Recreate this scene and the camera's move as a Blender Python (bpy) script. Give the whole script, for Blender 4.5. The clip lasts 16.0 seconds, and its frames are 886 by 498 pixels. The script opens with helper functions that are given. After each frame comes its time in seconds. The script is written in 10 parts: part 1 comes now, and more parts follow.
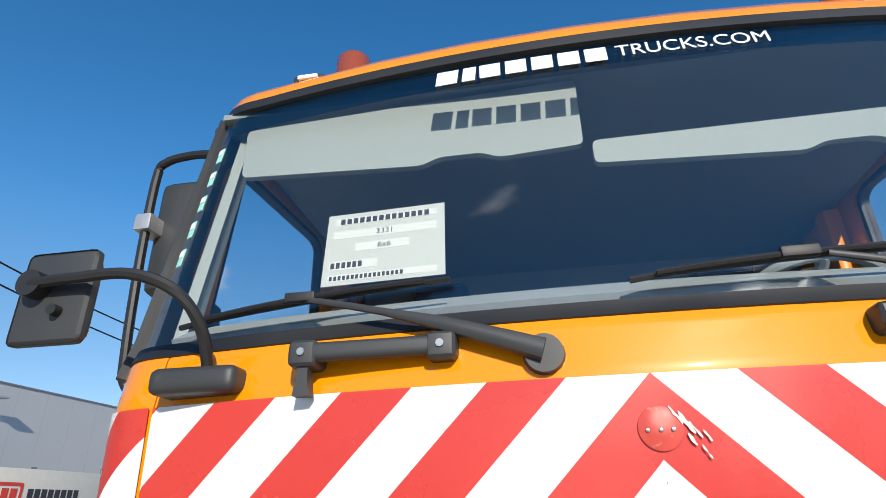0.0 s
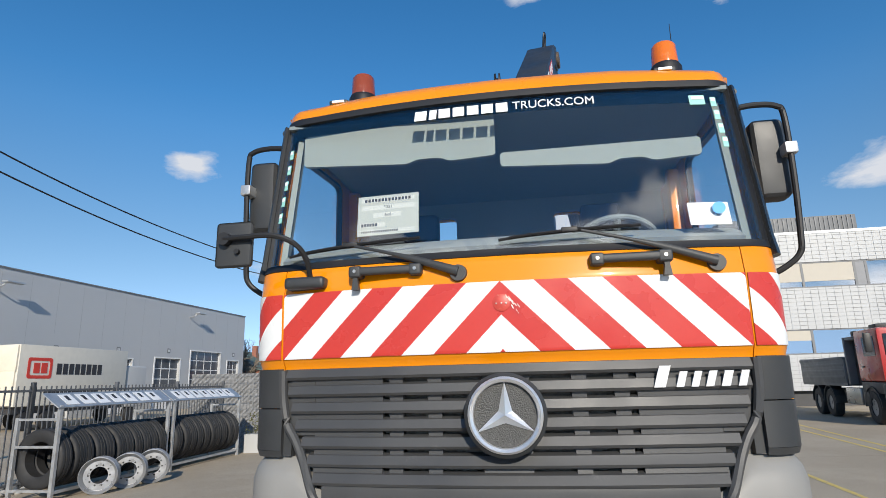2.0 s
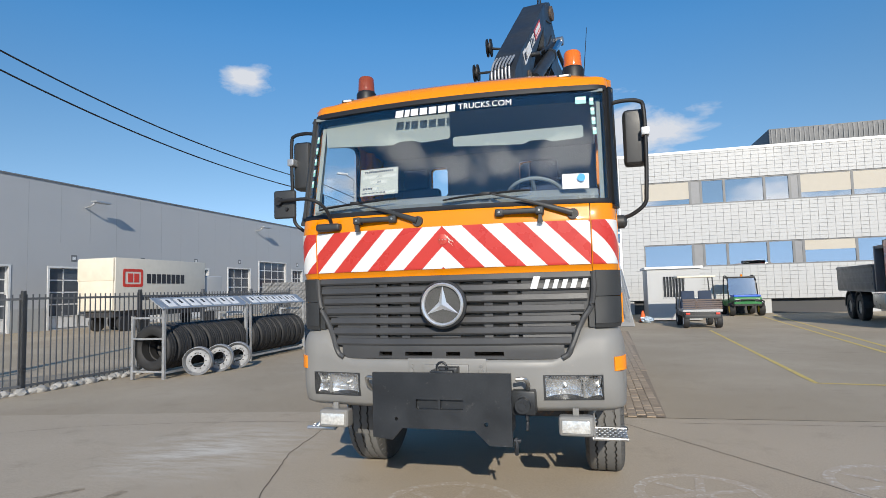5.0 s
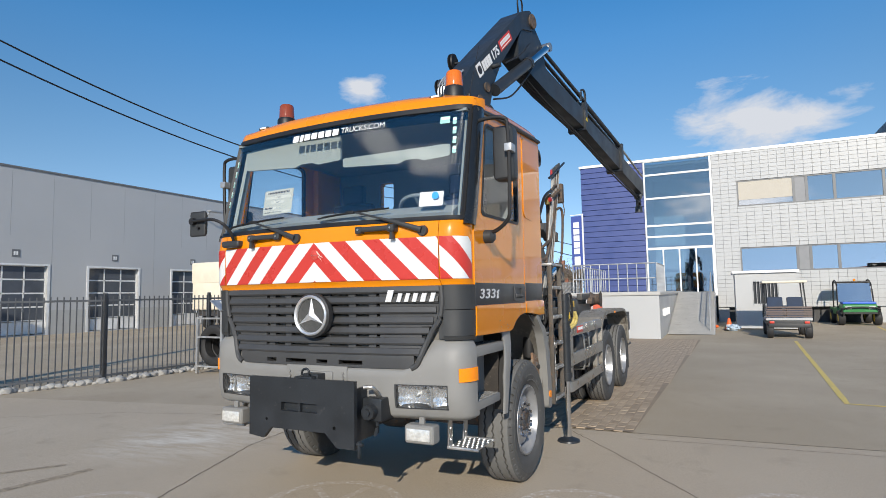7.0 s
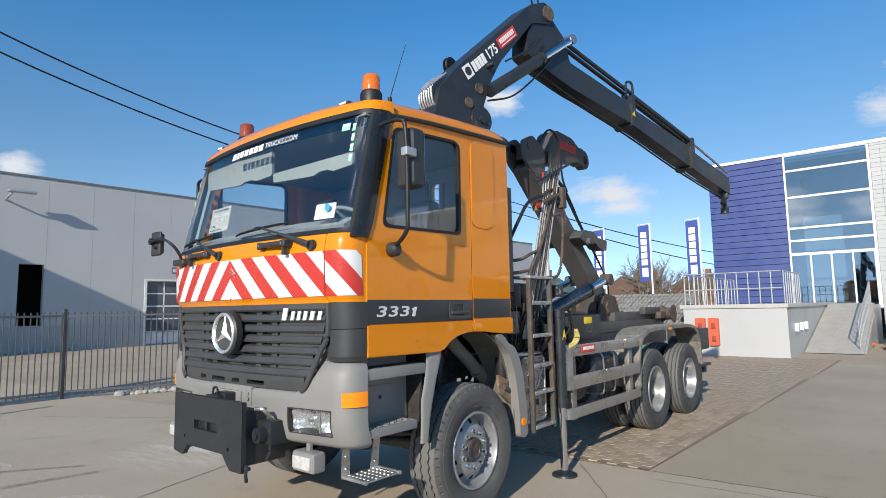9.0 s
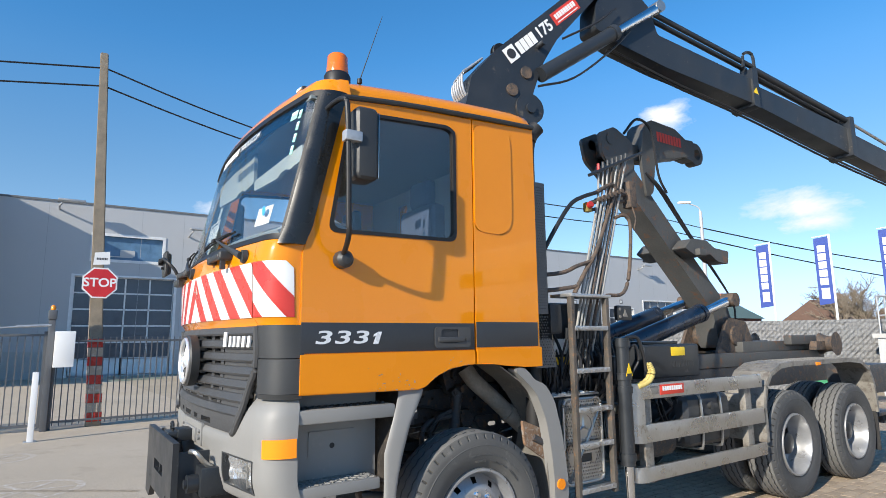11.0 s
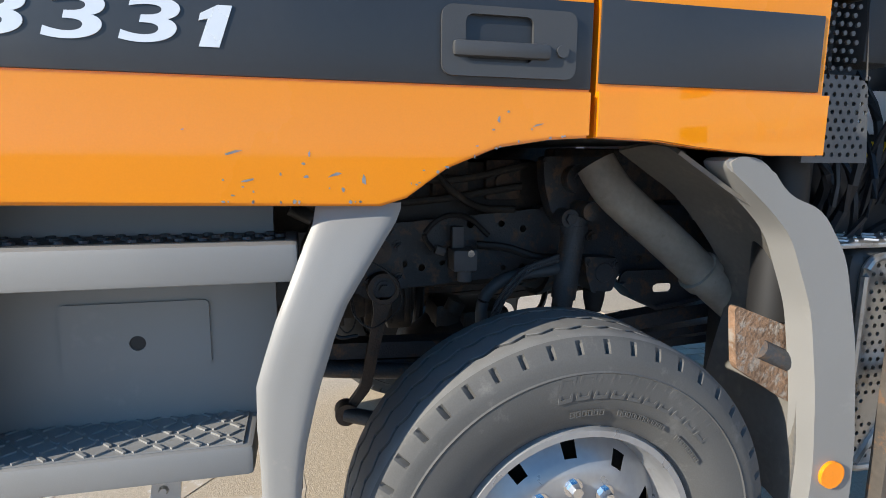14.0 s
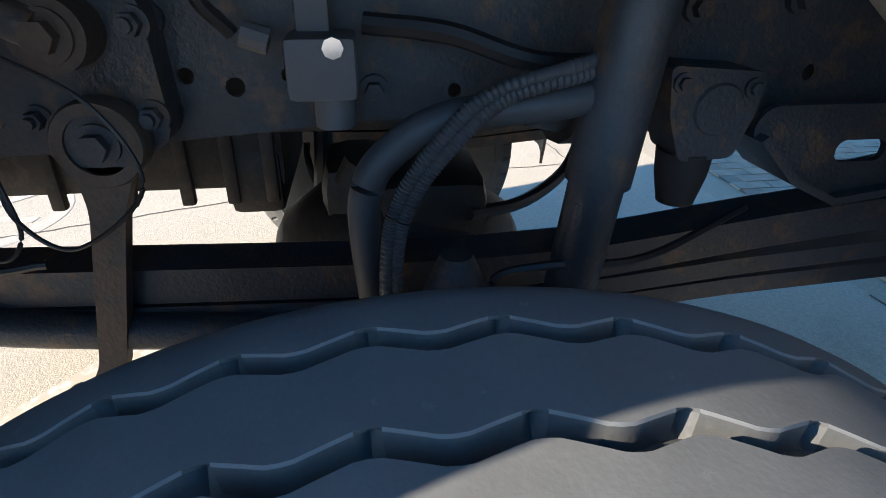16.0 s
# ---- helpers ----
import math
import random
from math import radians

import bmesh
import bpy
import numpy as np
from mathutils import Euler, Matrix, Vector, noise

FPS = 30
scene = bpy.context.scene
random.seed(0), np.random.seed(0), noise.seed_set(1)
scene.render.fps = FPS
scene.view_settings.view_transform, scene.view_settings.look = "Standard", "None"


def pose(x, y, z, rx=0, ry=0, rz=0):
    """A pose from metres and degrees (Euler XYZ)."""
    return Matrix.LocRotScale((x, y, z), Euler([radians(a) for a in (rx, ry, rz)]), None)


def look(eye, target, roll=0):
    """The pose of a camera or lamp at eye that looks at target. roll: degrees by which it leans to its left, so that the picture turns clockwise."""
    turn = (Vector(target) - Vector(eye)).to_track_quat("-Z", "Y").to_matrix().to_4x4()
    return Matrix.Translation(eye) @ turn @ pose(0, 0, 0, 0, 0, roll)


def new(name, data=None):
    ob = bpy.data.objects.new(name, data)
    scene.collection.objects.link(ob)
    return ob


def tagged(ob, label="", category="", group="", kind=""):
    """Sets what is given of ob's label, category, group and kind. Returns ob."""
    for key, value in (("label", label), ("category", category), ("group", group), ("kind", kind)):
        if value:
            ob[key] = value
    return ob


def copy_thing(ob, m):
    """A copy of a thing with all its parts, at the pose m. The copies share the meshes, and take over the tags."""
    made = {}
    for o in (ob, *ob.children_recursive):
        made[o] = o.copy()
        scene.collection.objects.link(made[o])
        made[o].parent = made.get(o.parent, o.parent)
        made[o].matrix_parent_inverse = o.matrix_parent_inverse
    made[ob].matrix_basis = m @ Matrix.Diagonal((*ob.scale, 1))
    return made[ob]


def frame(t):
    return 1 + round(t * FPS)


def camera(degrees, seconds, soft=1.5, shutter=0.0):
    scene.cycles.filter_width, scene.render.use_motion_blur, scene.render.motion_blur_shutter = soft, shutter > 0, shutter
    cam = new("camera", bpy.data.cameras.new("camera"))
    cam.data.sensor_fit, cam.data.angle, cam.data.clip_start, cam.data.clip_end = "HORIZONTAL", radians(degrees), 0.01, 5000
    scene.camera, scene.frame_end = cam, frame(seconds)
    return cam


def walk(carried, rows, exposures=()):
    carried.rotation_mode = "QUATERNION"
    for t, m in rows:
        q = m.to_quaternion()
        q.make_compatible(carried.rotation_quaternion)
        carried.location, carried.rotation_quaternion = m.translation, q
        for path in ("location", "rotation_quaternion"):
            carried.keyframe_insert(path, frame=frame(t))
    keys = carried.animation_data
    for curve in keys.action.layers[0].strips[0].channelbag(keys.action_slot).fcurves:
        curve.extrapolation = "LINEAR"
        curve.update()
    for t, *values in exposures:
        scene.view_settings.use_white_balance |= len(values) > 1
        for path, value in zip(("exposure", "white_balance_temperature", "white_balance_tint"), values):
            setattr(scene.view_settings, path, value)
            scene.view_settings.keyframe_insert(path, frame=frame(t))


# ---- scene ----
cam = camera(75.3, 16.0, 0.6)
PATH = [
    (0, (-0.185, -1.06, 1.85), (-0.488, 0.739, 2.671), -1.2),
    (0.5, (-0.095, -1.428, 1.742), (-0.372, 0.413, 2.473), -1.1),
    (1, (-0.015, -1.765, 1.692), (-0.303, 0.109, 2.329), -1.4),
    (1.5, (0.033, -2.095, 1.683), (-0.274, -0.192, 2.217), -1.3),
    (2, (0.14, -2.455, 1.643), (-0.161, -0.53, 2.092), -1.4),
    (2.5, (0.15, -2.82, 1.627), (-0.172, -0.886, 2.019), -1.3),
    (3, (0.21, -3.167, 1.619), (-0.112, -1.222, 1.957), -1.2),
    (3.5, (0.334, -3.478, 1.604), (-0.009, -1.525, 1.863), -1.3),
    (3.7, (0.359, -3.597, 1.6), (0.002, -1.641, 1.82), -1.5),
    (5.8, (1.782, -3.95, 1.612), (1.143, -2.059, 1.744), -1.2),
    (6, (1.983, -3.933, 1.628), (1.307, -2.055, 1.757), -1.2),
    (6.5, (2.409, -3.771, 1.613), (1.642, -1.929, 1.752), -1.1),
    (7, (2.816, -3.542, 1.646), (1.948, -1.747, 1.804), -1.0),
    (7.5, (3.234, -3.371, 1.682), (2.278, -1.621, 1.832), -0.9),
    (8, (3.546, -3.062, 1.64), (2.497, -1.367, 1.796), -0.9),
    (8.2, (3.663, -2.925, 1.662), (2.569, -1.259, 1.822), -0.9),
    (10.3, (4.384, -1.32, 1.649), (2.86, -0.059, 1.944), -0.9),
    (10.5, (4.365, -1.179, 1.644), (2.81, 0.043, 1.944), -0.8),
    (11, (4.202, -0.804, 1.641), (2.566, 0.306, 1.945), -0.6),
    (11.5, (4.022, -0.472, 1.633), (2.304, 0.515, 1.901), -0.4),
    (12, (3.811, -0.128, 1.62), (2.025, 0.749, 1.825), -0.3),
    (12.5, (3.451, 0.155, 1.579), (1.611, 0.928, 1.702), -0.2),
    (13, (3.106, 0.457, 1.552), (1.22, 1.122, 1.543), -0.1),
    (13.5, (2.736, 0.71, 1.539), (0.824, 1.266, 1.353), 0.1),
    (14, (2.298, 0.898, 1.428), (0.38, 1.365, 1.109), 0.5),
    (14.5, (1.985, 1.098, 1.394), (0.086, 1.461, 0.88), 0.7),
    (15, (1.692, 1.252, 1.344), (-0.151, 1.539, 0.623), 1.0),
    (15.5, (1.4, 1.341, 1.24), (-0.405, 1.575, 0.41), 0.6),
    (16, (1.224, 1.448, 1.215), (-0.535, 1.687, 0.295), 0.5),
]
walk(cam, [(t, look(eye, target, roll)) for t, eye, target, roll in PATH],
     [(0, 0.34), (0.5, 0.2), (1, 0.16), (2, 0.12), (8, 0.1), (10.5, 0.6), (11.5, 0.64), (12.5, 0.62), (13.5, 0.65), (14, 0.9), (14.5, 1.1), (15, 1.25), (15.5, 1.6), (16, 1.75)])

# ---- daylight ----
SUN_WAY = Vector((0.31, -1.0, 0.466))
world = bpy.data.worlds.new("sky")
scene.world = world
world.use_nodes = True
wn, wl = world.node_tree.nodes, world.node_tree.links
sky = wn.new("ShaderNodeTexSky")
sky.sky_type, sky.sun_disc = "NISHITA", False
sky.sun_elevation, sky.sun_rotation = radians(24.0), radians(162.8)
sky.air_density, sky.dust_density, sky.ozone_density = 1.0, 0.1, 2.0
hsv = wn.new("ShaderNodeHueSaturation")
hsv.inputs["Saturation"].default_value = 1.35
wl.new(sky.outputs[0], hsv.inputs["Color"])
# paler haze is thin: the horizon stays a little darker than the clear-sky model
tc = wn.new("ShaderNodeTexCoord")
sep = wn.new("ShaderNodeSeparateXYZ")
wl.new(tc.outputs["Generated"], sep.inputs[0])
hz = wn.new("ShaderNodeMapRange")
hz.inputs[1].default_value, hz.inputs[2].default_value, hz.inputs[3].default_value, hz.inputs[4].default_value = 0.0, 0.4, 0.6, 1.0
wl.new(sep.outputs["Z"], hz.inputs[0])
wl.new(hz.outputs[0], hsv.inputs["Value"])


def wmath(op, x, y, z=None):
    m = wn.new("ShaderNodeMath")
    m.operation = op
    for i, v in enumerate((x, y, z)):
        if v is None:
            continue
        if isinstance(v, (int, float)):
            m.inputs[i].default_value = v
        else:
            wl.new(v, m.inputs[i])
    return m.outputs[0]


cn1 = wn.new("ShaderNodeTexNoise")
cn1.inputs["Scale"].default_value, cn1.inputs["Detail"].default_value, cn1.inputs["Roughness"].default_value = 9.0, 9, 0.6
cn1.inputs["Distortion"].default_value = 0.3
squash = wn.new("ShaderNodeVectorMath")
squash.operation = "MULTIPLY"
squash.inputs[1].default_value = (1.0, 1.0, 2.4)
wl.new(tc.outputs["Generated"], squash.inputs[0])
wl.new(squash.outputs[0], cn1.inputs["Vector"])
cn2 = wn.new("ShaderNodeTexNoise")
cn2.inputs["Scale"].default_value, cn2.inputs["Detail"].default_value = 2.4, 3
wl.new(tc.outputs["Generated"], cn2.inputs["Vector"])
# broken cumulus: a few heaps over the yard, more of them behind
heap = wmath("MULTIPLY_ADD", wmath("SUBTRACT", cn2.outputs["Fac"], 0.5), 3.0, 0.12)
back = wn.new("ShaderNodeMapRange")
back.interpolation_type = "SMOOTHSTEP"
back.inputs[1].default_value, back.inputs[2].default_value, back.inputs[3].default_value, back.inputs[4].default_value = 0.15, -0.55, -0.6, -0.55
wl.new(sep.outputs["Y"], back.inputs[0])
heap = wmath("ADD", heap, back.outputs[0])
for d, r, flat_ in (((0.06, 0.963, 0.25), 0.17, 2.2), ((-0.391, 0.902, 0.18), 0.1, 2.2), ((-0.524, 0.78, 0.342), 0.06, 2.2), ((0.339, 0.762, 0.56), 0.12, 2.2), ((0.012, 0.806, 0.6), 0.07, 2.2), ((-0.953, 0.215, 0.205), 0.06, 2.2), ((0.5, 0.82, 0.28), 0.1, 2.2), ((-0.8, 0.5, 0.18), 0.05, 2.2), ((0.4, -0.65, 0.652), 0.2, 4.5), ((0.2, -0.752, 0.628), 0.2, 5.5), ((0.0, -0.778, 0.626), 0.2, 5.5), ((-0.2, -0.765, 0.61), 0.19, 5.5), ((-0.4, -0.68, 0.612), 0.18, 5.0), ((0.5, -0.65, 0.58), 0.13, 4.0), ((0.3, -0.78, 0.55), 0.13, 4.0), ((0.28, -0.95, 0.12), 0.17, 3.0), ((0.03, -0.99, 0.13), 0.15, 3.0), ((0.5, -0.855, 0.11), 0.17, 3.0), ((-0.2, -0.97, 0.14), 0.13, 3.0)):
    vs_ = wn.new("ShaderNodeVectorMath")
    vs_.operation = "SUBTRACT"
    wl.new(tc.outputs["Generated"], vs_.inputs[0])
    vs_.inputs[1].default_value = d
    vm = wn.new("ShaderNodeVectorMath")
    vm.operation = "MULTIPLY"
    wl.new(vs_.outputs[0], vm.inputs[0])
    vm.inputs[1].default_value = (1.0, 1.0, flat_)
    ln = wn.new("ShaderNodeVectorMath")
    ln.operation = "LENGTH"
    wl.new(vm.outputs[0], ln.inputs[0])
    heap = wmath("MAXIMUM", heap, wmath("MULTIPLY_ADD", ln.outputs["Value"], -1.0 / r, 1.0))
dens = wmath("MULTIPLY_ADD", heap, 0.5, wmath("MULTIPLY", cn1.outputs["Fac"], 1.0))
cr = wn.new("ShaderNodeValToRGB")
cr.color_ramp.elements[0].position, cr.color_ramp.elements[1].position = 0.64, 0.88
wl.new(dens, cr.inputs[0])
bw = wn.new("ShaderNodeRGBToBW")
wl.new(hsv.outputs[0], bw.inputs[0])
pale = wn.new("ShaderNodeVectorMath")
pale.operation = "MULTIPLY"
wl.new(bw.outputs[0], pale.inputs[0])
pale.inputs[1].default_value = (0.6, 1.02, 1.68)
low = wn.new("ShaderNodeMapRange")
low.inputs[1].default_value, low.inputs[2].default_value, low.inputs[3].default_value, low.inputs[4].default_value = 0.05, 0.45, 0.85, 0.0
wl.new(sep.outputs["Z"], low.inputs[0])
hmix = wn.new("ShaderNodeMix")
hmix.data_type = "RGBA"
wl.new(low.outputs[0], hmix.inputs[0])
wl.new(hsv.outputs[0], hmix.inputs[6])
wl.new(pale.outputs[0], hmix.inputs[7])
cmix = wn.new("ShaderNodeMix")
cmix.data_type = "RGBA"
# clouds near the sun are lit through and shine brighter
dots = wn.new("ShaderNodeVectorMath")
dots.operation = "DOT_PRODUCT"
wl.new(tc.outputs["Generated"], dots.inputs[0])
dots.inputs[1].default_value = SUN_WAY.normalized()
glow = wn.new("ShaderNodeMapRange")
glow.inputs[1].default_value, glow.inputs[2].default_value, glow.inputs[3].default_value, glow.inputs[4].default_value = 0.3, 0.95, 1.0, 2.5
wl.new(dots.outputs["Value"], glow.inputs[0])
lit = wn.new("ShaderNodeVectorMath")
lit.operation = "SCALE"
lit.inputs[0].default_value = (4.6, 4.8, 5.2)
wl.new(glow.outputs[0], lit.inputs["Scale"])
wl.new(lit.outputs[0], cmix.inputs[7])
wl.new(cr.outputs[0], cmix.inputs[0])
wl.new(hmix.outputs[2], cmix.inputs[6])
wl.new(cmix.outputs[2], wn["Background"].inputs[0])
wn["Background"].inputs[1].default_value = 0.14
sun = new("sun", bpy.data.lights.new("sun", "SUN"))
sun.data.energy, sun.data.angle, sun.data.color = 4.4, radians(0.6), (1.0, 0.92, 0.79)
sun.matrix_world = look(SUN_WAY * 20, (0, 0, 0))


# ---- materials ----
def mat(name, col, rough=0.6, metal=0.0, vary=0.12, scale=3.0, bump=0.0, bscale=60.0, coat=0.0, dirt=None, dirt_at=0.62, spec=0.5, rand=0.0, rvary=0.1):
    m = bpy.data.materials.new(name)
    m.use_nodes = True
    n, l = m.node_tree.nodes, m.node_tree.links
    b = n["Principled BSDF"]
    b.inputs["Metallic"].default_value = metal
    b.inputs["Coat Weight"].default_value = coat
    b.inputs["Coat Roughness"].default_value = 0.03
    b.inputs["Specular IOR Level"].default_value = spec
    co = n.new("ShaderNodeTexCoord")
    a = n.new("ShaderNodeTexNoise")
    a.inputs["Scale"].default_value, a.inputs["Detail"].default_value = scale, 6
    f = n.new("ShaderNodeTexNoise")
    f.inputs["Scale"].default_value, f.inputs["Detail"].default_value = bscale, 3
    for t in (a, f):
        l.new(co.outputs["Object"], t.inputs["Vector"])
    add = n.new("ShaderNodeMath")
    add.operation = "MULTIPLY_ADD"
    add.inputs[1].default_value = 0.45
    l.new(f.outputs["Fac"], add.inputs[0])
    l.new(a.outputs["Fac"], add.inputs[2])
    r = n.new("ShaderNodeMapRange")
    r.inputs[1].default_value, r.inputs[2].default_value = 0.45, 1.0
    r.inputs[3].default_value, r.inputs[4].default_value = 1 - vary, 1 + vary
    l.new(add.outputs[0], r.inputs[0])
    hs = n.new("ShaderNodeHueSaturation")
    hs.inputs["Color"].default_value = (*col, 1)
    val = r.outputs[0]
    if rand:
        oi = n.new("ShaderNodeObjectInfo")
        rr = n.new("ShaderNodeMapRange")
        rr.inputs[3].default_value, rr.inputs[4].default_value = 1 - rand, 1 + rand
        l.new(oi.outputs["Random"], rr.inputs[0])
        mu = n.new("ShaderNodeMath")
        mu.operation = "MULTIPLY"
        l.new(val, mu.inputs[0]), l.new(rr.outputs[0], mu.inputs[1])
        val = mu.outputs[0]
    l.new(val, hs.inputs["Value"])
    out = hs.outputs[0]
    rr2 = n.new("ShaderNodeMapRange")
    rr2.inputs[1].default_value, rr2.inputs[2].default_value = 0.35, 0.7
    rr2.inputs[3].default_value, rr2.inputs[4].default_value = max(rough - rvary, 0.02), min(rough + rvary, 1)
    l.new(a.outputs["Fac"], rr2.inputs[0])
    l.new(rr2.outputs[0], b.inputs["Roughness"])
    if dirt:
        d = n.new("ShaderNodeTexNoise")
        d.inputs["Scale"].default_value, d.inputs["Detail"].default_value, d.inputs["Roughness"].default_value = scale * 2.3, 9, 0.7
        l.new(co.outputs["Object"], d.inputs["Vector"])
        dr = n.new("ShaderNodeValToRGB")
        dr.color_ramp.elements[0].position, dr.color_ramp.elements[1].position = dirt_at - 0.05, dirt_at + 0.06
        l.new(d.outputs["Fac"], dr.inputs[0])
        mx = n.new("ShaderNodeMix")
        mx.data_type = "RGBA"
        mx.inputs[7].default_value = (*dirt, 1)
        l.new(dr.outputs[0], mx.inputs[0]), l.new(out, mx.inputs[6])
        out = mx.outputs[2]
    l.new(out, b.inputs["Base Color"])
    if bump:
        bp = n.new("ShaderNodeBump")
        bp.inputs["Strength"].default_value, bp.inputs["Distance"].default_value = min(bump, 1.0), 0.004
        l.new(f.outputs["Fac"], bp.inputs["Height"])
        l.new(bp.outputs[0], b.inputs["Normal"])
    return m


def glass(name, tint, gloss_rough=0.02, shine=0.035, edge=0.5):
    m = bpy.data.materials.new(name)
    m.use_nodes = True
    n, l = m.node_tree.nodes, m.node_tree.links
    n.remove(n["Principled BSDF"])
    t, g, lw, f, mx = n.new("ShaderNodeBsdfTransparent"), n.new("ShaderNodeBsdfGlossy"), n.new("ShaderNodeLayerWeight"), n.new("ShaderNodeMath"), n.new("ShaderNodeMixShader")
    t.inputs[0].default_value = (*tint, 1)
    g.inputs["Roughness"].default_value = gloss_rough
    lw.inputs[0].default_value = 0.5
    pw = n.new("ShaderNodeMath")
    pw.operation, pw.inputs[1].default_value = "POWER", 4.0
    l.new(lw.outputs["Facing"], pw.inputs[0])
    f.operation, f.inputs[1].default_value, f.inputs[2].default_value = "MULTIPLY_ADD", edge, shine
    l.new(pw.outputs[0], f.inputs[0])
    l.new(f.outputs[0], mx.inputs[0]), l.new(t.outputs[0], mx.inputs[1]), l.new(g.outputs[0], mx.inputs[2])
    l.new(mx.outputs[0], n["Material Output"].inputs[0])
    return m


ORANGE = mat("orange_paint", (0.76, 0.245, 0.002), 0.3, vary=0.05, scale=1.5, coat=0.9, bscale=300, rvary=0.06, spec=0.1)
GREY = mat("grey_plastic", (0.22, 0.217, 0.208), 0.5, vary=0.06, bump=0.05, bscale=500, dirt=(0.27, 0.26, 0.24), dirt_at=0.68)
BLACKP = mat("black_plastic", (0.032, 0.034, 0.036), 0.5, vary=0.12, bump=0.15, bscale=600, dirt=(0.07, 0.07, 0.068), dirt_at=0.7)
STRIPEB = mat("anthracite_paint", (0.028, 0.031, 0.036), 0.4, vary=0.1, dirt=(0.09, 0.09, 0.09), dirt_at=0.74)
BLACKM = mat("black_painted_steel", (0.02, 0.023, 0.027), 0.42, vary=0.2, scale=5, bump=0.1, dirt=(0.075, 0.072, 0.07), dirt_at=0.66)
CRANEM = mat("charcoal_crane_paint", (0.024, 0.028, 0.034), 0.42, vary=0.2, scale=4, bump=0.08, dirt=(0.1, 0.085, 0.07), dirt_at=0.66)
HOOKM = mat("worn_dark_grey_steel", (0.075, 0.075, 0.073), 0.6, vary=0.3, scale=3, bump=0.3, dirt=(0.17, 0.075, 0.035), dirt_at=0.605)
RUST = mat("rusty_steel", (0.115, 0.08, 0.058), 0.8, vary=0.4, scale=9, bump=0.5, bscale=120, dirt=(0.055, 0.05, 0.047), dirt_at=0.52)
CHASSIS = mat("chassis_paint", (0.038, 0.042, 0.049), 0.5, vary=0.35, scale=6, bump=0.35, bscale=150, dirt=(0.12, 0.074, 0.045), dirt_at=0.575)
RUBBER = mat("tyre_rubber", (0.056, 0.057, 0.058), 0.7, vary=0.2, scale=6, bump=0.25, bscale=220, dirt=(0.1, 0.098, 0.094), dirt_at=0.62)
RUBBERW = mat("dusty_worn_tyre_rubber", (0.078, 0.077, 0.074), 0.72, vary=0.18, scale=5, bump=0.08, bscale=260, dirt=(0.125, 0.122, 0.115), dirt_at=0.62)
RUBBERD = mat("dark_rubber", (0.022, 0.022, 0.023), 0.7, vary=0.15, scale=6, bump=0.2)
SEAL = mat("black_seal", (0.012, 0.012, 0.013), 0.55)
WHITE_R = mat("white_reflective_film", (0.7, 0.71, 0.71), 0.32, vary=0.04, scale=4)
RED_R = mat("red_reflective_film", (0.52, 0.04, 0.03), 0.32, vary=0.06, scale=4, dirt=(0.58, 0.075, 0.05), dirt_at=0.7)
CHROME = mat("chrome", (0.75, 0.76, 0.78), 0.16, 1.0, vary=0.05)
STEEL = mat("silver_painted_rim", (0.34, 0.345, 0.355), 0.36, 0.5, vary=0.12, scale=8, dirt=(0.24, 0.22, 0.2), dirt_at=0.68)
STAIN = mat("stainless_steel", (0.46, 0.45, 0.43), 0.34, 0.85, vary=0.12, scale=4, bump=0.05, dirt=(0.3, 0.27, 0.23), dirt_at=0.62)
CHEQ = mat("aluminium_tread_plate", (0.5, 0.5, 0.5), 0.38, 0.8, vary=0.15, scale=8, dirt=(0.25, 0.23, 0.2), dirt_at=0.6)
MUDG = mat("weathered_mudguard_sheet", (0.25, 0.235, 0.21), 0.55, 0.3, vary=0.2, scale=5, bump=0.3, dirt=(0.16, 0.14, 0.12), dirt_at=0.56)
GALV = mat("galvanised_steel", (0.47, 0.48, 0.49), 0.45, 0.6, vary=0.15, scale=9)
SILVER = mat("silver_lettering", (0.74, 0.75, 0.76), 0.3, 0.2, vary=0.03)
LAMP_GL = glass("lamp_glass", (0.93, 0.94, 0.95))
AMBER = mat("amber_lens", (0.92, 0.27, 0.01), 0.16, vary=0.08, bscale=200, bump=0.2)
BEACON = mat("amber_beacon", (0.66, 0.15, 0.01), 0.12, vary=0.1, coat=0.5)
BEACOND = mat("dark_amber_beacon", (0.26, 0.055, 0.02), 0.16, vary=0.1, coat=0.5)
YELLOW = mat("yellow_sticker", (0.85, 0.58, 0.02), 0.4, vary=0.05)
REDST = mat("red_sticker", (0.62, 0.05, 0.03), 0.4, vary=0.08)
WHITE = mat("white_film", (0.8, 0.8, 0.79), 0.45, vary=0.03)
PAPER = mat("paper", (0.45, 0.475, 0.44), 0.7, vary=0.03)
INK = mat("ink", (0.03, 0.03, 0.035), 0.6)
GREENST = mat("green_vignette", (0.3, 0.62, 0.55), 0.5, vary=0.1, scale=40)
BLUEST = mat("blue_dot", (0.05, 0.35, 0.8), 0.5)
WSGLASS = glass("windscreen_glass", (0.975, 0.988, 0.988), 0.01, 0.08)
SIDEGL = glass("door_glass", (0.985, 0.99, 0.995), 0.01, 0.085, 0.25)
BANDGL = glass("sun_band_glass", (0.4, 0.5, 0.58))
RIBGL = mat("ribbed_lamp_glass", (0.78, 0.78, 0.75), 0.1, 0.45, vary=0.25, scale=40, bump=0.7, bscale=70)
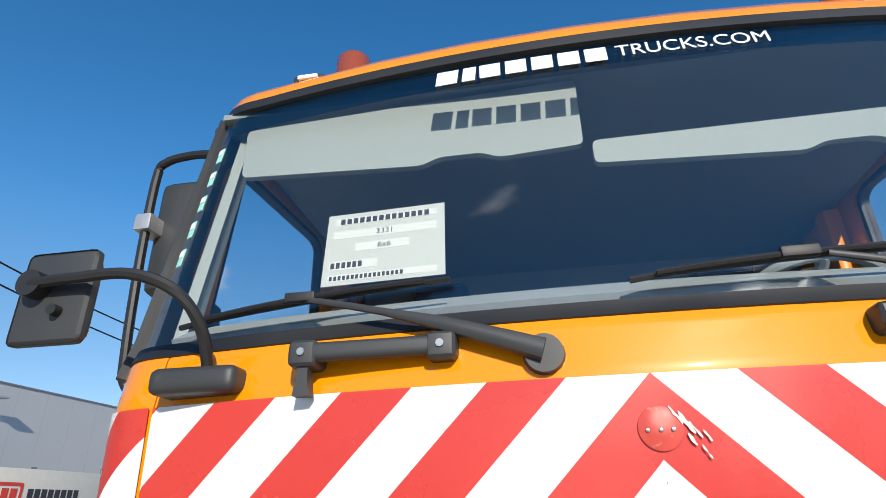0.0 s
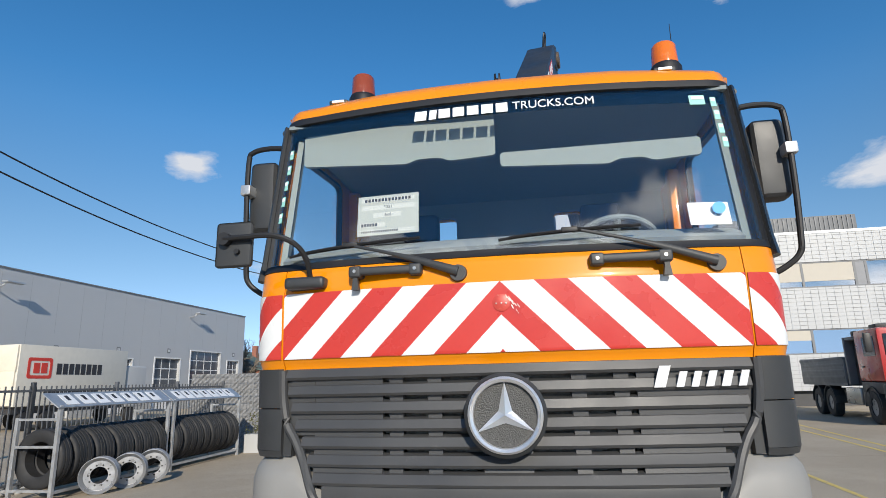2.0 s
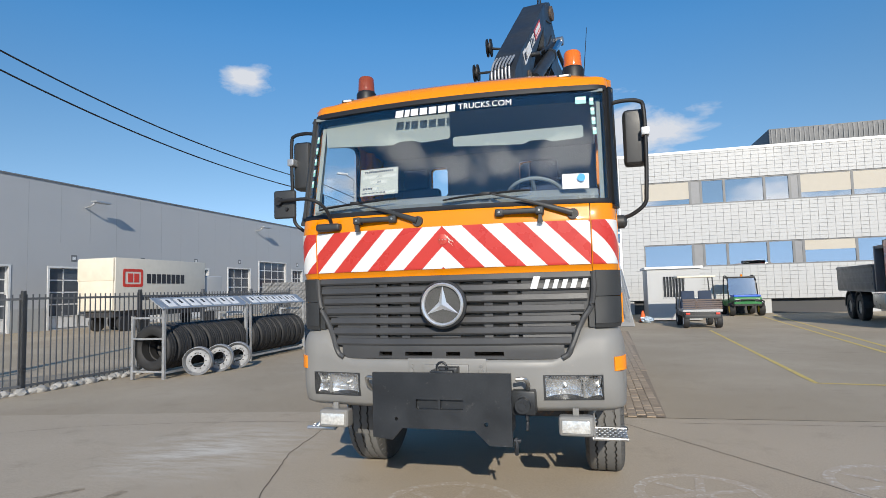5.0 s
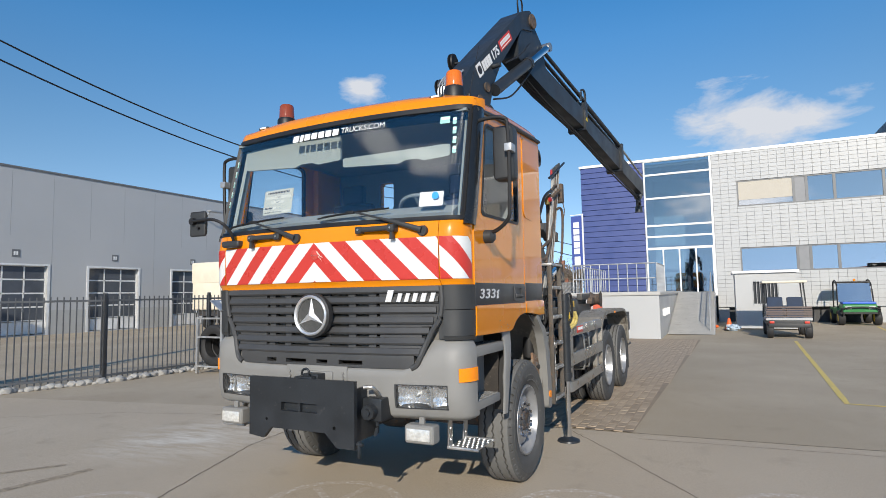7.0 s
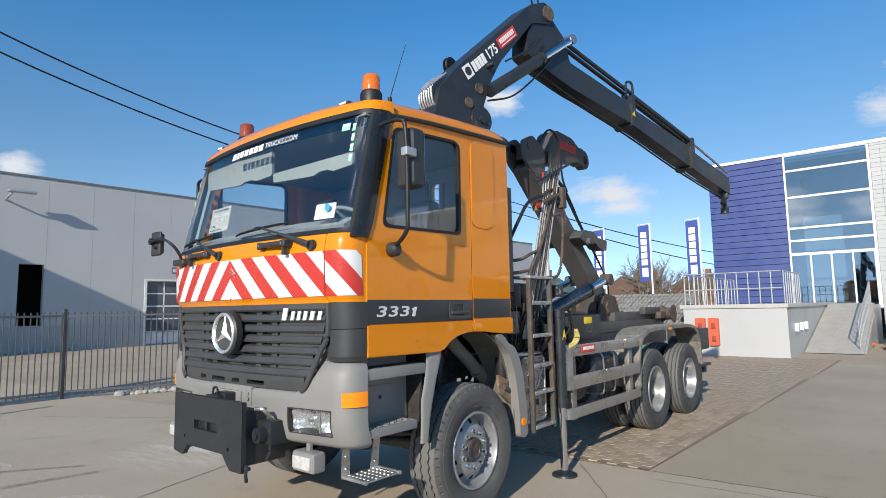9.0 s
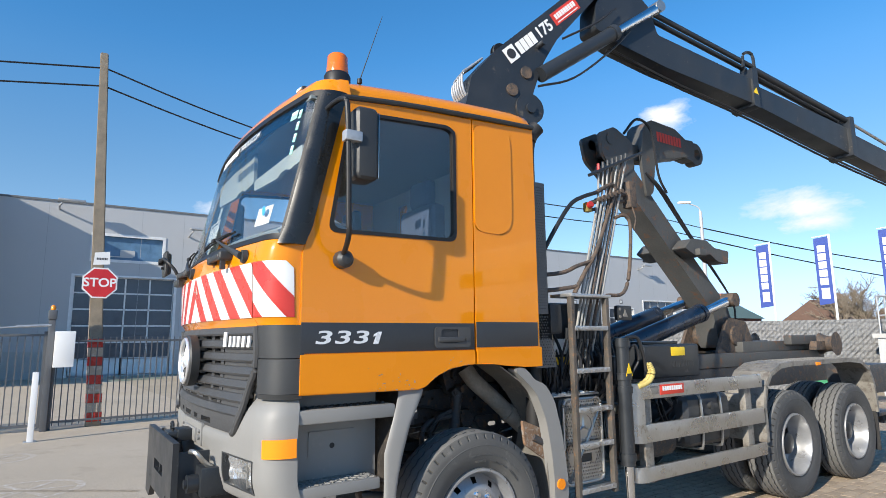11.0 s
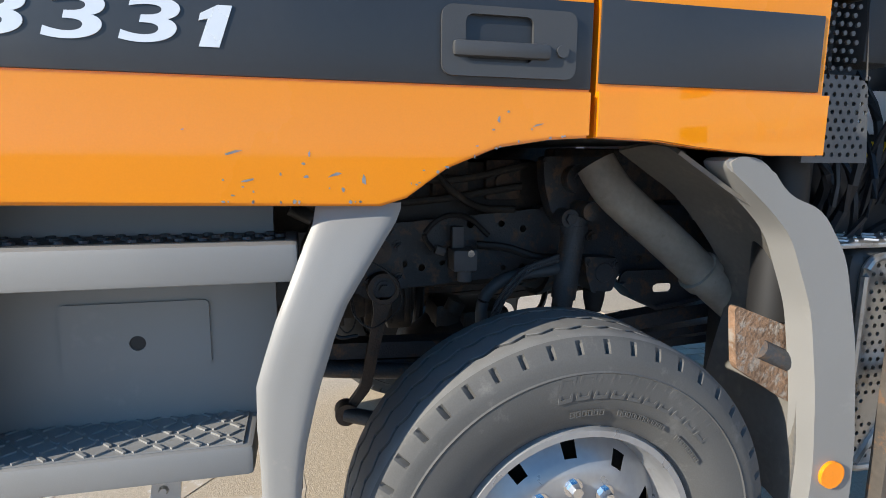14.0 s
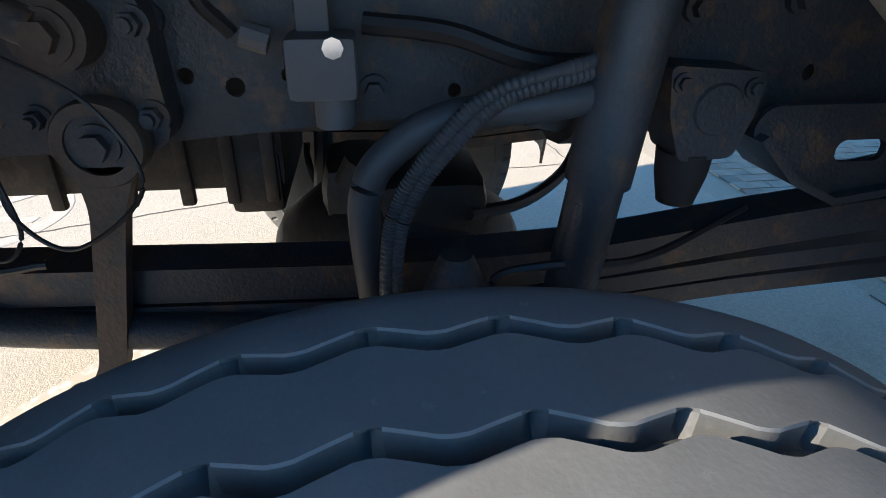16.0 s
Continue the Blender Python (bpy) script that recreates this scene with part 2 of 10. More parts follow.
VISOR = mat("sun_visor_cloth", (0.29, 0.33, 0.315), 0.8, vary=0.05)
INTER = mat("dark_cab_trim", (0.045, 0.05, 0.058), 0.75, vary=0.1)
INTERG = mat("grey_cab_trim", (0.2, 0.235, 0.245), 0.75, vary=0.1)
SEATM = mat("seat_cloth", (0.035, 0.05, 0.085), 0.9, vary=0.2, bump=0.3)
HOSE = mat("rubber_hose", (0.016, 0.016, 0.018), 0.5, vary=0.15)
EMBLEM = mat("satin_chrome_plastic", (0.78, 0.79, 0.8), 0.34, 0.75, vary=0.04)
MIRROR = mat("mirror_glass", (0.85, 0.87, 0.88), 0.03, 1.0, vary=0.0, rvary=0.0)
SPIRAL = mat("yellow_spiral_guard", (0.5, 0.4, 0.13), 0.5, vary=0.15)
GRILLP = mat("grille_plastic", (0.052, 0.053, 0.055), 0.48, vary=0.1, bump=0.12, bscale=600, dirt=(0.09, 0.09, 0.088), dirt_at=0.7)
MESHM = mat("perforated_steel", (0.13, 0.13, 0.13), 0.5, 0.5, vary=0.2, scale=6)
GRILLEM = mat("radiator_mesh", (0.16, 0.15, 0.135), 0.7, 0.3, vary=0.4, scale=40, bump=0.4, bscale=300)


# ---- mesh helpers ----
def part(name, bm, material, parent=None, label="", smooth=35, flat=False):
    me = bpy.data.meshes.new(name)
    bmesh.ops.recalc_face_normals(bm, faces=bm.faces)
    bm.to_mesh(me)
    bm.free()
    for mm in material if isinstance(material, (list, tuple)) else (material,):
        me.materials.append(mm)
    if not flat:
        me.polygons.foreach_set("use_smooth", [True] * len(me.polygons))
        me.set_sharp_from_angle(angle=radians(smooth))
    ob = new(name, me)
    ob.parent = parent
    if label:
        ob["label"] = label
    return ob


def pieces(name, bm, material, parent, label="", smooth=35):
    """Every loose piece of the mesh becomes a part of its own."""
    seen, out = set(), []
    bm.verts.index_update()
    for v in bm.verts:
        if v.index in seen:
            continue
        isl, todo = [], [v]
        seen.add(v.index)
        while todo:
            a = todo.pop()
            isl.append(a)
            for e in a.link_edges:
                b = e.other_vert(a)
                if b.index not in seen:
                    seen.add(b.index)
                    todo.append(b)
        t = bmesh.new()
        mp_ = {a: t.verts.new(a.co) for a in isl}
        for f in {f for a in isl for f in a.link_faces}:
            t.faces.new([mp_[w] for w in f.verts])
        out.append(part(name, t, material, parent, label, smooth))
    bm.free()
    return out


def thing(name, label, category, at=(0, 0, 0), group="", kind=""):
    e = new(name)
    e.location = at
    return tagged(e, label, category, group, kind)


def B():
    return bmesh.new()


def box(bm, a, b, bev=0.0, seg=2, m=None):
    r = bmesh.ops.create_cube(bm, size=1)
    vs = r["verts"]
    for v in vs:
        v.co = Vector([a[i] + (v.co[i] + 0.5) * (b[i] - a[i]) for i in range(3)])
    if bev:
        es = list({e for v in vs for e in v.link_edges})
        r = bmesh.ops.bevel(bm, geom=es, offset=bev, segments=seg, affect="EDGES", profile=0.6)
        vs = list({v for f in r["faces"] for v in f.verts} | {v for v in vs if v.is_valid})
    if m is not None:
        for v in vs:
            v.co = m @ v.co
    return bm


def cyl(bm, p0, p1, r0, r1=None, seg=16, cap=True):
    p0, p1 = Vector(p0), Vector(p1)
    r1 = r0 if r1 is None else r1
    q = (p1 - p0).to_track_quat("Z", "Y")
    rings = []
    for p, r in ((p0, r0), (p1, r1)):
        rings.append([bm.verts.new(p + q @ Vector((math.cos(2 * math.pi * i / seg) * r, math.sin(2 * math.pi * i / seg) * r, 0))) for i in range(seg)])
    for i in range(seg):
        bm.faces.new((rings[0][i], rings[0][(i + 1) % seg], rings[1][(i + 1) % seg], rings[1][i]))
    if cap:
        bm.faces.new(rings[0][::-1])
        bm.faces.new(rings[1])
    return bm


def curve_pts(pts, n=6):
    pts = [Vector(p) for p in pts]
    if len(pts) < 3:
        return pts
    ext = [pts[0] * 2 - pts[1]] + pts + [pts[-1] * 2 - pts[-2]]
    out = []
    for i in range(1, len(ext) - 2):
        a, b, c, d = ext[i - 1:i + 3]
        for k in range(n):
            t = k / n
            out.append(0.5 * ((2 * b) + (c - a) * t + (2 * a - 5 * b + 4 * c - d) * t * t + (3 * b - a - 3 * c + d) * t ** 3))
    out.append(pts[-1])
    return out


def tube(bm, pts, r, seg=8, n=6, ribs=0.0):
    ps = curve_pts(pts, n)
    rings = []
    for i, p in enumerate(ps):
        d = (ps[min(i + 1, len(ps) - 1)] - ps[max(i - 1, 0)]).normalized()
        up = Vector((0, 0, 1)) if abs(d.z) < 0.95 else Vector((0, 1, 0))
        s = d.cross(up).normalized()
        u = s.cross(d)
        rr = r * (1 + (ribs if i % 2 else -ribs))
        rings.append([bm.verts.new(p + (s * math.cos(2 * math.pi * k / seg) + u * math.sin(2 * math.pi * k / seg)) * rr) for k in range(seg)])
    for a, b in zip(rings, rings[1:]):
        for k in range(seg):
            bm.faces.new((a[k], a[(k + 1) % seg], b[(k + 1) % seg], b[k]))
    bm.faces.new(rings[0][::-1])
    bm.faces.new(rings[-1])
    return bm


AX = {"x": lambda u, v, w: Vector((w, u, v)), "y": lambda u, v, w: Vector((u, w, v)), "z": lambda u, v, w: Vector((u, v, w))}


def prism(bm, poly, axis, lo, hi):
    f = AX[axis]
    a = [bm.verts.new(f(u, v, lo)) for u, v in poly]
    b = [bm.verts.new(f(u, v, hi)) for u, v in poly]
    n = len(poly)
    bm.faces.new(a[::-1])
    bm.faces.new(b)
    for i in range(n):
        bm.faces.new((a[i], a[(i + 1) % n], b[(i + 1) % n], b[i]))
    return bm


def plate(bm, outer, holes, axis, lo, hi):
    """A plate with holes in it, of the thickness from lo to hi."""
    f = AX[axis]
    t = bmesh.new()
    for loop in (outer, *holes):
        vs = [t.verts.new(f(u, v, lo)) for u, v in loop]
        for i in range(len(vs)):
            t.edges.new((vs[i], vs[(i + 1) % len(vs)]))
    bmesh.ops.triangle_fill(t, use_beauty=True, edges=t.edges[:])
    r = bmesh.ops.extrude_face_region(t, geom=t.faces[:])
    d = f(0, 0, hi - lo)
    for v in r["geom"]:
        if isinstance(v, bmesh.types.BMVert):
            v.co += d
    me = bpy.data.meshes.new("tmp")
    t.to_mesh(me)
    t.free()
    bm.from_mesh(me)
    bpy.data.meshes.remove(me)
    return bm


def rrect(u0, v0, u1, v1, r=0.03, n=4):
    out = []
    for cu, cv, a0 in ((u1 - r, v1 - r, 0), (u0 + r, v1 - r, 90), (u0 + r, v0 + r, 180), (u1 - r, v0 + r, 270)):
        for k in range(n + 1):
            a = radians(a0 + 90 * k / n)
            out.append((cu + r * math.cos(a), cv + r * math.sin(a)))
    return out


def rpoly(pts, r=0.04, n=4):
    """A polygon with its corners rounded."""
    out = []
    m = len(pts)
    for i in range(m):
        p, a, b = Vector(pts[i]), Vector(pts[i - 1]), Vector(pts[(i + 1) % m])
        da, db = (a - p), (b - p)
        s = min(r, da.length * 0.45, db.length * 0.45)
        q0, q1 = p + da.normalized() * s, p + db.normalized() * s
        for k in range(n + 1):
            t = k / n
            q = q0 * (1 - t) ** 2 + p * 2 * t * (1 - t) + q1 * t * t
            out.append((q.x, q.y))
    return out


def circ(u, v, r, n=14):
    return [(u + r * math.cos(2 * math.pi * i / n), v + r * math.sin(2 * math.pi * i / n)) for i in range(n)]


def sheet(bm, fn, us, vs, thick=0.02, skip=None):
    """A curved panel through fn(u, v), closed with a back at a depth of thick."""
    P = [[fn(u, v) for v in vs] for u in us]
    nu, nv = len(us), len(vs)
    front, back = {}, {}
    for i in range(nu):
        for j in range(nv):
            du = P[min(i + 1, nu - 1)][j] - P[max(i - 1, 0)][j]
            dv = P[i][min(j + 1, nv - 1)] - P[i][max(j - 1, 0)]
            nn = du.cross(dv)
            nn = nn.normalized() if nn.length > 1e-9 else Vector((0, -1, 0))
            front[i, j] = bm.verts.new(P[i][j])
            back[i, j] = bm.verts.new(P[i][j] - nn * thick)
    cells = [(i, j) for i in range(nu - 1) for j in range(nv - 1) if not (skip and skip((us[i] + us[i + 1]) / 2, (vs[j] + vs[j + 1]) / 2))]
    cs = set(cells)
    for i, j in cells:
        bm.faces.new((front[i, j], front[i + 1, j], front[i + 1, j + 1], front[i, j + 1]))
        bm.faces.new((back[i, j + 1], back[i + 1, j + 1], back[i + 1, j], back[i, j]))
        for (di, dj), (a, b) in {(-1, 0): ((i, j), (i, j + 1)), (1, 0): ((i + 1, j + 1), (i + 1, j)), (0, -1): ((i + 1, j), (i, j)), (0, 1): ((i, j + 1), (i + 1, j + 1))}.items():
            if (i + di, j + dj) not in cs:
                bm.faces.new((front[b], front[a], back[a], back[b]))
    loose = [v for v in bm.verts if not v.link_faces]
    bmesh.ops.delete(bm, geom=loose, context="VERTS")
    return bm


def lathe(bm, prof, axis, c, seg=48, close=False):
    """Spins (radius, along) round the axis through c."""
    f = AX[axis]
    c = Vector(c)
    rings = []
    for r, h in prof:
        rings.append([bm.verts.new(c + f(r * math.cos(2 * math.pi * i / seg), r * math.sin(2 * math.pi * i / seg), h)) for i in range(seg)])
    pairs = list(zip(rings, rings[1:])) + ([(rings[-1], rings[0])] if close else [])
    for a, b in pairs:
        for i in range(seg):
            bm.faces.new((a[i], a[(i + 1) % seg], b[(i + 1) % seg], b[i]))
    if not close:
        if prof[0][0] > 1e-4:
            bm.faces.new(rings[0][::-1])
        if prof[-1][0] > 1e-4:
            bm.faces.new(rings[-1])
    return bm


def span(a, b, n):
    return [a + (b - a) * i / n for i in range(n + 1)]


def lerp(tab, x):
    if x <= tab[0][0]:
        return tab[0][1]
    for (a, p), (b, q) in zip(tab, tab[1:]):
        if x <= b:
            return p + (q - p) * (x - a) / (b - a)
    return tab[-1][1]


def writing(name, text, size, m, material, parent, extrude=0.001, spacing=1.0, bold=0.0, shear=0.0, label=""):
    c = bpy.data.curves.new(name, "FONT")
    c.body, c.size, c.extrude, c.offset, c.shear, c.space_character = text, size, extrude, bold, shear, spacing
    c.align_x, c.align_y = "CENTER", "CENTER"
    o = bpy.data.objects.new(name, c)
    me = bpy.data.meshes.new_from_object(o)
    me.transform(m)
    me.materials.append(material)
    bpy.data.objects.remove(o)
    ob = new(name, me)
    ob.parent = parent
    if label:
        ob["label"] = label
    return ob


def bars(bm, m, width, height, n, gap=0.25, slant=0.0, depth=0.002):
    """n upright blocks side by side, in place of letters; m maps right, up, out."""
    w = width / n
    for i in range(n):
        x0, x1 = i * w, i * w + w * (1 - gap)
        ps = [(x0, 0), (x1, 0), (x1 + slant * height, height), (x0 + slant * height, height)]
        a = [bm.verts.new(m @ Vector((u, v, 0))) for u, v in ps]
        b = [bm.verts.new(m @ Vector((u, v, depth))) for u, v in ps]
        bm.faces.new(a[::-1]), bm.faces.new(b)
        for k in range(4):
            bm.faces.new((a[k], a[(k + 1) % 4], b[(k + 1) % 4], b[k]))
    return bm


FRONT = Matrix(((1, 0, 0, 0), (0, 0, -1, 0), (0, 1, 0, 0), (0, 0, 0, 1)))  # right = x, up = z, out = -y
SIDE = Matrix(((0, 0, 1, 0), (1, 0, 0, 0), (0, 1, 0, 0), (0, 0, 0, 1)))  # right = y, up = z, out = x


def at(m, x, y, z):
    return Matrix.Translation((x, y, z)) @ m

# ---- the truck: front at y = 0, its driver's side towards +x ----
truck = thing("truck", "orange three-axle hooklift truck with loader crane and red-white chevrons", "truck")


def yc(z):
    return lerp(((0.7, 0.13), (0.78, 0.07), (0.9, 0.035), (1.2, 0.03), (1.33, 0.05), (1.5, 0.055), (1.72, 0.04), (1.76, 0.012), (2.06, 0.0), (2.165, 0.018), (2.2, 0.043), (3.08, 0.25), (3.2, 0.3)), z)


def shell(s, z, out=0.0):
    """The cab's outline: |s| to 1 the bowed front, to 2 the rounded corner; z the height."""
    a, sg = abs(s), 1 if s >= 0 else -1
    y0 = yc(z)
    if a <= 1:
        x, y = a * 1.02, y0 + 0.09 * a * a
        nx, ny = 0.17 * a, -1.0
    else:
        t = a - 1
        p0, p1 = Vector((1.02, y0 + 0.09)), Vector((1.2, y0 + 0.1))
        p2 = Vector((1.2, y0 + 0.27))
        p = p0 * (1 - t) ** 2 + p1 * 2 * t * (1 - t) + p2 * t * t
        x, y = p.x, p.y
        d = ((p1 - p0) * (1 - t) + (p2 - p1) * t).normalized()
        nx, ny = d.y, -d.x
    l = math.hypot(nx, ny)
    return Vector((sg * (x + out * nx / l), y + out * ny / l, z))


def sh(out=0.0):
    return lambda s, z: shell(s, z, out)


S_FRONT = span(-1, 1, 16)
# front panel with its orange band
bm = B()
sheet(bm, sh(), S_FRONT, [1.7, 1.72, 1.745, 1.76, 1.85, 1.95, 2.06, 2.08, 2.12, 2.15, 2.165, 2.185, 2.2], 0.03)
front_panel = part("front_panel", bm, ORANGE, truck)
for sg in (-1, 1):
    bm = B()
    sheet(bm, sh(), [sg * v for v in span(1.012, 2.1, 11)][::sg], [1.7, 1.72, 1.745, 1.76, 1.9, 2.06, 2.12, 2.165, 2.2], 0.03)
    part("corner_panel", bm, ORANGE, truck)

# chevron film: each stripe a strip of its own
Z0, Z1 = 1.757, 2.058


def stripe(u0, u1, lean, mat_, smin, smax, sub):
    bm = B()
    rows = span(0, 1, 40)
    cols = span(0, 1, 4)
    grid = []
    ok = False
    for r in rows:
        z = Z0 + (Z1 - Z0) * r
        line = []
        for c in cols:
            s = u0 + (u1 - u0) * c + lean * r
            s2 = min(max(s, smin), smax)
            line.append(bm.verts.new(shell(s2, z, 0.004)))
        grid.append(line)
    for a, b in zip(grid, grid[1:]):
        for k in range(len(cols) - 1):
            q = (a[k], a[k + 1], b[k + 1], b[k])
            area = (q[1].co - q[0].co).length + (q[2].co - q[3].co).length
            if area > 0.0006:
                bm.faces.new(q)
                ok = True
    bmesh.ops.delete(bm, geom=[v for v in bm.verts if not v.link_faces], context="VERTS")
    if ok:
        r = bmesh.ops.extrude_face_region(bm, geom=bm.faces[:])
        for v in r["geom"]:
            if isinstance(v, bmesh.types.BMVert):
                v.co.y -= 0.002
        part("chevron_stripe", bm, mat_, truck, sub)
    else:
        bm.free()


W, LEAN = 0.1405, 0.292
for k in range(0, 11):
    m_ = RED_R if k % 2 == 0 else WHITE_R
    lo, hi = (k - 1) * W + 0.012, k * W + 0.012
    # each half leans towards the apex
    stripe(lo, hi, -LEAN, m_, 0.0, 1.0, "")
    stripe(-hi, -lo, LEAN, m_, -1.0, 0.0, "")
for sg in (-1, 1):
    for k in range(0, 4):
        m_ = RED_R if k % 2 == 0 else WHITE_R
        lo, hi = 0.83 + k * 0.5, 1.33 + k * 0.5
        if sg > 0:
            stripe(lo, hi, -1.0, m_, 1.03, 1.96, "")
        else:
            stripe(-hi, -lo, 1.0, m_, -1.96, -1.03, "")
# scraped round patch with screws near the apex
bm = B()
lathe(bm, ((0.0, 0.0006), (0.036, 0.0006), (0.0375, 0.0016)), "y", (0.003, -0.006, 1.965), 28)
part("blind_cover", bm, mat("scuffed_red_film", (0.53, 0.062, 0.045), 0.4, vary=0.12, scale=30, dirt=(0.6, 0.4, 0.3), dirt_at=0.66), truck, "scratched round red cover cap")
for dx in (-0.022, 0.0, 0.02):
    bm = B()
    lathe(bm, ((0.0, -0.002), (0.003, -0.0015), (0.004, 0.0)), "y", (dx + 0.003, -0.007, 1.962), 10)
    part("screw", bm, STAIN, truck)
random.seed(51)
for px, pz, ln, wd in ((0.03, 1.985, 0.05, 0.006), (0.045, 1.972, 0.06, 0.009), (0.058, 1.96, 0.045, 0.005), (0.05, 1.945, 0.03, 0.008), (0.075, 1.95, 0.03, 0.005), (0.07, 1.925, 0.035, 0.004)):
    bm = B()
    ps = [(px + ln * (k / 5 - 0.5) * 0.6 + random.uniform(-0.002, 0.002) + sd * wd * 0.5 * math.sin(math.pi * (k + 0.6) / 6.2), pz - ln * (k / 5 - 0.5) + random.uniform(-0.002, 0.002) + sd * wd * 0.3) for sd, ks in ((1, range(6)), (-1, range(5, -1, -1))) for k in ks]
    prism(bm, [(px + (a - px) * 0.6, pz + (b - pz) * 0.6) for a, b in ps], "y", -0.0072, -0.0062)
    part("film_scrape", bm, mat("peeled_film", (0.72, 0.66, 0.58), 0.6, vary=0.15, scale=80), truck)

# windscreen
WS = 1.58
bm = B()
sheet(bm, sh(-0.004), span(-WS, WS, 40), span(2.205, 3.06, 10), 0.006)
ws = part("windscreen", bm, WSGLASS, truck)
ws.visible_shadow = False
bm = B()
for a, b in ((2.178, 2.212), (3.045, 3.085)):
    sheet(bm, sh(0.006), span(-WS - 0.03, WS + 0.03, 44), [a, (a + b) / 2, b], 0.03)
for sg in (-1, 1):
    sheet(bm, sh(0.005), [sg * v for v in (WS - 0.05, WS, WS + 0.05)][::sg], span(2.21, 3.06, 10), 0.03)
part("windscreen_frame", bm, SEAL, truck)
bm = B()
sheet(bm, sh(-0.014), span(-WS + 0.03, WS - 0.03, 30), [2.955, 2.98, 3.0, 3.05], 0.002)
o = part("sun_band", bm, BANDGL, truck)
o.visible_shadow = False
for sg in (-1, 1):
    bm = B()
    us = [sg * v for v in (WS + 0.03, 1.68, 1.76, 1.85, 1.93, 2.0, 2.1)][::sg]
    f = lambda s, z: shell(min(abs(s), 2.0) * (1 if s > 0 else -1), z, 0.02 + 0.012 * math.sin(min(1, max(0, (abs(s) - WS) / 0.45)) * math.pi)) + Vector((0, max(abs(s) - 2.0, 0) * 0.25, 0))
    sheet(bm, f, us, [2.15, 2.17, 2.25, 2.45, 2.65, 2.85, 3.0, 3.05, 3.075], 0.03)
    part("pillar_deflector", bm, mat("gloss_black_plastic", (0.014, 0.015, 0.016), 0.28, vary=0.1) if sg > 0 else BLACKP, truck)

# roof
ROOF = ((0.0, 3.07), (0.02, 3.13), (0.07, 3.19), (0.16, 3.235), (0.35, 3.265), (0.7, 3.3), (1.2, 3.33), (1.65, 3.35), (1.755, 3.33), (1.78, 3.26), (1.78, 3.15))


def gut(y):
    return lerp(((0.4, 3.055), (2.04, 3.165)), y)


def roof(u, k):
    i = int(k)
    fr = k - i
    a, b = ROOF[i], ROOF[min(i + 1, len(ROOF) - 1)]
    dy, z = a[0] + (b[0] - a[0]) * fr, a[1] + (b[1] - a[1]) * fr
    s = u * 2
    base = shell(max(-2, min(2, s)), 3.07)
    front = max(0.0, 1 - dy / 1.2)
    y = 0.25 + dy + (base.y - 0.25) * front
    h = max(0.0, 1 - abs(base.x / 1.2) ** 7) ** 0.42
    g = gut(y) if z > 3.16 else z
    return Vector((base.x, min(y, 2.035), g + (max(z, g) - g) * h))


bm = B()
sheet(bm, roof, [v / 2 for v in (-2, -1.85, -1.7, -1.5, -1.3, -1.1, -0.9, -0.6, -0.3, 0, 0.3, 0.6, 0.9, 1.1, 1.3, 1.5, 1.7, 1.85, 2)][::-1], [x * 0.5 for x in range(0, 21)], -0.02)
part("roof", bm, ORANGE, truck, smooth=60)
for sg in (-1, 1):
    bm = B()
    tube(bm, [(sg * 1.205, 0.42, 3.045), (sg * 1.215, 0.9, 3.095), (sg * 1.22, 1.5, 3.135), (sg * 1.215, 2.03, 3.165)], 0.018, 8)
    part("gutter", bm, BLACKP, truck)
    # marker lamps in the roof front
    c = shell(sg * 0.86, 3.2)
    bm = B()
    box(bm, (c.x - 0.055, 0.375, 3.17), (c.x + 0.055, 0.43, 3.2), 0.012)
    ml = part("marker_lamp", bm, BLACKP, truck)
    bm = B()
    box(bm, (c.x - 0.035, 0.366, 3.177), (c.x + 0.035, 0.38, 3.193), 0.004)
    part("lens", bm, WHITE, ml)


# doors with their windows, on both sides
def mir(pts, sg):
    return pts


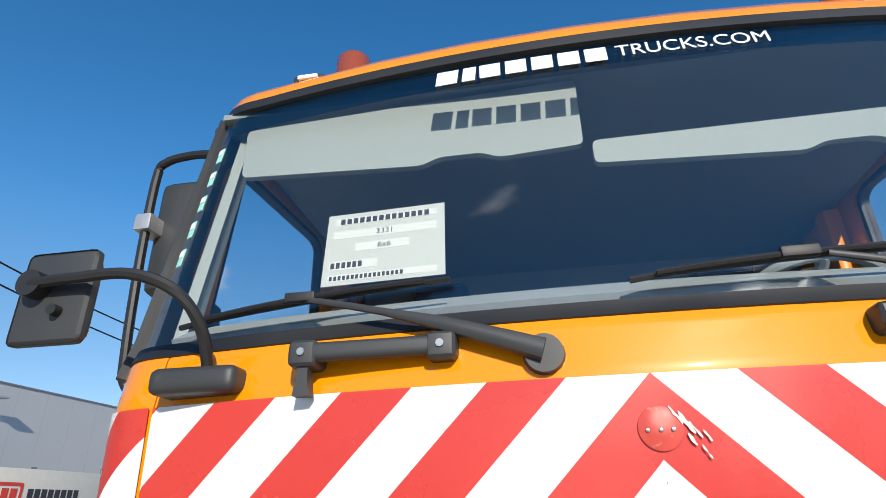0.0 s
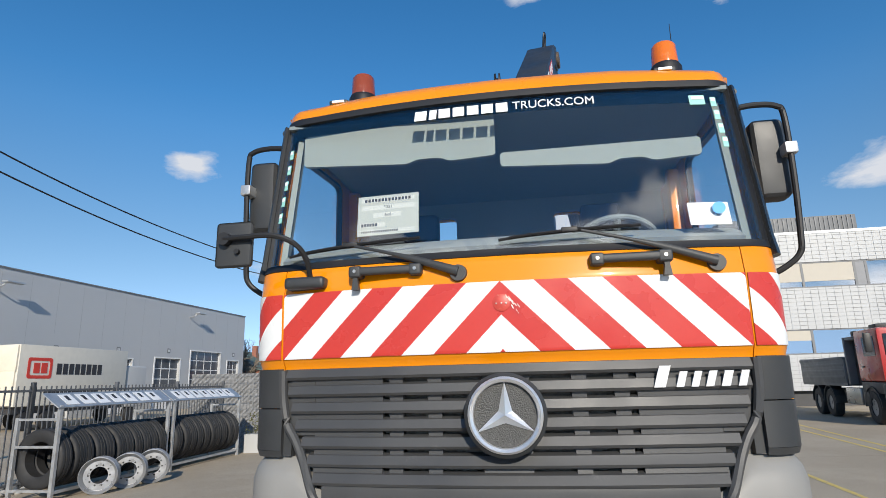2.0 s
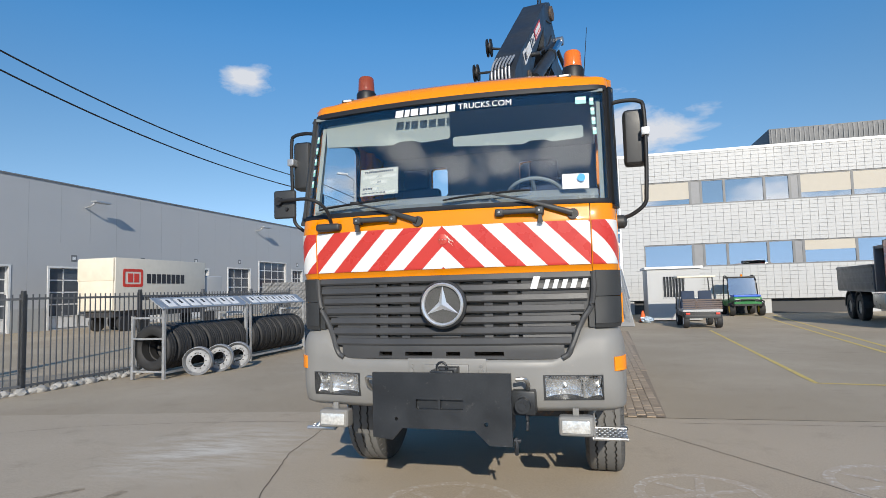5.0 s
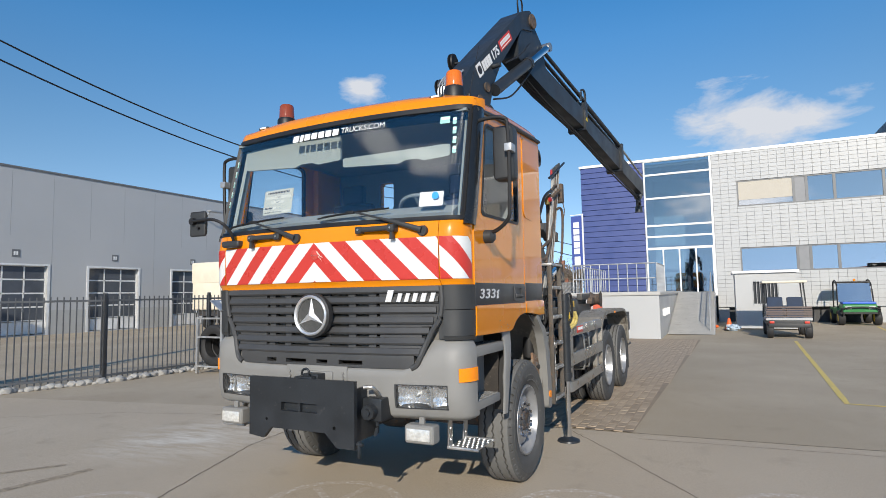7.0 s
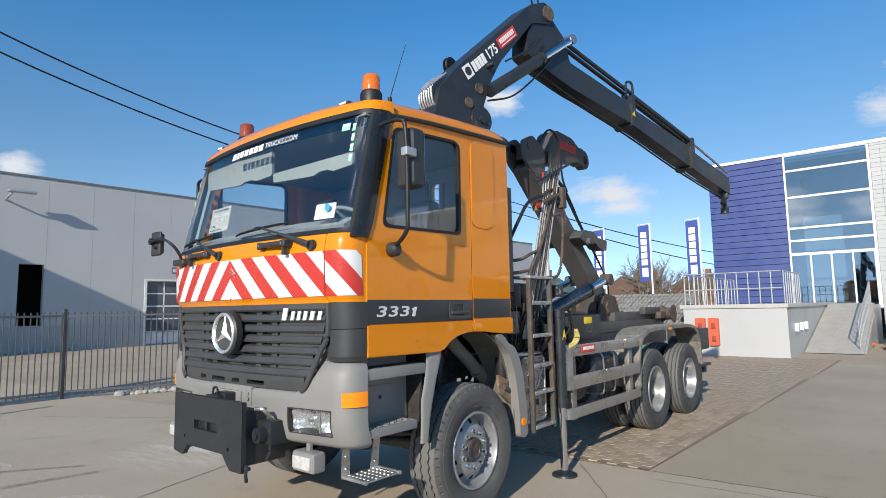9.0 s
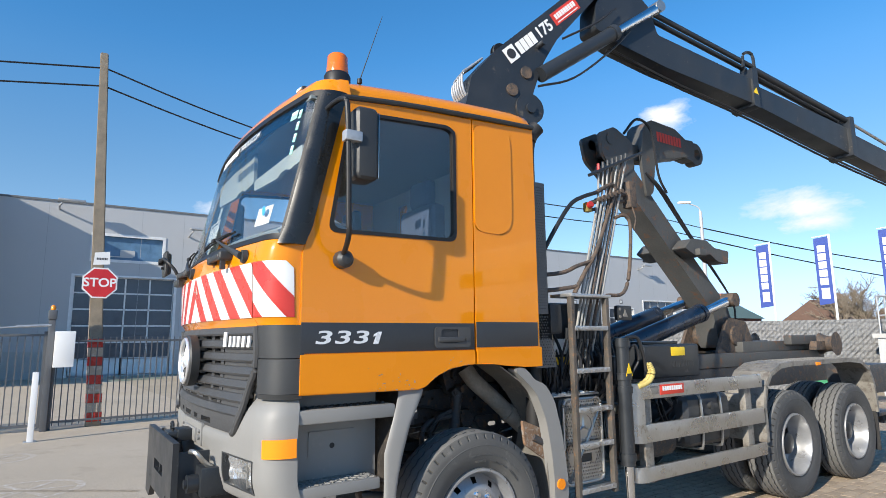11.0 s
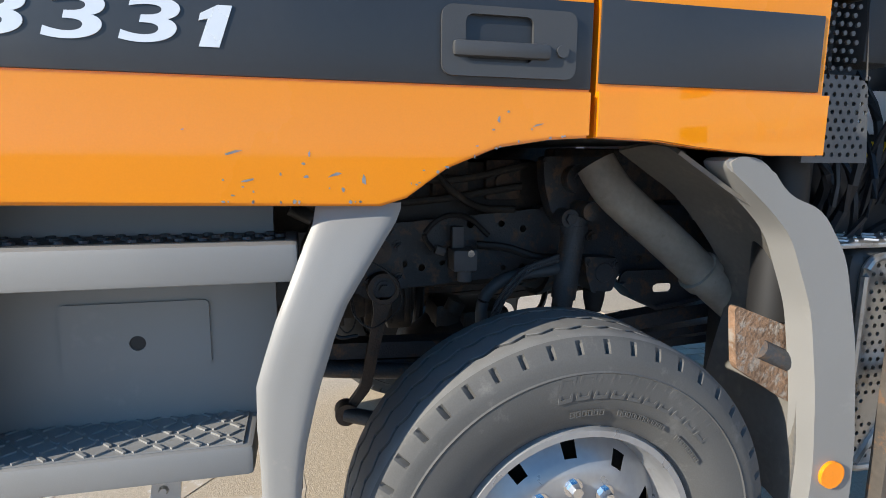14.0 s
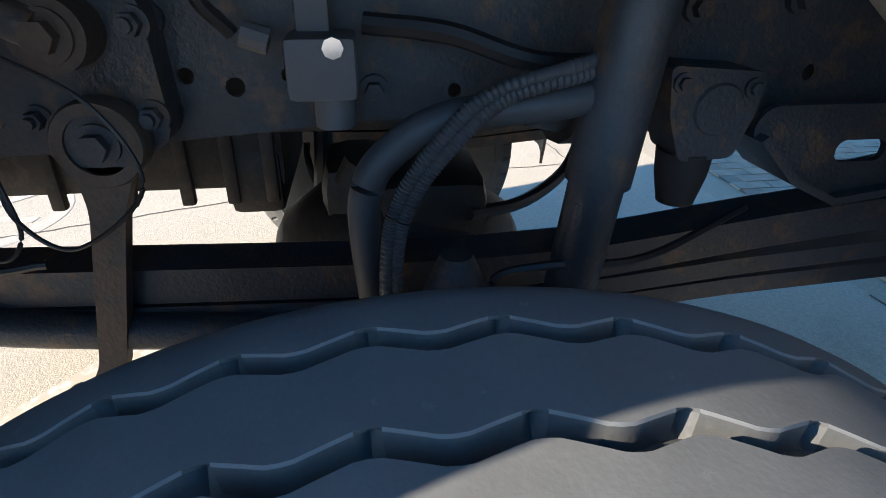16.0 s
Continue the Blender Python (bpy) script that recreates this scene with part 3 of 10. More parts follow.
DOOR = [(0.302, 1.343), (1.04, 1.333), (1.09, 1.348), (1.17, 1.405), (1.27, 1.445), (1.38, 1.462), (1.462, 1.467), (1.468, 2.2), (1.468, 3.115), (0.95, 3.085), (0.56, 3.045), (0.47, 2.9), (0.335, 2.22), (0.302, 2.1)]
DWIN = rpoly([(0.445, 2.235), (1.335, 2.25), (1.335, 3.0), (1.27, 3.03), (0.6, 2.985), (0.56, 2.95)], 0.06)
for sg in (-1, 1):
    door = thing("door", "", "")
    door.parent = truck
    x0, x1 = (1.17, 1.208) if sg > 0 else (-1.208, -1.17)
    bm = B()
    plate(bm, DOOR, [DWIN], "x", x0, x1)
    part("door_skin", bm, ORANGE, door)
    bm = B()
    fx = (1.176, 1.213) if sg > 0 else (-1.213, -1.176)
    inner = rpoly([(0.472, 2.258), (1.312, 2.272), (1.312, 2.985), (1.262, 3.008), (0.615, 2.965), (0.58, 2.93)], 0.06)
    plate(bm, DWIN, [inner], "x", *fx)
    part("window_seal", bm, SEAL, door)
    bm = B()
    prism(bm, inner, "x", sg * 1.19, sg * 1.195)
    o = part("window_pane", bm, SIDEGL, door)
    o.visible_shadow = False
    # dark stripe, lower bulge and handle
    bm = B()
    box(bm, (min(sg * 1.2, sg * 1.2125), 0.304, 1.562), (max(sg * 1.2, sg * 1.2125), 1.464, 1.728), 0.003)
    part("dark_stripe", bm, STRIPEB, door)
    bm = B()
    prism(bm, [(0.302, 1.35), (1.035, 1.338), (1.09, 1.354), (1.17, 1.411), (1.27, 1.451), (1.38, 1.467), (1.462, 1.472), (1.462, 1.556), (0.302, 1.556)], "x", sg * 1.2, sg * 1.219)
    part("lower_skin", bm, ORANGE, door)
    bm = B()
    hx = (1.205, 1.222) if sg > 0 else (-1.222, -1.205)
    plate(bm, rrect(1.155, 1.578, 1.425, 1.705, 0.02), [rrect(1.2, 1.605, 1.335, 1.69, 0.015)], "x", *hx)
    part("handle_surround", bm, GRILLP, door)
    bm = B()
    box(bm, (min(hx) + 0.004, 1.175, 1.612), (max(hx) + 0.012, 1.37, 1.642), 0.01)
    cyl(bm, (sg * 1.21, 1.395, 1.63), (sg * 1.228, 1.395, 1.63), 0.012)
    part("door_handle", bm, GRILLP, door)
    # rear side panel
    panel = thing("side_panel", "", "")
    panel.parent = truck
    bm = B()
    prism(bm, [(1.478, 1.467), (1.62, 1.462), (1.72, 1.45), (1.9, 1.435), (2.035, 1.435), (2.035, 3.15), (1.478, 3.118)], "x", sg * 1.17, sg * 1.208)
    part("panel_skin", bm, ORANGE, panel)
    bm = B()
    prism(bm, rpoly([(1.484, 2.34), (1.74, 2.33), (1.81, 2.42), (1.815, 3.0), (1.79, 3.09), (1.484, 3.085)], 0.06), "x", sg * 1.2, sg * 1.214)
    bmesh.ops.bevel(bm, geom=[e for e in bm.edges if abs(e.verts[0].co.x) > 1.213 and abs(e.verts[1].co.x) > 1.213], offset=0.006, segments=2, affect="EDGES")
    part("pressed_field", bm, ORANGE, panel)
    bm = B()
    box(bm, (min(sg * 1.2, sg * 1.2125), 1.482, 1.575), (max(sg * 1.2, sg * 1.2125), 2.02, 1.738), 0.003)
    part("dark_stripe", bm, STRIPEB, panel)
    bm = B()
    prism(bm, [(1.48, 1.47), (1.62, 1.465), (1.72, 1.452), (1.9, 1.437), (2.045, 1.437), (2.045, 1.568), (1.48, 1.56)], "x", sg * 1.2, sg * 1.219)
    part("lower_skin", bm, ORANGE, panel)
    if sg > 0:
        bm = B()
        prism(bm, [(0.733, 1.608), (0.766, 1.608), (0.79, 1.677), (0.767, 1.677), (0.738, 1.662), (0.735, 1.65), (0.75, 1.654)], "x", 1.2125, 1.2145)
        part("number_stroke", bm, SILVER, door, "silver model number")
        writing("model_number", "333", 0.1, at(SIDE, 1.2135, 0.54, 1.643) @ Matrix.Diagonal((2.15, 1, 1, 1)), SILVER, door, 0.001, 1.05, 0.0016, 0.14, "silver model number")

# chipped paint on the lower edge of the doors
random.seed(5)
bm = B()
for i in range(38):
    y = random.uniform(0.75, 1.42)
    edge = lerp(((0.3, 1.345), (1.05, 1.338), (1.17, 1.405), (1.3, 1.452), (1.46, 1.472)), y)
    z = edge + abs(random.gauss(0, 0.035)) + 0.003 if i > 22 else edge + 0.004
    w, h = random.uniform(0.0015, 0.005), random.uniform(0.0015, 0.004)
    a = random.uniform(0, 3)
    ps = [(y + w * math.cos(a + k * 1.257) * random.uniform(0.5, 1.3), z + h * math.sin(a + k * 1.257) * random.uniform(0.5, 1.3)) for k in range(5)]
    prism(bm, ps, "x", 1.2185, 1.2195)
for y, z, w, h in ((0.778, 1.431, 0.016, 0.004), (0.804, 1.383, 0.012, 0.002), (0.952, 1.392, 0.015, 0.003), (1.009, 1.382, 0.005, 0.01), (0.97, 1.365, 0.003, 0.006), (0.91, 1.43, 0.002, 0.006), (0.7, 1.47, 0.003, 0.001), (1.27, 1.5, 0.003, 0.008), (1.35, 1.49, 0.014, 0.002)):
    ps = [(y + w * math.cos(k * 0.9) * random.uniform(0.5, 1.3), z + h * math.sin(k * 0.9) * random.uniform(0.5, 1.3) + 0.25 * w * math.cos(k * 0.9)) for k in range(7)]
    prism(bm, ps, "x", 1.2185, 1.2195)
chips = part("chipped_paint", bm, mat("bare_primer", (0.2, 0.21, 0.23), 0.6, vary=0.3, scale=60), truck, "chipped paint showing grey primer")
chips["kind"] = "stuff"

# rear wall, floor and interior of the cab
bm = B()
plate(bm, [(-1.17, 1.5), (1.17, 1.5), (1.17, 3.16), (-1.17, 3.16)], [rrect(-0.62, 2.6, -0.43, 2.91, 0.04), rrect(0.33, 2.6, 0.55, 2.91, 0.04)], "y", 2.0, 2.035)
part("rear_wall", bm, ORANGE, truck)
bm = B()
box(bm, (-1.16, 0.35, 1.52), (1.16, 2.0, 1.6))
part("cab_floor", bm, INTER, truck)
bm = B()
box(bm, (-1.15, 0.35, 3.03), (1.15, 1.98, 3.05))
part("headlining", bm, INTERG, truck)
bm = B()
plate(bm, [(-1.15, 1.6), (1.15, 1.6), (1.15, 3.03), (-1.15, 3.03)], [rrect(-0.62, 2.6, -0.43, 2.91, 0.04), rrect(0.33, 2.6, 0.55, 2.91, 0.04)], "y", 1.93, 1.96)
part("rear_lining", bm, INTERG, truck)
bm = B()
sheet(bm, lambda s, v: Vector((shell(s, 2.2).x * 0.97, shell(s, 2.2).y + 0.07 + v * 0.5, lerp(((0, 2.2), (0.2, 2.26), (0.5, 2.285), (0.8, 2.25), (1.0, 2.05)), v))), span(-1.3, 1.3, 20), span(0, 1, 8), -0.05)
dash = part("dashboard", bm, mat("pale_grey_dashboard", (0.27, 0.3, 0.3), 0.7, vary=0.1), truck)
bm = B()
box(bm, (0.3, 0.5, 2.2), (0.95, 0.75, 2.36), 0.06, 3)
part("instrument_binnacle", bm, INTER, dash)
bm = B()
m_ = pose(0.6, 0.72, 2.34, -32, 0, 0)
ring = [m_ @ Vector((0.22 * math.cos(a), 0.22 * math.sin(a), 0)) for a in span(0, 2 * math.pi, 32)]
tube(bm, ring, 0.016, 8, 1)
for a in (0.5, 2.64, 4.7):
    cyl(bm, m_ @ Vector((0, 0, -0.02)), m_ @ Vector((0.215 * math.cos(a), 0.215 * math.sin(a), 0)), 0.018, seg=8)
cyl(bm, m_ @ Vector((0, 0, -0.25)), m_ @ Vector((0, 0, 0.015)), 0.05, seg=12)
part("steering_wheel", bm, INTERG, truck)
for sg in (-1, 1):
    bm = B()
    box(bm, (min(sg * 1.09, sg * 1.165), 1.44, 1.7), (max(sg * 1.09, sg * 1.165), 1.54, 3.02), 0.02)
    part("door_post", bm, ORANGE, truck)
for sx in (-0.62, 0.62):
    seat = thing("seat", "", "")
    seat.parent = truck
    bm = B()
    box(bm, (sx - 0.25, 0.95, 1.85), (sx + 0.25, 1.42, 2.0), 0.05, 3)
    part("cushion", bm, SEATM, seat)
    bm = B()
    box(bm, (sx - 0.24, 1.38, 1.95), (sx + 0.24, 1.5, 2.6), 0.05, 3)
    part("backrest", bm, SEATM, seat)
    bm = B()
    box(bm, (sx - 0.13, 1.4, 2.6), (sx + 0.13, 1.49, 2.8), 0.04, 3)
    part("headrest", bm, SEATM, seat)
    bm = B()
    box(bm, (sx - 0.18, 1.0, 1.6), (sx + 0.18, 1.4, 1.86), 0.03)
    part("seat_base", bm, INTER, seat)
for sg in (-1, 1):
    bm = B()
    sheet(bm, lambda s, z: shell(s, z, -0.06), [sg * v for v in (1.66, 1.75, 1.85, 2.0)][::sg], span(2.2, 3.04, 5), 0.03)
    part("pillar_trim", bm, VISOR, truck)
# sun visors and curtain board behind the glass
for x0, x1, z0 in ((-1.06, -0.012, 2.775), (0.012, 1.0, 2.69)):
    bm = B()
    ps = rpoly([(x0, z0 + 0.03), (x0 + (x1 - x0) * 0.55, z0), (x0 + (x1 - x0) * 0.6, z0 + 0.022), (x0 + (x1 - x0) * 0.72, z0 + 0.022), (x0 + (x1 - x0) * 0.77, z0), (x1, z0 + 0.012), (x1, 3.02 if x0 < 0 else 2.795), (x0, 2.98 if x0 < 0 else 2.795)], 0.02)
    prism(bm, ps, "y", 0.36, 0.385)
    part("sun_visor", bm, VISOR, truck)
# paper sheet behind the windscreen
paper = thing("price_sheet", "", "")
paper.parent = truck
pm = at(FRONT, -0.7, 0.185, 2.345) @ pose(0, 0, 0, -11, 0, 1.5)
bm = B()
box(bm, (0, 0, -0.002), (0.31, 0.22, 0), m=pm)
part("sheet", bm, PAPER, paper)
bm = B()
for a, b in (((0.02, 0.185), (0.29, 0.205)), ((0.018, 0.14), (0.29, 0.165)), ((0.08, 0.097), (0.22, 0.122)), ((0.015, 0.045), (0.14, 0.07)), ((0.015, 0.012), (0.29, 0.03))):
    box(bm, (a[0], a[1], 0.0002), (b[0], b[1], 0.0008), m=pm)
part("pale_field", bm, mat("pale_paper", (0.57, 0.59, 0.555), 0.7, vary=0.02), paper)
bm = B()
bars(bm, pm @ Matrix.Translation((0.035, 0.186, 0.001)), 0.24, 0.017, 14, 0.3, 0, 0.0005)
bars(bm, pm @ Matrix.Translation((0.02, 0.049, 0.001)), 0.085, 0.017, 6, 0.3, 0, 0.0005)
bars(bm, pm @ Matrix.Translation((0.02, 0.014, 0.001)), 0.19, 0.012, 17, 0.35, 0, 0.0005)
pieces("print", bm, INK, paper)
writing("number", "3331", 0.024, pm @ Matrix.Translation((0.155, 0.152, 0.0012)), INK, paper, 0.0002)
writing("drive", "6x6", 0.024, pm @ Matrix.Translation((0.155, 0.109, 0.0012)), INK, paper, 0.0002)
# vignettes at the pillars, dealer card
for sg, s0 in ((1, 1.22), (-1, 1.36)):
    for k in range(5):
        if sg > 0:
            s, z = (0.98, 2.965) if k == 0 else (1.13 + 0.015 * k, 3.03 - 0.078 * k)
        else:
            s, z = -1.3 - 0.012 * k, 2.86 - 0.095 * k
        bm = B()
        sheet(bm, sh(-0.001), span(s - 0.045, s + 0.045, 2), [z - 0.028, z, z + 0.028], 0.002)
        v = part("vignette", bm, GREENST, truck)
        bm = B()
        sheet(bm, sh(0.001), span(s - 0.035, s + 0.035, 2), [z + 0.002, z + 0.012, z + 0.022], 0.001)
        part("pale_field", bm, WHITE, v)
bm = B()
sheet(bm, sh(-0.011), span(0.83, 1.02, 2), [2.29, 2.34, 2.4], 0.002)
card = part("dealer_card", bm, WHITE, truck)
bm = B()
lathe(bm, ((0, -0.003), (0.028, -0.003), (0.028, 0)), "y", (0.975, yc(2.36) + 0.072, 2.365), 20)
part("blue_dot", bm, BLUEST, card)
# dealer's name across the top, as plain blocks
def block(name, x0, z0, w, h, slant, out, material, parent, depth=0.001):
    """One slanted block on the cab's front."""
    bm = B()
    q = [(x0, z0), (x0 + w, z0), (x0 + w + slant * h, z0 + h), (x0 + slant * h, z0 + h)]
    f0 = [bm.verts.new(shell(x / 1.02, z, out)) for x, z in q]
    f1 = [bm.verts.new(shell(x / 1.02, z, out) + Vector((0, -depth, 0))) for x, z in q]
    bm.faces.new(f0), bm.faces.new(f1[::-1])
    for k in range(4):
        bm.faces.new((f0[k], f1[k], f1[(k + 1) % 4], f0[(k + 1) % 4]))
    return part(name, bm, material, parent, flat=True)


letters = thing("screen_lettering", "white dealer lettering as plain blocks", "")
letters.parent = truck
block("letter_block", -0.415, 2.953, 0.063, 0.058, 0.08, 0.0015, WHITE, letters)
block("letter_block", -0.338, 2.953, 0.038, 0.058, 0.08, 0.0015, WHITE, letters)
for k in range(5):
    block("letter_block", -0.286 + k * 0.0735, 2.955, 0.059, 0.056, 0.0, 0.0015, WHITE, letters)
tx_ = writing("lettering", "TRUCKS.COM", 0.066, pose(0, 0, 0), WHITE, letters, 0.0005)
xs_ = [v.co.x for v in tx_.data.vertices]
for v in tx_.data.vertices:
    u_ = (v.co.x - min(xs_)) / (max(xs_) - min(xs_))
    v.co = shell((0.092 + 0.4 * u_) / 1.02, 2.985 + v.co.y, 0.0015 + v.co.z)

# wipers
for sx, elbow, blade0, blade1 in ((-0.178, -0.68, -1.02, -0.36), (0.905, 0.36, 0.0, 0.62)):
    wiper = thing("wiper", "", "")
    wiper.parent = truck
    p0 = shell(sx / 1.02, 2.108, 0.03)
    p1 = shell(elbow / 1.02, 2.272, 0.035)
    ps = [p0.lerp(p1, t) + Vector((0, -0.014 * math.sin(t * math.pi), 0.006 * math.sin(t * math.pi))) for t in span(0, 1, 8)]
    bm = B()
    rings = []
    for p, r in zip(ps, (0.022, 0.02, 0.018, 0.016, 0.012, 0.008, 0.008, 0.008, 0.007)):
        n_ = (p1 - p0).normalized().cross(Vector((0, -1, 0))).normalized()
        rings.append([bm.verts.new(p + n_ * r * math.cos(2 * math.pi * k / 10) + Vector((0, -r * 0.8 * math.sin(2 * math.pi * k / 10), 0))) for k in range(10)])
    for a, b in zip(rings, rings[1:]):
        for k in range(10):
            bm.faces.new((a[k], a[(k + 1) % 10], b[(k + 1) % 10], b[k]))
    bm.faces.new(rings[0]), bm.faces.new(rings[-1][::-1])
    part("arm", bm, BLACKP, wiper)
    bm = B()
    cyl(bm, p0 + Vector((0.0, 0.005, -0.004)), p0 + Vector((0.0, 0.032, -0.004)), 0.036, 0.04, 18)
    part("pivot_cap", bm, BLACKP, wiper)
    bm = B()
    pts = [shell((blade0 + (blade1 - blade0) * t) / 1.02, 2.25 + 0.042 * t ** 0.7, 0.012) for t in span(0, 1, 8)]
    tube(bm, pts, 0.007, 6, 2)
    part("blade", bm, SEAL, wiper)
    bm = B()
    pts = [shell((blade0 + (blade1 - blade0) * t) / 1.02, 2.25 + 0.042 * t ** 0.7, 0.022 + 0.014 * math.sin(math.pi * t)) for t in span(0.08, 0.92, 8)]
    tube(bm, pts, 0.006, 6, 2)
    mid = pts[4]
    box(bm, (-0.035, -0.012, -0.01), (0.035, 0.01, 0.012), 0.005, 2, Matrix.Translation(mid))
    part("yoke", bm, SEAL, wiper)
# grab handles under the windscreen
for sg in (-1, 1):
    gh = thing("grab_handle", "", "")
    gh.parent = truck
    x = -0.505 if sg < 0 else 0.555
    y = 0.03
    bm = B()
    box(bm, (x - 0.165, y - 0.05, 2.114), (x + 0.165, y - 0.018, 2.152), 0.015, 4)
    part("bar", bm, BLACKP, gh)
    for dx in (-0.14, 0.135):
        bm = B()
        box(bm, (x + dx - 0.03, y - 0.052, 2.104), (x + dx + 0.03, y + 0.03, 2.158), 0.016, 3)
        ft = part("foot", bm, BLACKP, gh)
        bm = B()
        cyl(bm, (x + dx, y - 0.051, 2.132), (x + dx, y - 0.056, 2.132), 0.008, seg=8)
        part("screw", bm, STAIN, ft)
    bm = B()
    xs = x + (-0.14 if sg < 0 else 0.14)
    prism(bm, [(xs - 0.017, 2.05), (xs + 0.017, 2.05), (xs + 0.011, 2.09), (xs + 0.012, 2.115), (xs - 0.012, 2.115), (xs - 0.011, 2.09)], "y", y - 0.04, y - 0.012)
    part("catch", bm, BLACKP, gh)

# grille
grille = thing("grille", "", "")
grille.parent = truck
bm = B()
sheet(bm, lambda s, z: shell(s, z, -0.05), span(-0.98, 0.98, 16), [1.17, 1.3, 1.5, 1.72], 0.02)
part("radiator", bm, GRILLEM, grille, "dusty radiator mesh behind the slats")
NROW = 7
for k in range(NROW):
    z1 = 1.722 - k * 0.0745
    z0 = z1 - 0.059
    wd = lerp(((1.2, 0.84), (1.5, 0.97), (1.72, 1.02)), (z0 + z1) / 2) / 1.02
    bm = B()
    f = lambda s, v: shell(s, z0 + (z1 - z0) * v, lerp(((0, 0.012), (0.2, 0.02), (0.8, 0.006), (1, -0.03)), v))
    sheet(bm, f, span(-wd, wd, 24), [0, 0.2, 0.5, 0.8, 1.0], 0.03)
    part("slat", bm, GRILLP, grille)
bm = B()
for s in (-0.98, -0.66, -0.47, -0.3, 0.3, 0.47, 0.66, 0.98):
    wz = 1.24 if abs(s) < 0.9 else 1.5
    sheet(bm, sh(-0.008), span(s - 0.03, s + 0.03, 2), span(wz, 1.7, 6), 0.03)
for sg in (-1, 1):
    sheet(bm, sh(-0.004), [sg * v for v in span(0.53, 0.85, 4)][::sg], span(1.215, 1.7, 6), 0.02)
    sheet(bm, sh(-0.004), [sg * v for v in span(0.851, 0.97, 2)][::sg], span(1.42, 1.7, 4), 0.02)
    sheet(bm, sh(-0.016), [sg * v for v in span(0.0, 0.1, 2)][::sg], span(1.215, 1.7, 6), 0.02)
pieces("grille_bar", bm, GRILLP, grille)
bm = B()
sheet(bm, sh(0.004), span(-0.8, 0.8, 16), [1.12, 1.14, 1.17, 1.2, 1.215], 0.06, lambda s, z: 1.14 < z < 1.17 and abs(s) < 0.5 and int((s + 0.5) * 8) % 2 == 0)
part("lower_bar", bm, GRILLP, grille)
# round emblem: ring, mesh disc and three-armed star
emb = thing("emblem", "", "")
emb.parent = truck
ey = -0.035
bm = B()
lathe(bm, ((0.165, 0.05), (0.168, 0.0), (0.155, -0.012), (0.15, 0.0)), "y", (0, ey, 1.505), 48, True)
part("dark_ring", bm, BLACKP, emb)
bm = B()
lathe(bm, ((0.154, 0.0), (0.152, -0.018), (0.143, -0.026), (0.131, -0.016), (0.128, 0.0)), "y", (0, ey, 1.505), 48, True)
part("chrome_ring", bm, EMBLEM, emb)
bm = B()
lathe(bm, ((0.0, 0.004), (0.13, 0.004), (0.13, 0.02)), "y", (0, ey, 1.505), 32)
part("mesh_disc", bm, mat("emblem_mesh", (0.07, 0.07, 0.068), 0.5, 0.3, vary=0.35, scale=90, bump=1.0, bscale=160), emb)
bm = B()
for k in range(3):
    a = radians(90 + 120 * k)
    d, n_ = Vector((math.cos(a), 0, math.sin(a))), Vector((-math.sin(a), 0, math.cos(a)))
    c = Vector((0, ey, 1.505))
    tip, b1, b2 = c + d * 0.136, c + n_ * 0.028 + d * 0.016, c - n_ * 0.028 + d * 0.016
    top = c + Vector((0, -0.026, 0))
    v = [bm.verts.new(p) for p in (tip, b1, b2, top, c)]
    bm.faces.new((v[0], v[1], v[3])), bm.faces.new((v[0], v[3], v[2])), bm.faces.new((v[0], v[2], v[4])), bm.faces.new((v[0], v[4], v[1]))
part("star", bm, EMBLEM, emb, flat=True)
# model badge as slanted plain blocks
badge = thing("model_badge", "silver slanted model badge as plain blocks", "")
badge.parent = truck
for x, w_, h_ in ((0.6, 0.074, 0.086), (0.688, 0.05, 0.062), (0.748, 0.048, 0.062), (0.806, 0.052, 0.062), (0.868, 0.058, 0.062), (0.936, 0.052, 0.062)):
    block("badge_block", x, 1.598, w_ * 0.62, h_, 0.32, 0.022, SILVER, badge, 0.008)
# black corner deflectors beside the grille
for sg in (-1, 1):
    defl = thing("corner_deflector", "", "")
    defl.parent = truck
    for z0, z1 in ((1.325, 1.352), (1.354, 1.535), (1.54, 1.715)):
        bm = B()
        f = lambda s, z: shell(min(abs(s), 2.0) * (1 if s > 0 else -1), z, 0.012 - 0.03 * max(0, (1.36 - z) / 0.04) * 0.5) + Vector((0, 0.02 * max(0, abs(s) - 2), 0))
        sheet(bm, f, [sg * v for v in (1.03, 1.1, 1.25, 1.4, 1.55, 1.7, 1.85, 2.0)][::sg], span(z0, z1, 3), 0.05)
        part("shell", bm, BLACKP, defl)
    bm = B()
    sheet(bm, lambda s, v: shell(s, 1.33 + v * 0.385 * 1.0, -0.012), [sg * v for v in (0.97, 1.0, 1.03)][::sg], span(0, 1, 4), 0.03)
    part("inner_shell", bm, BLACKP, defl)
    bm = B()
    edge = [(1.035, 1.71), (1.03, 1.58), (1.0, 1.47), (0.955, 1.4), (0.91, 1.31), (0.865, 1.2), (0.84, 1.15), (0.8, 1.125)]
    tube(bm, [shell(sg * x / 1.02, z, 0.012) for x, z in edge], 0.02, 8, 4)
    part("grille_border", bm, GRILLP, defl)

# bumper
bumper = thing("bumper", "", "")
bumper.parent = truck


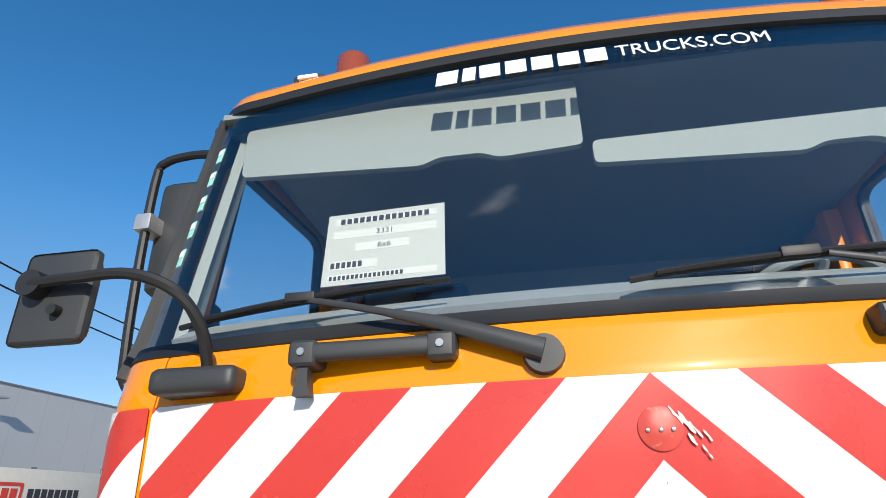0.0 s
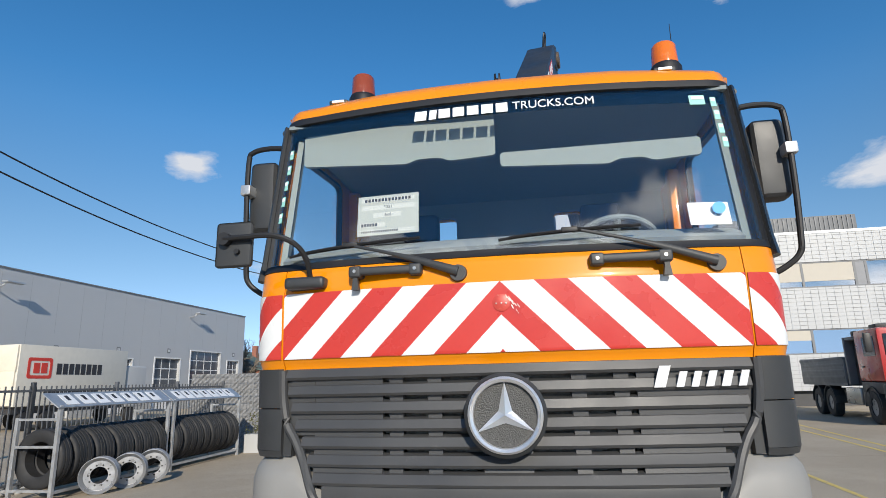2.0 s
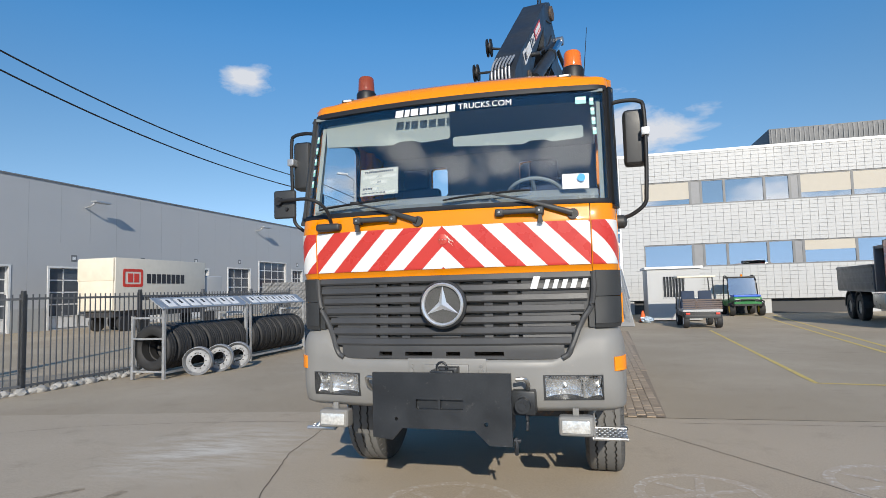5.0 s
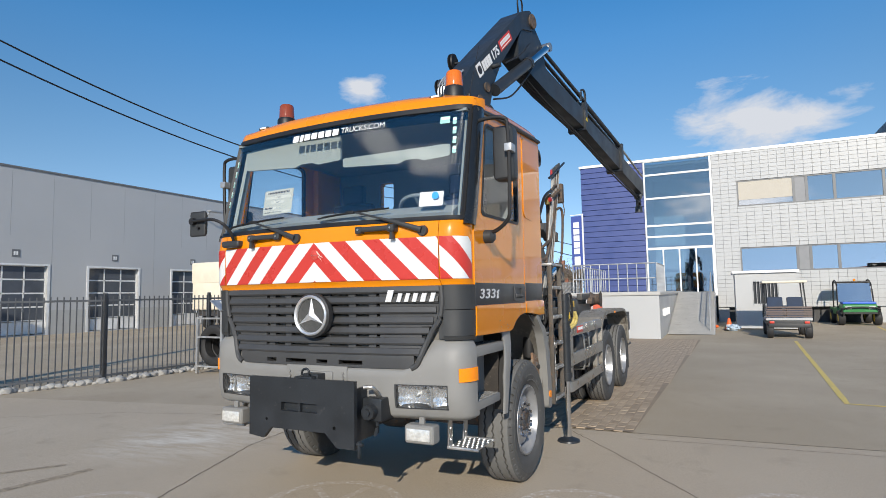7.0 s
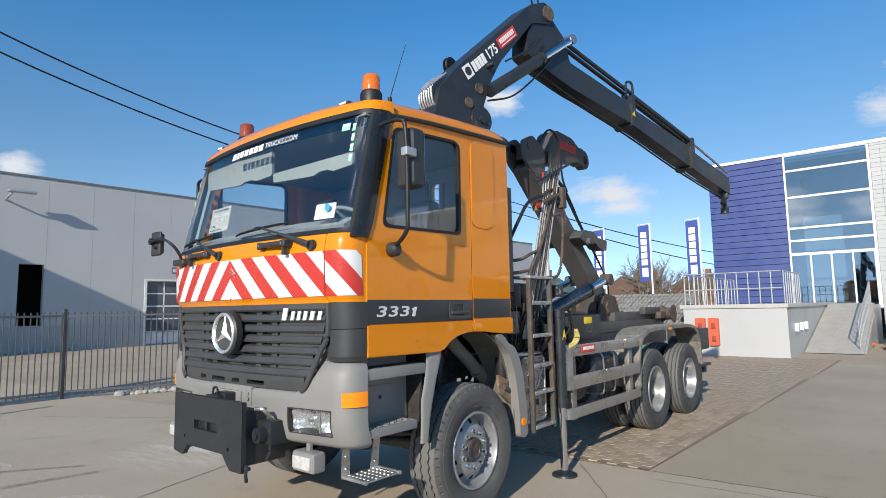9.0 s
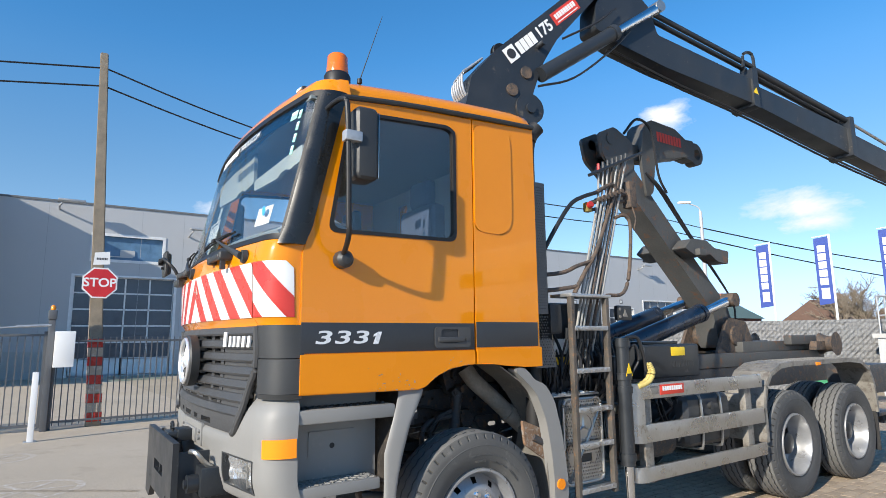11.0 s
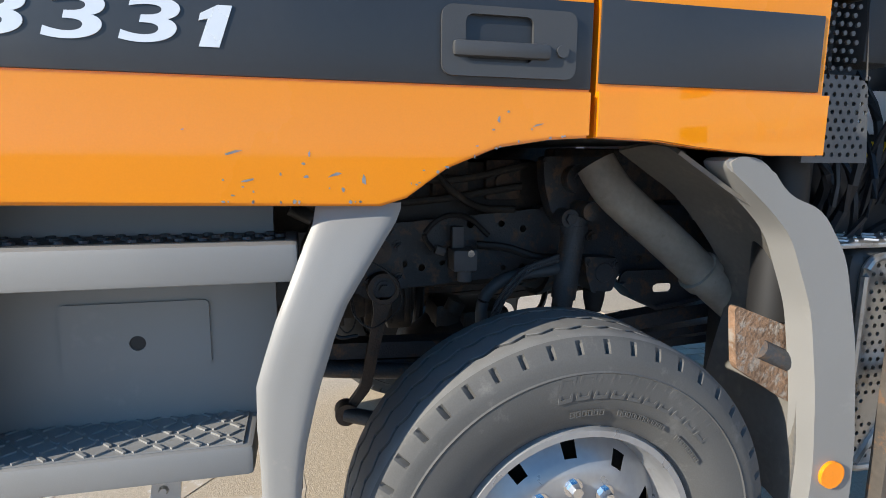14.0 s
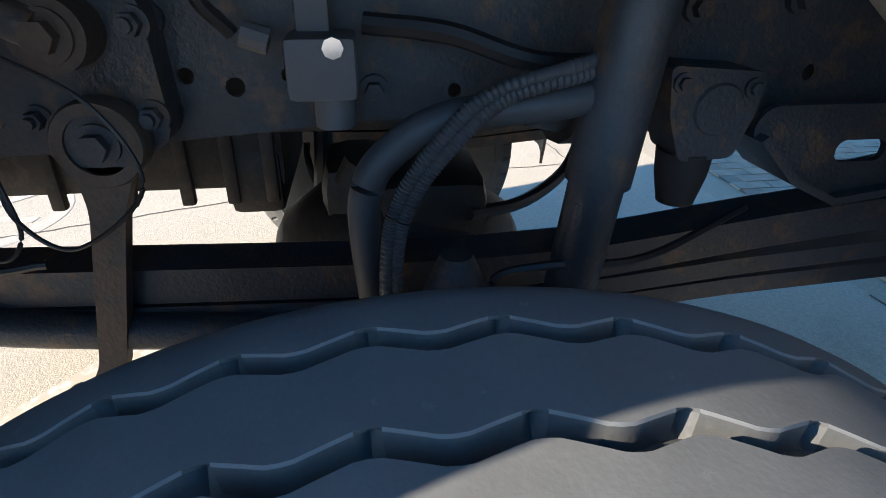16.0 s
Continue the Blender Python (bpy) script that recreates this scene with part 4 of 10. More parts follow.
def bump_fn(s, v):
    a = abs(s)
    top = lerp(((0, 1.13), (0.72, 1.13), (0.84, 1.2), (0.93, 1.325), (2, 1.335)), a)
    z = 0.75 + 0.38 * v if v <= 0.7 else 1.016 + (top - 1.016) * (v - 0.7) / 0.3
    out = 0.012 - 0.05 * max(0, (v - 0.9) / 0.1) ** 2 - 0.06 * max(0, (0.12 - v) / 0.12) ** 2
    p = shell(s, z, out)
    return p


SB = sorted(set([round(v, 3) for v in span(0, 0.62, 6)] + [0.66, 0.72, 0.84, 0.93, 1.0, 1.04, 1.12, 1.25, 1.4, 1.55, 1.7, 1.85, 2.0]))
SB = [-v for v in SB[::-1] if v > 0] + SB
VB = [0, 0.03, 0.08, 0.12, 0.25, 0.36, 0.46, 0.57, 0.68, 0.7, 0.8, 0.9, 0.95, 1.0]


def lamp_hole(s, v):
    return 0.66 < abs(s) < 1.12 and 0.25 < v < 0.68


bm = B()
sheet(bm, bump_fn, SB, VB, 0.03, lamp_hole)
part("bumper_shell", bm, GREY, bumper, smooth=50)
# centre maintenance flap with two latches
bm = B()
box(bm, (-0.285, 0.018, 0.99), (0.285, 0.06, 1.125), 0.008)
part("flap", bm, GREY, bumper)
bm = B()
box(bm, (-0.165, 0.004, 1.0), (0.165, 0.05, 1.085), 0.012)
part("towing_recess", bm, GREY, bumper)
bm = B()
box(bm, (-0.05, -0.08, 1.0), (0.1, 0.02, 1.075), 0.01)
part("tow_coupling", bm, BLACKM, bumper)
bm = B()
for sx in (-0.25, 0.25):
    cyl(bm, (sx, 0.018, 1.04), (sx, 0.004, 1.04), 0.016)
    cyl(bm, (sx, 0.018, 1.075), (sx, 0.008, 1.075), 0.01)
pieces("latch", bm, GREY, bumper)
for sg in (-1, 1):
    hl = thing("headlamp", "", "")
    hl.parent = truck
    bm = B()
    f = lambda s, v: bump_fn(s, v) + Vector((0, 0.1, 0))
    ss = [sg * v for v in (0.655, 0.75, 0.85, 0.95, 1.0, 1.05, 1.125)][::sg]
    sheet(bm, f, ss, span(0.24, 0.69, 4), 0.01)
    part("housing", bm, BLACKP, hl)
    def bowl(s, v):
        a = abs(s)
        d = 0.03
        for c0, r0, dd in ((0.79, 0.13, 0.055), (1.02, 0.1, 0.045)):
            q = ((a - c0) / r0) ** 2 + ((v - 0.465) * 0.38 / (r0 * 1.02 * 0.9)) ** 2
            if q < 1:
                d = 0.03 + dd * (1 - q) ** 0.7
        return bump_fn(s, v) + Vector((0, d, 0))
    bm = B()
    sheet(bm, bowl, [sg * v for v in span(0.665, 1.11, 30)][::sg], span(0.25, 0.68, 16), 0.004)
    part("reflector", bm, mat("satin_lamp_reflector", (0.8, 0.81, 0.82), 0.24, 0.8, vary=0.1, scale=40, bump=0.25, bscale=90), hl, smooth=40)
    for c0 in (0.79, 1.02):
        bm = B()
        p = bowl(sg * c0, 0.465)
        lathe(bm, ((0.0, -0.03), (0.012, -0.026), (0.016, 0.0)), "y", p, 14)
        part("bulb", bm, STAIN, hl)
    bm = B()
    p0, p1 = bump_fn(sg * 0.915, 0.26), bump_fn(sg * 0.915, 0.67)
    box(bm, (p0.x - 0.006, p0.y + 0.012, p0.z), (p0.x + 0.006, p0.y + 0.034, p1.z))
    part("divider", bm, GREY, hl)
    bm = B()
    for v0, v1 in ((0.24, 0.258), (0.672, 0.69)):
        sheet(bm, lambda s, v: bump_fn(s, v) + Vector((0, -0.005, 0)), ss, [v0, (v0 + v1) / 2, v1], 0.1)
    for a, b in ((0.655, 0.668), (1.108, 1.125)):
        sheet(bm, lambda s, v: bump_fn(s, v) + Vector((0, -0.005, 0)), [sg * a, sg * (a + b) / 2, sg * b][::sg], span(0.24, 0.69, 4), 0.1)
    part("bezel", bm, BLACKP, hl)
    bm = B()
    sheet(bm, lambda s, v: bump_fn(s, v) + Vector((0, -0.002 + (0.0015 * math.cos(s * 190) if abs(s) < 0.91 else 0), 0)), [sg * v for v in span(0.665, 1.11, 44)][::sg], span(0.25, 0.68, 3), 0.004)
    o = part("lens", bm, LAMP_GL, hl)
    o.visible_shadow = False
    # side indicator, wrapping the corner
    bm = B()
    zs = (lambda z: 0.7 + 0.3 * (z - 1.016) / (1.335 - 1.016))
    sheet(bm, lambda s, v: bump_fn(s, v) + Vector((sg * 0.012, -0.004, 0)), [sg * v for v in (1.36, 1.5, 1.65, 1.8, 1.9, 1.985)][::sg], [zs(1.035), zs(1.045), zs(1.08), zs(1.12), zs(1.13)], 0.03)
    part("indicator", bm, AMBER, truck, "amber corner indicator")
    # fog lamp under the bumper
    fog = thing("fog_lamp", "", "")
    fog.parent = truck
    x = sg * 0.875
    bm = B()
    box(bm, (x - 0.115, 0.03, 0.615), (x + 0.115, 0.14, 0.745), 0.025, 3)
    box(bm, (x - 0.02, 0.08, 0.74), (x + 0.02, 0.1, 0.79))
    part("housing", bm, GREY, fog)
    bm = B()
    box(bm, (x - 0.092, 0.018, 0.638), (x + 0.092, 0.034, 0.72), 0.008)
    part("lens", bm, RIBGL, fog)
    # folding step below the bumper
    st = thing("folding_step", "", "")
    st.parent = truck
    bm = B()
    box(bm, (min(sg * 0.98, sg * 1.21), 0.28, 0.54), (max(sg * 0.98, sg * 1.21), 0.6, 0.552), 0.004)
    for yy in (0.285, 0.595):
        cyl(bm, (sg * 0.975, yy, 0.548), (sg * 1.215, yy, 0.548), 0.014, seg=10)
    for i in range(6):
        for j in range(5):
            x, y = sg * (1.0 + 0.037 * i + 0.018 * (j % 2)), 0.33 + 0.055 * j
            lathe(bm, ((0.013, 0.0), (0.011, 0.006), (0.006, 0.007), (0.0, 0.003)), "z", (x, y, 0.552), 8)
    part("tread", bm, CHEQ, st)
    for yy, lean in ((0.3, 0.0), (0.56, 0.03)):
        bm = B()
        prism(bm, [(yy - 0.035, 0.54), (yy + 0.035, 0.54), (yy + 0.03 + lean, 0.8), (yy - 0.025 + lean, 0.8)], "x", sg * 0.985, sg * 0.995)
        for kz in (0.6, 0.68, 0.76):
            cyl(bm, (sg * 0.995, yy + lean * (kz - 0.54) * 3, kz), (sg * 1.003, yy + lean * (kz - 0.54) * 3, kz), 0.012, 0.008, 8)
        part("hanger", bm, STAIN, st)

# snow plough mounting plate
plough = thing("plough_plate", "", "")
plough.parent = truck
PLATE = [(-0.48, 1.05), (0.48, 1.05), (0.48, 0.585), (0.33, 0.585), (0.23, 0.68), (-0.27, 0.68), (-0.34, 0.6), (-0.48, 0.615)]
bm = B()
plate(bm, PLATE, [rrect(-0.17, 0.81, 0.16, 0.875, 0.008), circ(-0.31, 0.74, 0.012), circ(0.31, 0.72, 0.014)], "y", -0.27, -0.235)
bmesh.ops.remove_doubles(bm, verts=bm.verts, dist=1e-5)
part("plate", bm, BLACKM, plough, "black steel plough plate with a slot")
bm = B()
box(bm, (-0.19, -0.235, 0.78), (0.18, -0.22, 0.9))
box(bm, (-0.02, -0.262, 0.8), (0.0, -0.22, 0.885))
part("slot_back", bm, BLACKM, plough)
bm = B()
for sg in (-1, 1):
    box(bm, (sg * 0.44 - 0.012, -0.235, 0.62), (sg * 0.44 + 0.012, 0.1, 0.99), 0.004)
    box(bm, (sg * 0.36 - 0.04, -0.235, 0.66), (sg * 0.36 + 0.04, 0.4, 0.76), 0.006)
pieces("side_cheek", bm, BLACKM, plough)
for sg in (-1, 1):
    bm = B()
    tube(bm, [(sg * 0.5, -0.18, 1.0), (sg * 0.56, -0.16, 1.0), (sg * 0.575, -0.12, 0.95), (sg * 0.56, -0.06, 0.9)], 0.014, 8)
    part("lever", bm, STAIN, plough)
bm = B()
tube(bm, [Vector((0.0, -0.2, 1.08)) + Vector((0.035 * math.cos(a), 0, 0.035 * math.sin(a))) for a in span(0, 2 * math.pi, 12)], 0.009, 6, 1)
box(bm, (-0.08, -0.235, 1.02), (0.08, -0.1, 1.06), 0.008)
part("lifting_eye", bm, BLACKM, plough)
bm = B()
cyl(bm, (0.54, -0.12, 0.83), (0.54, -0.2, 0.83), 0.05, seg=20)
cyl(bm, (0.54, -0.2, 0.83), (0.54, -0.215, 0.83), 0.025, seg=16)
tube(bm, [(0.55, -0.1, 0.8), (0.56, -0.1, 0.72), (0.56, -0.13, 0.66)], 0.012, 6)
box(bm, (0.46, -0.14, 0.76), (0.62, 0.1, 0.92), 0.015)
cyl(bm, (0.485, -0.24, 0.62), (0.53, -0.24, 0.62), 0.014, seg=10)
tube(bm, [(0.5, -0.24, 0.64), (0.505, -0.25, 0.58), (0.5, -0.24, 0.53)], 0.012, 6)
pieces("socket", bm, BLACKM, plough)

for o in plough.children:
    o.location.y = 0.1

# roof beacons and aerial
for x, m_, lab in ((-0.8, BEACOND, "dark amber beacon"), (0.94, BEACON, "amber rotating beacon")):
    be = thing("beacon", "", "")
    be.parent = truck
    y, z = 0.6, 3.27
    bm = B()
    lathe(bm, ((0.085, -0.03), (0.085, 0.05), (0.075, 0.07), (0.0, 0.072)), "z", (x, y, z - 0.02), 28)
    part("base", bm, SEAL, be)
    bm = B()
    lathe(bm, ((0.07, 0.05), (0.072, 0.06), (0.066, 0.185), (0.055, 0.2), (0.0, 0.204)), "z", (x, y, z - 0.02), 28)
    part("lens", bm, m_, be, lab)
bm = B()
cyl(bm, (1.02, 0.72, 3.26), (1.02, 0.72, 3.29), 0.016)
cyl(bm, (1.02, 0.72, 3.28), (1.06, 0.86, 3.75), 0.004, 0.002, seg=6)
part("aerial", bm, SEAL, truck)

# main mirrors on their tubes, kerb-side close-view mirror
for sg in (-1, 1):
    mm = thing("mirror", "", "")
    mm.parent = truck
    bm = B()
    tube(bm, [(sg * 1.19, 0.42, 2.95), (sg * 1.3, 0.43, 2.965), (sg * 1.4, 0.44, 2.955), (sg * 1.435, 0.45, 2.9), (sg * 1.44, 0.46, 2.6), (sg * 1.43, 0.47, 2.3), (sg * 1.415, 0.48, 2.2), (sg * 1.33, 0.5, 2.13), (sg * 1.24, 0.52, 2.1)], 0.015, 10, 8)
    part("tube", bm, SEAL, mm)
    bm = B()
    box(bm, (min(sg * 1.29, sg * 1.455), 0.5, 2.5), (max(sg * 1.29, sg * 1.455), 0.64, 2.92), 0.04, 3)
    part("housing", bm, BLACKP, mm)
    bm = B()
    box(bm, (min(sg * 1.305, sg * 1.44), 0.641, 2.52), (max(sg * 1.305, sg * 1.44), 0.644, 2.9), 0.001)
    part("mirror_glass", bm, MIRROR, mm)
    bm = B()
    box(bm, (sg * 1.44 - 0.03, 0.43, 2.7), (sg * 1.44 + 0.03, 0.53, 2.76), 0.01)
    part("clamp", bm, GALV, mm)
    bm = B()
    lathe(bm, ((0.0, 0.085), (0.03, 0.08), (0.05, 0.06), (0.052, 0.0), (0.06, -0.01)), "x", (sg * 1.205, 0.53, 2.08), 18) if sg > 0 else lathe(bm, ((0.0, -0.085), (0.03, -0.08), (0.05, -0.06), (0.052, 0.0), (0.06, 0.01)), "x", (sg * 1.205, 0.53, 2.08), 18)
    part("foot", bm, BLACKP, mm)
    if sg < 0:
        bm = B()
        box(bm, (-1.3, 0.5, 2.28), (-1.2, 0.6, 2.47), 0.03, 3)
        part("wide_angle_housing", bm, BLACKP, mm)
km = thing("ramp_mirror", "", "")
km.parent = truck
bm = B()
box(bm, (-1.315, -0.04, 2.18), (-1.135, -0.015, 2.395), 0.02, 3)
box(bm, (-1.3, -0.02, 2.195), (-1.15, 0.01, 2.38), 0.018, 3)
part("housing", bm, BLACKP, km)
bm = B()
box(bm, (-1.29, 0.01, 2.205), (-1.16, 0.013, 2.37), 0.0)
part("mirror_glass", bm, MIRROR, km)
bm = B()
cyl(bm, (-1.26, -0.04, 2.31), (-1.26, -0.075, 2.31), 0.03)
cyl(bm, (-1.2, -0.04, 2.25), (-1.2, -0.06, 2.25), 0.012)
tube(bm, [(-1.26, -0.065, 2.31), (-1.15, -0.07, 2.312), (-1.02, -0.07, 2.31), (-0.92, -0.05, 2.27), (-0.88, 0.0, 2.2), (-0.875, 0.05, 2.1)], 0.013, 8)
part("arm", bm, SEAL, km)
bm = B()
box(bm, (-0.995, 0.01, 2.072), (-0.8, 0.11, 2.128), 0.022, 4)
part("foot", bm, BLACKP, km)

# boarding steps between bumper and wheel, both sides
for sg in (-1, 1):
    bs = thing("boarding_step", "", "")
    bs.parent = truck
    X = lambda a, b: (min(sg * a, sg * b), max(sg * a, sg * b))
    x0, x1 = X(1.02, 1.05)
    bm = B()
    box(bm, (x0, 0.28, 0.84), (x1, 0.835, 1.34))
    part("back_wall", bm, GREY, bs)
    bm = B()
    plate(bm, rrect(0.42, 0.99, 0.7, 1.13, 0.01), [circ(0.56, 1.045, 0.016)], "x", *X(1.05, 1.056))
    fl_ = part("cover_flap", bm, GREY, bs)
    # black disc set into the hole, in place of the shade inside it
    bm = B()
    cyl(bm, (sg * 1.0505, 0.56, 1.045), (sg * 1.0525, 0.56, 1.045), 0.0155, seg=18)
    part("finger_hole", bm, SEAL, fl_)
    x0, x1 = X(1.0, 1.205)
    bm = B()
    box(bm, (x0, 0.29, 1.19), (x1, 0.885, 1.265), 0.012)
    part("upper_step", bm, GREY, bs)
    bm = B()
    for i in range(13):
        for j in range(3):
            cyl(bm, (sg * (1.075 + 0.035 * j), 0.35 + i * 0.04 + 0.02 * (j % 2), 1.26), (sg * (1.075 + 0.035 * j), 0.35 + i * 0.04 + 0.02 * (j % 2), 1.272), 0.013, 0.009, 8)
    box(bm, (X(1.05, 1.17)[0], 0.33, 1.262), (X(1.05, 1.17)[1], 0.86, 1.2665))
    part("upper_tread", bm, BLACKP, bs)
    bm = B()
    box(bm, (x0, 0.27, 0.81), (x1, 0.79, 0.872), 0.012)
    part("lower_step", bm, GREY, bs)
    bm = B()
    box(bm, (X(1.04, 1.195)[0], 0.3, 0.872), (X(1.04, 1.195)[1], 0.77, 0.8755))
    part("lower_tread", bm, GREY, bs)
    bm = B()
    for i in range(14):
        for j in range(5):
            yy, xx = 0.32 + i * 0.033, sg * (1.055 + j * 0.032)
            q = pose(xx, yy, 0.877, 0, 0, 45 if (i + j) % 2 else -45)
            box(bm, (-0.014, -0.003, -0.002), (0.014, 0.003, 0.0025), m=q)
    part("tread_pattern", bm, GREY, bs)
    # front fender post and rear fender
    fd = thing("front_fender", "", "")
    fd.parent = truck
    bm = B()
    FL_ = ((0.6, 0.802), (0.84, 0.803), (0.915, 0.8), (1.0, 0.802), (1.05, 0.817), (1.12, 0.84), (1.185, 0.866), (1.26, 0.896), (1.3, 0.914), (1.345, 0.922))
    FR_ = ((0.6, 0.868), (0.79, 0.878), (0.88, 0.891), (0.98, 0.914), (1.05, 0.936), (1.1, 0.951), (1.15, 0.973), (1.2, 1.004), (1.25, 1.037), (1.3, 1.071), (1.325, 1.082), (1.345, 1.084))
    FX_ = ((0.6, 1.222), (0.9, 1.238), (1.1, 1.238), (1.2, 1.224), (1.3, 1.196), (1.345, 1.184))

    def post_face(u, z):
        y = lerp(FL_, z) * (1 - u) + lerp(FR_, z) * u
        return Vector((sg * (lerp(FX_, z) - 0.012 * abs(2 * u - 1) ** 6 + 0.012 * u), y, z))
    sheet(bm, post_face, [0, 0.03, 0.1, 0.2, 0.35, 0.5, 0.65, 0.8, 0.9, 0.97, 1.0], [0.7, 0.76, 0.82, 0.88, 0.915, 0.96, 1.0, 1.025, 1.05, 1.085, 1.12, 1.15, 1.185, 1.215, 1.26, 1.3, 1.325, 1.338], 0.02 * sg)
    part("front_post", bm, GREY, fd, smooth=50)
    bm = B()
    sheet(bm, lambda u, z: Vector((sg * (lerp(FX_, z) - 0.008 - 0.1 * u), lerp(FR_, z) - 0.006 + 0.01 * u, z)), [0, 0.3, 0.7, 1.0], [0.72, 0.8, 0.88, 0.98, 1.06, 1.13, 1.215, 1.3, 1.332], 0.008)
    part("post_return", bm, RUBBERD, fd, smooth=50)
    bm = B()
    RF = [(1.78, 1.43), (1.93, 1.31), (1.99, 1.25), (2.07, 1.07), (2.11, 0.86), (2.13, 0.66), (2.125, 0.5), (2.26, 0.5), (2.255, 0.7), (2.215, 0.98), (2.155, 1.2), (2.07, 1.315), (1.97, 1.345), (1.9, 1.435)]
    RF = rpoly(RF, 0.05)
    prism(bm, RF if sg > 0 else RF[::-1], "x", sg * 1.13, sg * 1.212)
    bmesh.ops.bevel(bm, geom=[e for e in bm.edges if abs(e.verts[0].co.x) > 1.2 and abs(e.verts[1].co.x) > 1.2], offset=0.007, segments=2, affect="EDGES")
    part("rear_post", bm, GREY, fd, smooth=50)
    # liner behind the wheel
    bm = B()
    lo_ = curve_pts([(1.16, 1.72, 1.445), (1.16, 1.86, 1.36), (1.16, 1.96, 1.3), (1.16, 2.045, 1.18), (1.16, 2.09, 1.05), (1.16, 2.12, 0.85), (1.16, 2.13, 0.7), (1.16, 2.13, 0.5)], 4)
    li_ = curve_pts([(0.8, 1.78, 1.455), (0.8, 1.88, 1.39), (0.8, 1.975, 1.325), (0.8, 2.1, 1.19), (0.8, 2.185, 1.06), (0.8, 2.185, 0.97), (0.8, 2.13, 0.74), (0.8, 2.1, 0.5)], 4)
    grid_ = [[lo_[i].lerp(li_[i], t) + Vector((0, 0.03 * math.sin(t * math.pi), 0.02 * math.sin(t * math.pi))) for t in (0, 0.25, 0.5, 0.75, 1.0)] for i in range(len(lo_))]
    sheet(bm, lambda i, j: Vector((sg * grid_[i][j].x, grid_[i][j].y, grid_[i][j].z)), list(range(len(lo_))), [0, 1, 2, 3, 4], 0.01 * sg)
    part("liner", bm, mat("dirty_liner_plastic", (0.135, 0.128, 0.115), 0.7, vary=0.2, scale=5, dirt=(0.19, 0.172, 0.145), dirt_at=0.6), fd, "dirty grey wheel-arch liner", smooth=60)
    bm = B()
    prof = [(0.98, 1.34), (0.9, 1.18), (0.87, 1.0), (0.862, 0.84)]
    for (ya, za), (yb, zb) in zip(prof, prof[1:]):
        prism(bm, [(ya, za), (yb, zb), (yb - 0.012, zb), (ya - 0.012, za)], "x", sg * 0.62, sg * 1.16)
    for i in range(15):
        zz = (0.83, 0.8, 0.815, 0.79, 0.77, 0.775, 0.755, 0.765, 0.75, 0.77, 0.78, 0.79, 0.8, 0.82, 0.83)[i]
        box(bm, (sg * (0.64 + 0.036 * i) - 0.019, 0.851, zz), (sg * (0.64 + 0.036 * i) + 0.019, 0.861, 0.842))
    part("mud_flap", bm, mat("muddy_flap_rubber", (0.032, 0.027, 0.023), 0.8, vary=0.3, scale=8, bump=0.4, bscale=80, dirt=(0.075, 0.06, 0.048), dirt_at=0.6), fd, "torn black rubber mud flap")
    bm = B()
    cyl(bm, (sg * 1.195, 2.185, 0.635), (sg * 1.222, 2.185, 0.635), 0.036, seg=20)
    part("reflector", bm, AMBER, fd, "round amber reflector")
    bm = B()
    prism(bm, rpoly([(1.93, 1.07), (2.2, 0.965), (2.245, 0.73), (2.1, 0.81), (1.95, 0.905)], 0.02), "x", sg * 1.1, sg * 1.124)
    rb_ = part("rusty_bracket", bm, mat("flaking_rust", (0.19, 0.115, 0.07), 0.85, vary=0.5, scale=14, bump=0.9, bscale=90, dirt=(0.27, 0.23, 0.19), dirt_at=0.55), fd)
    bm = B()
    cyl(bm, (sg * 1.118, 2.02, 0.95), (sg * 1.118, 2.22, 0.86), 0.026, seg=14)
    part("bracket_tube", bm, CHASSIS, rb_)


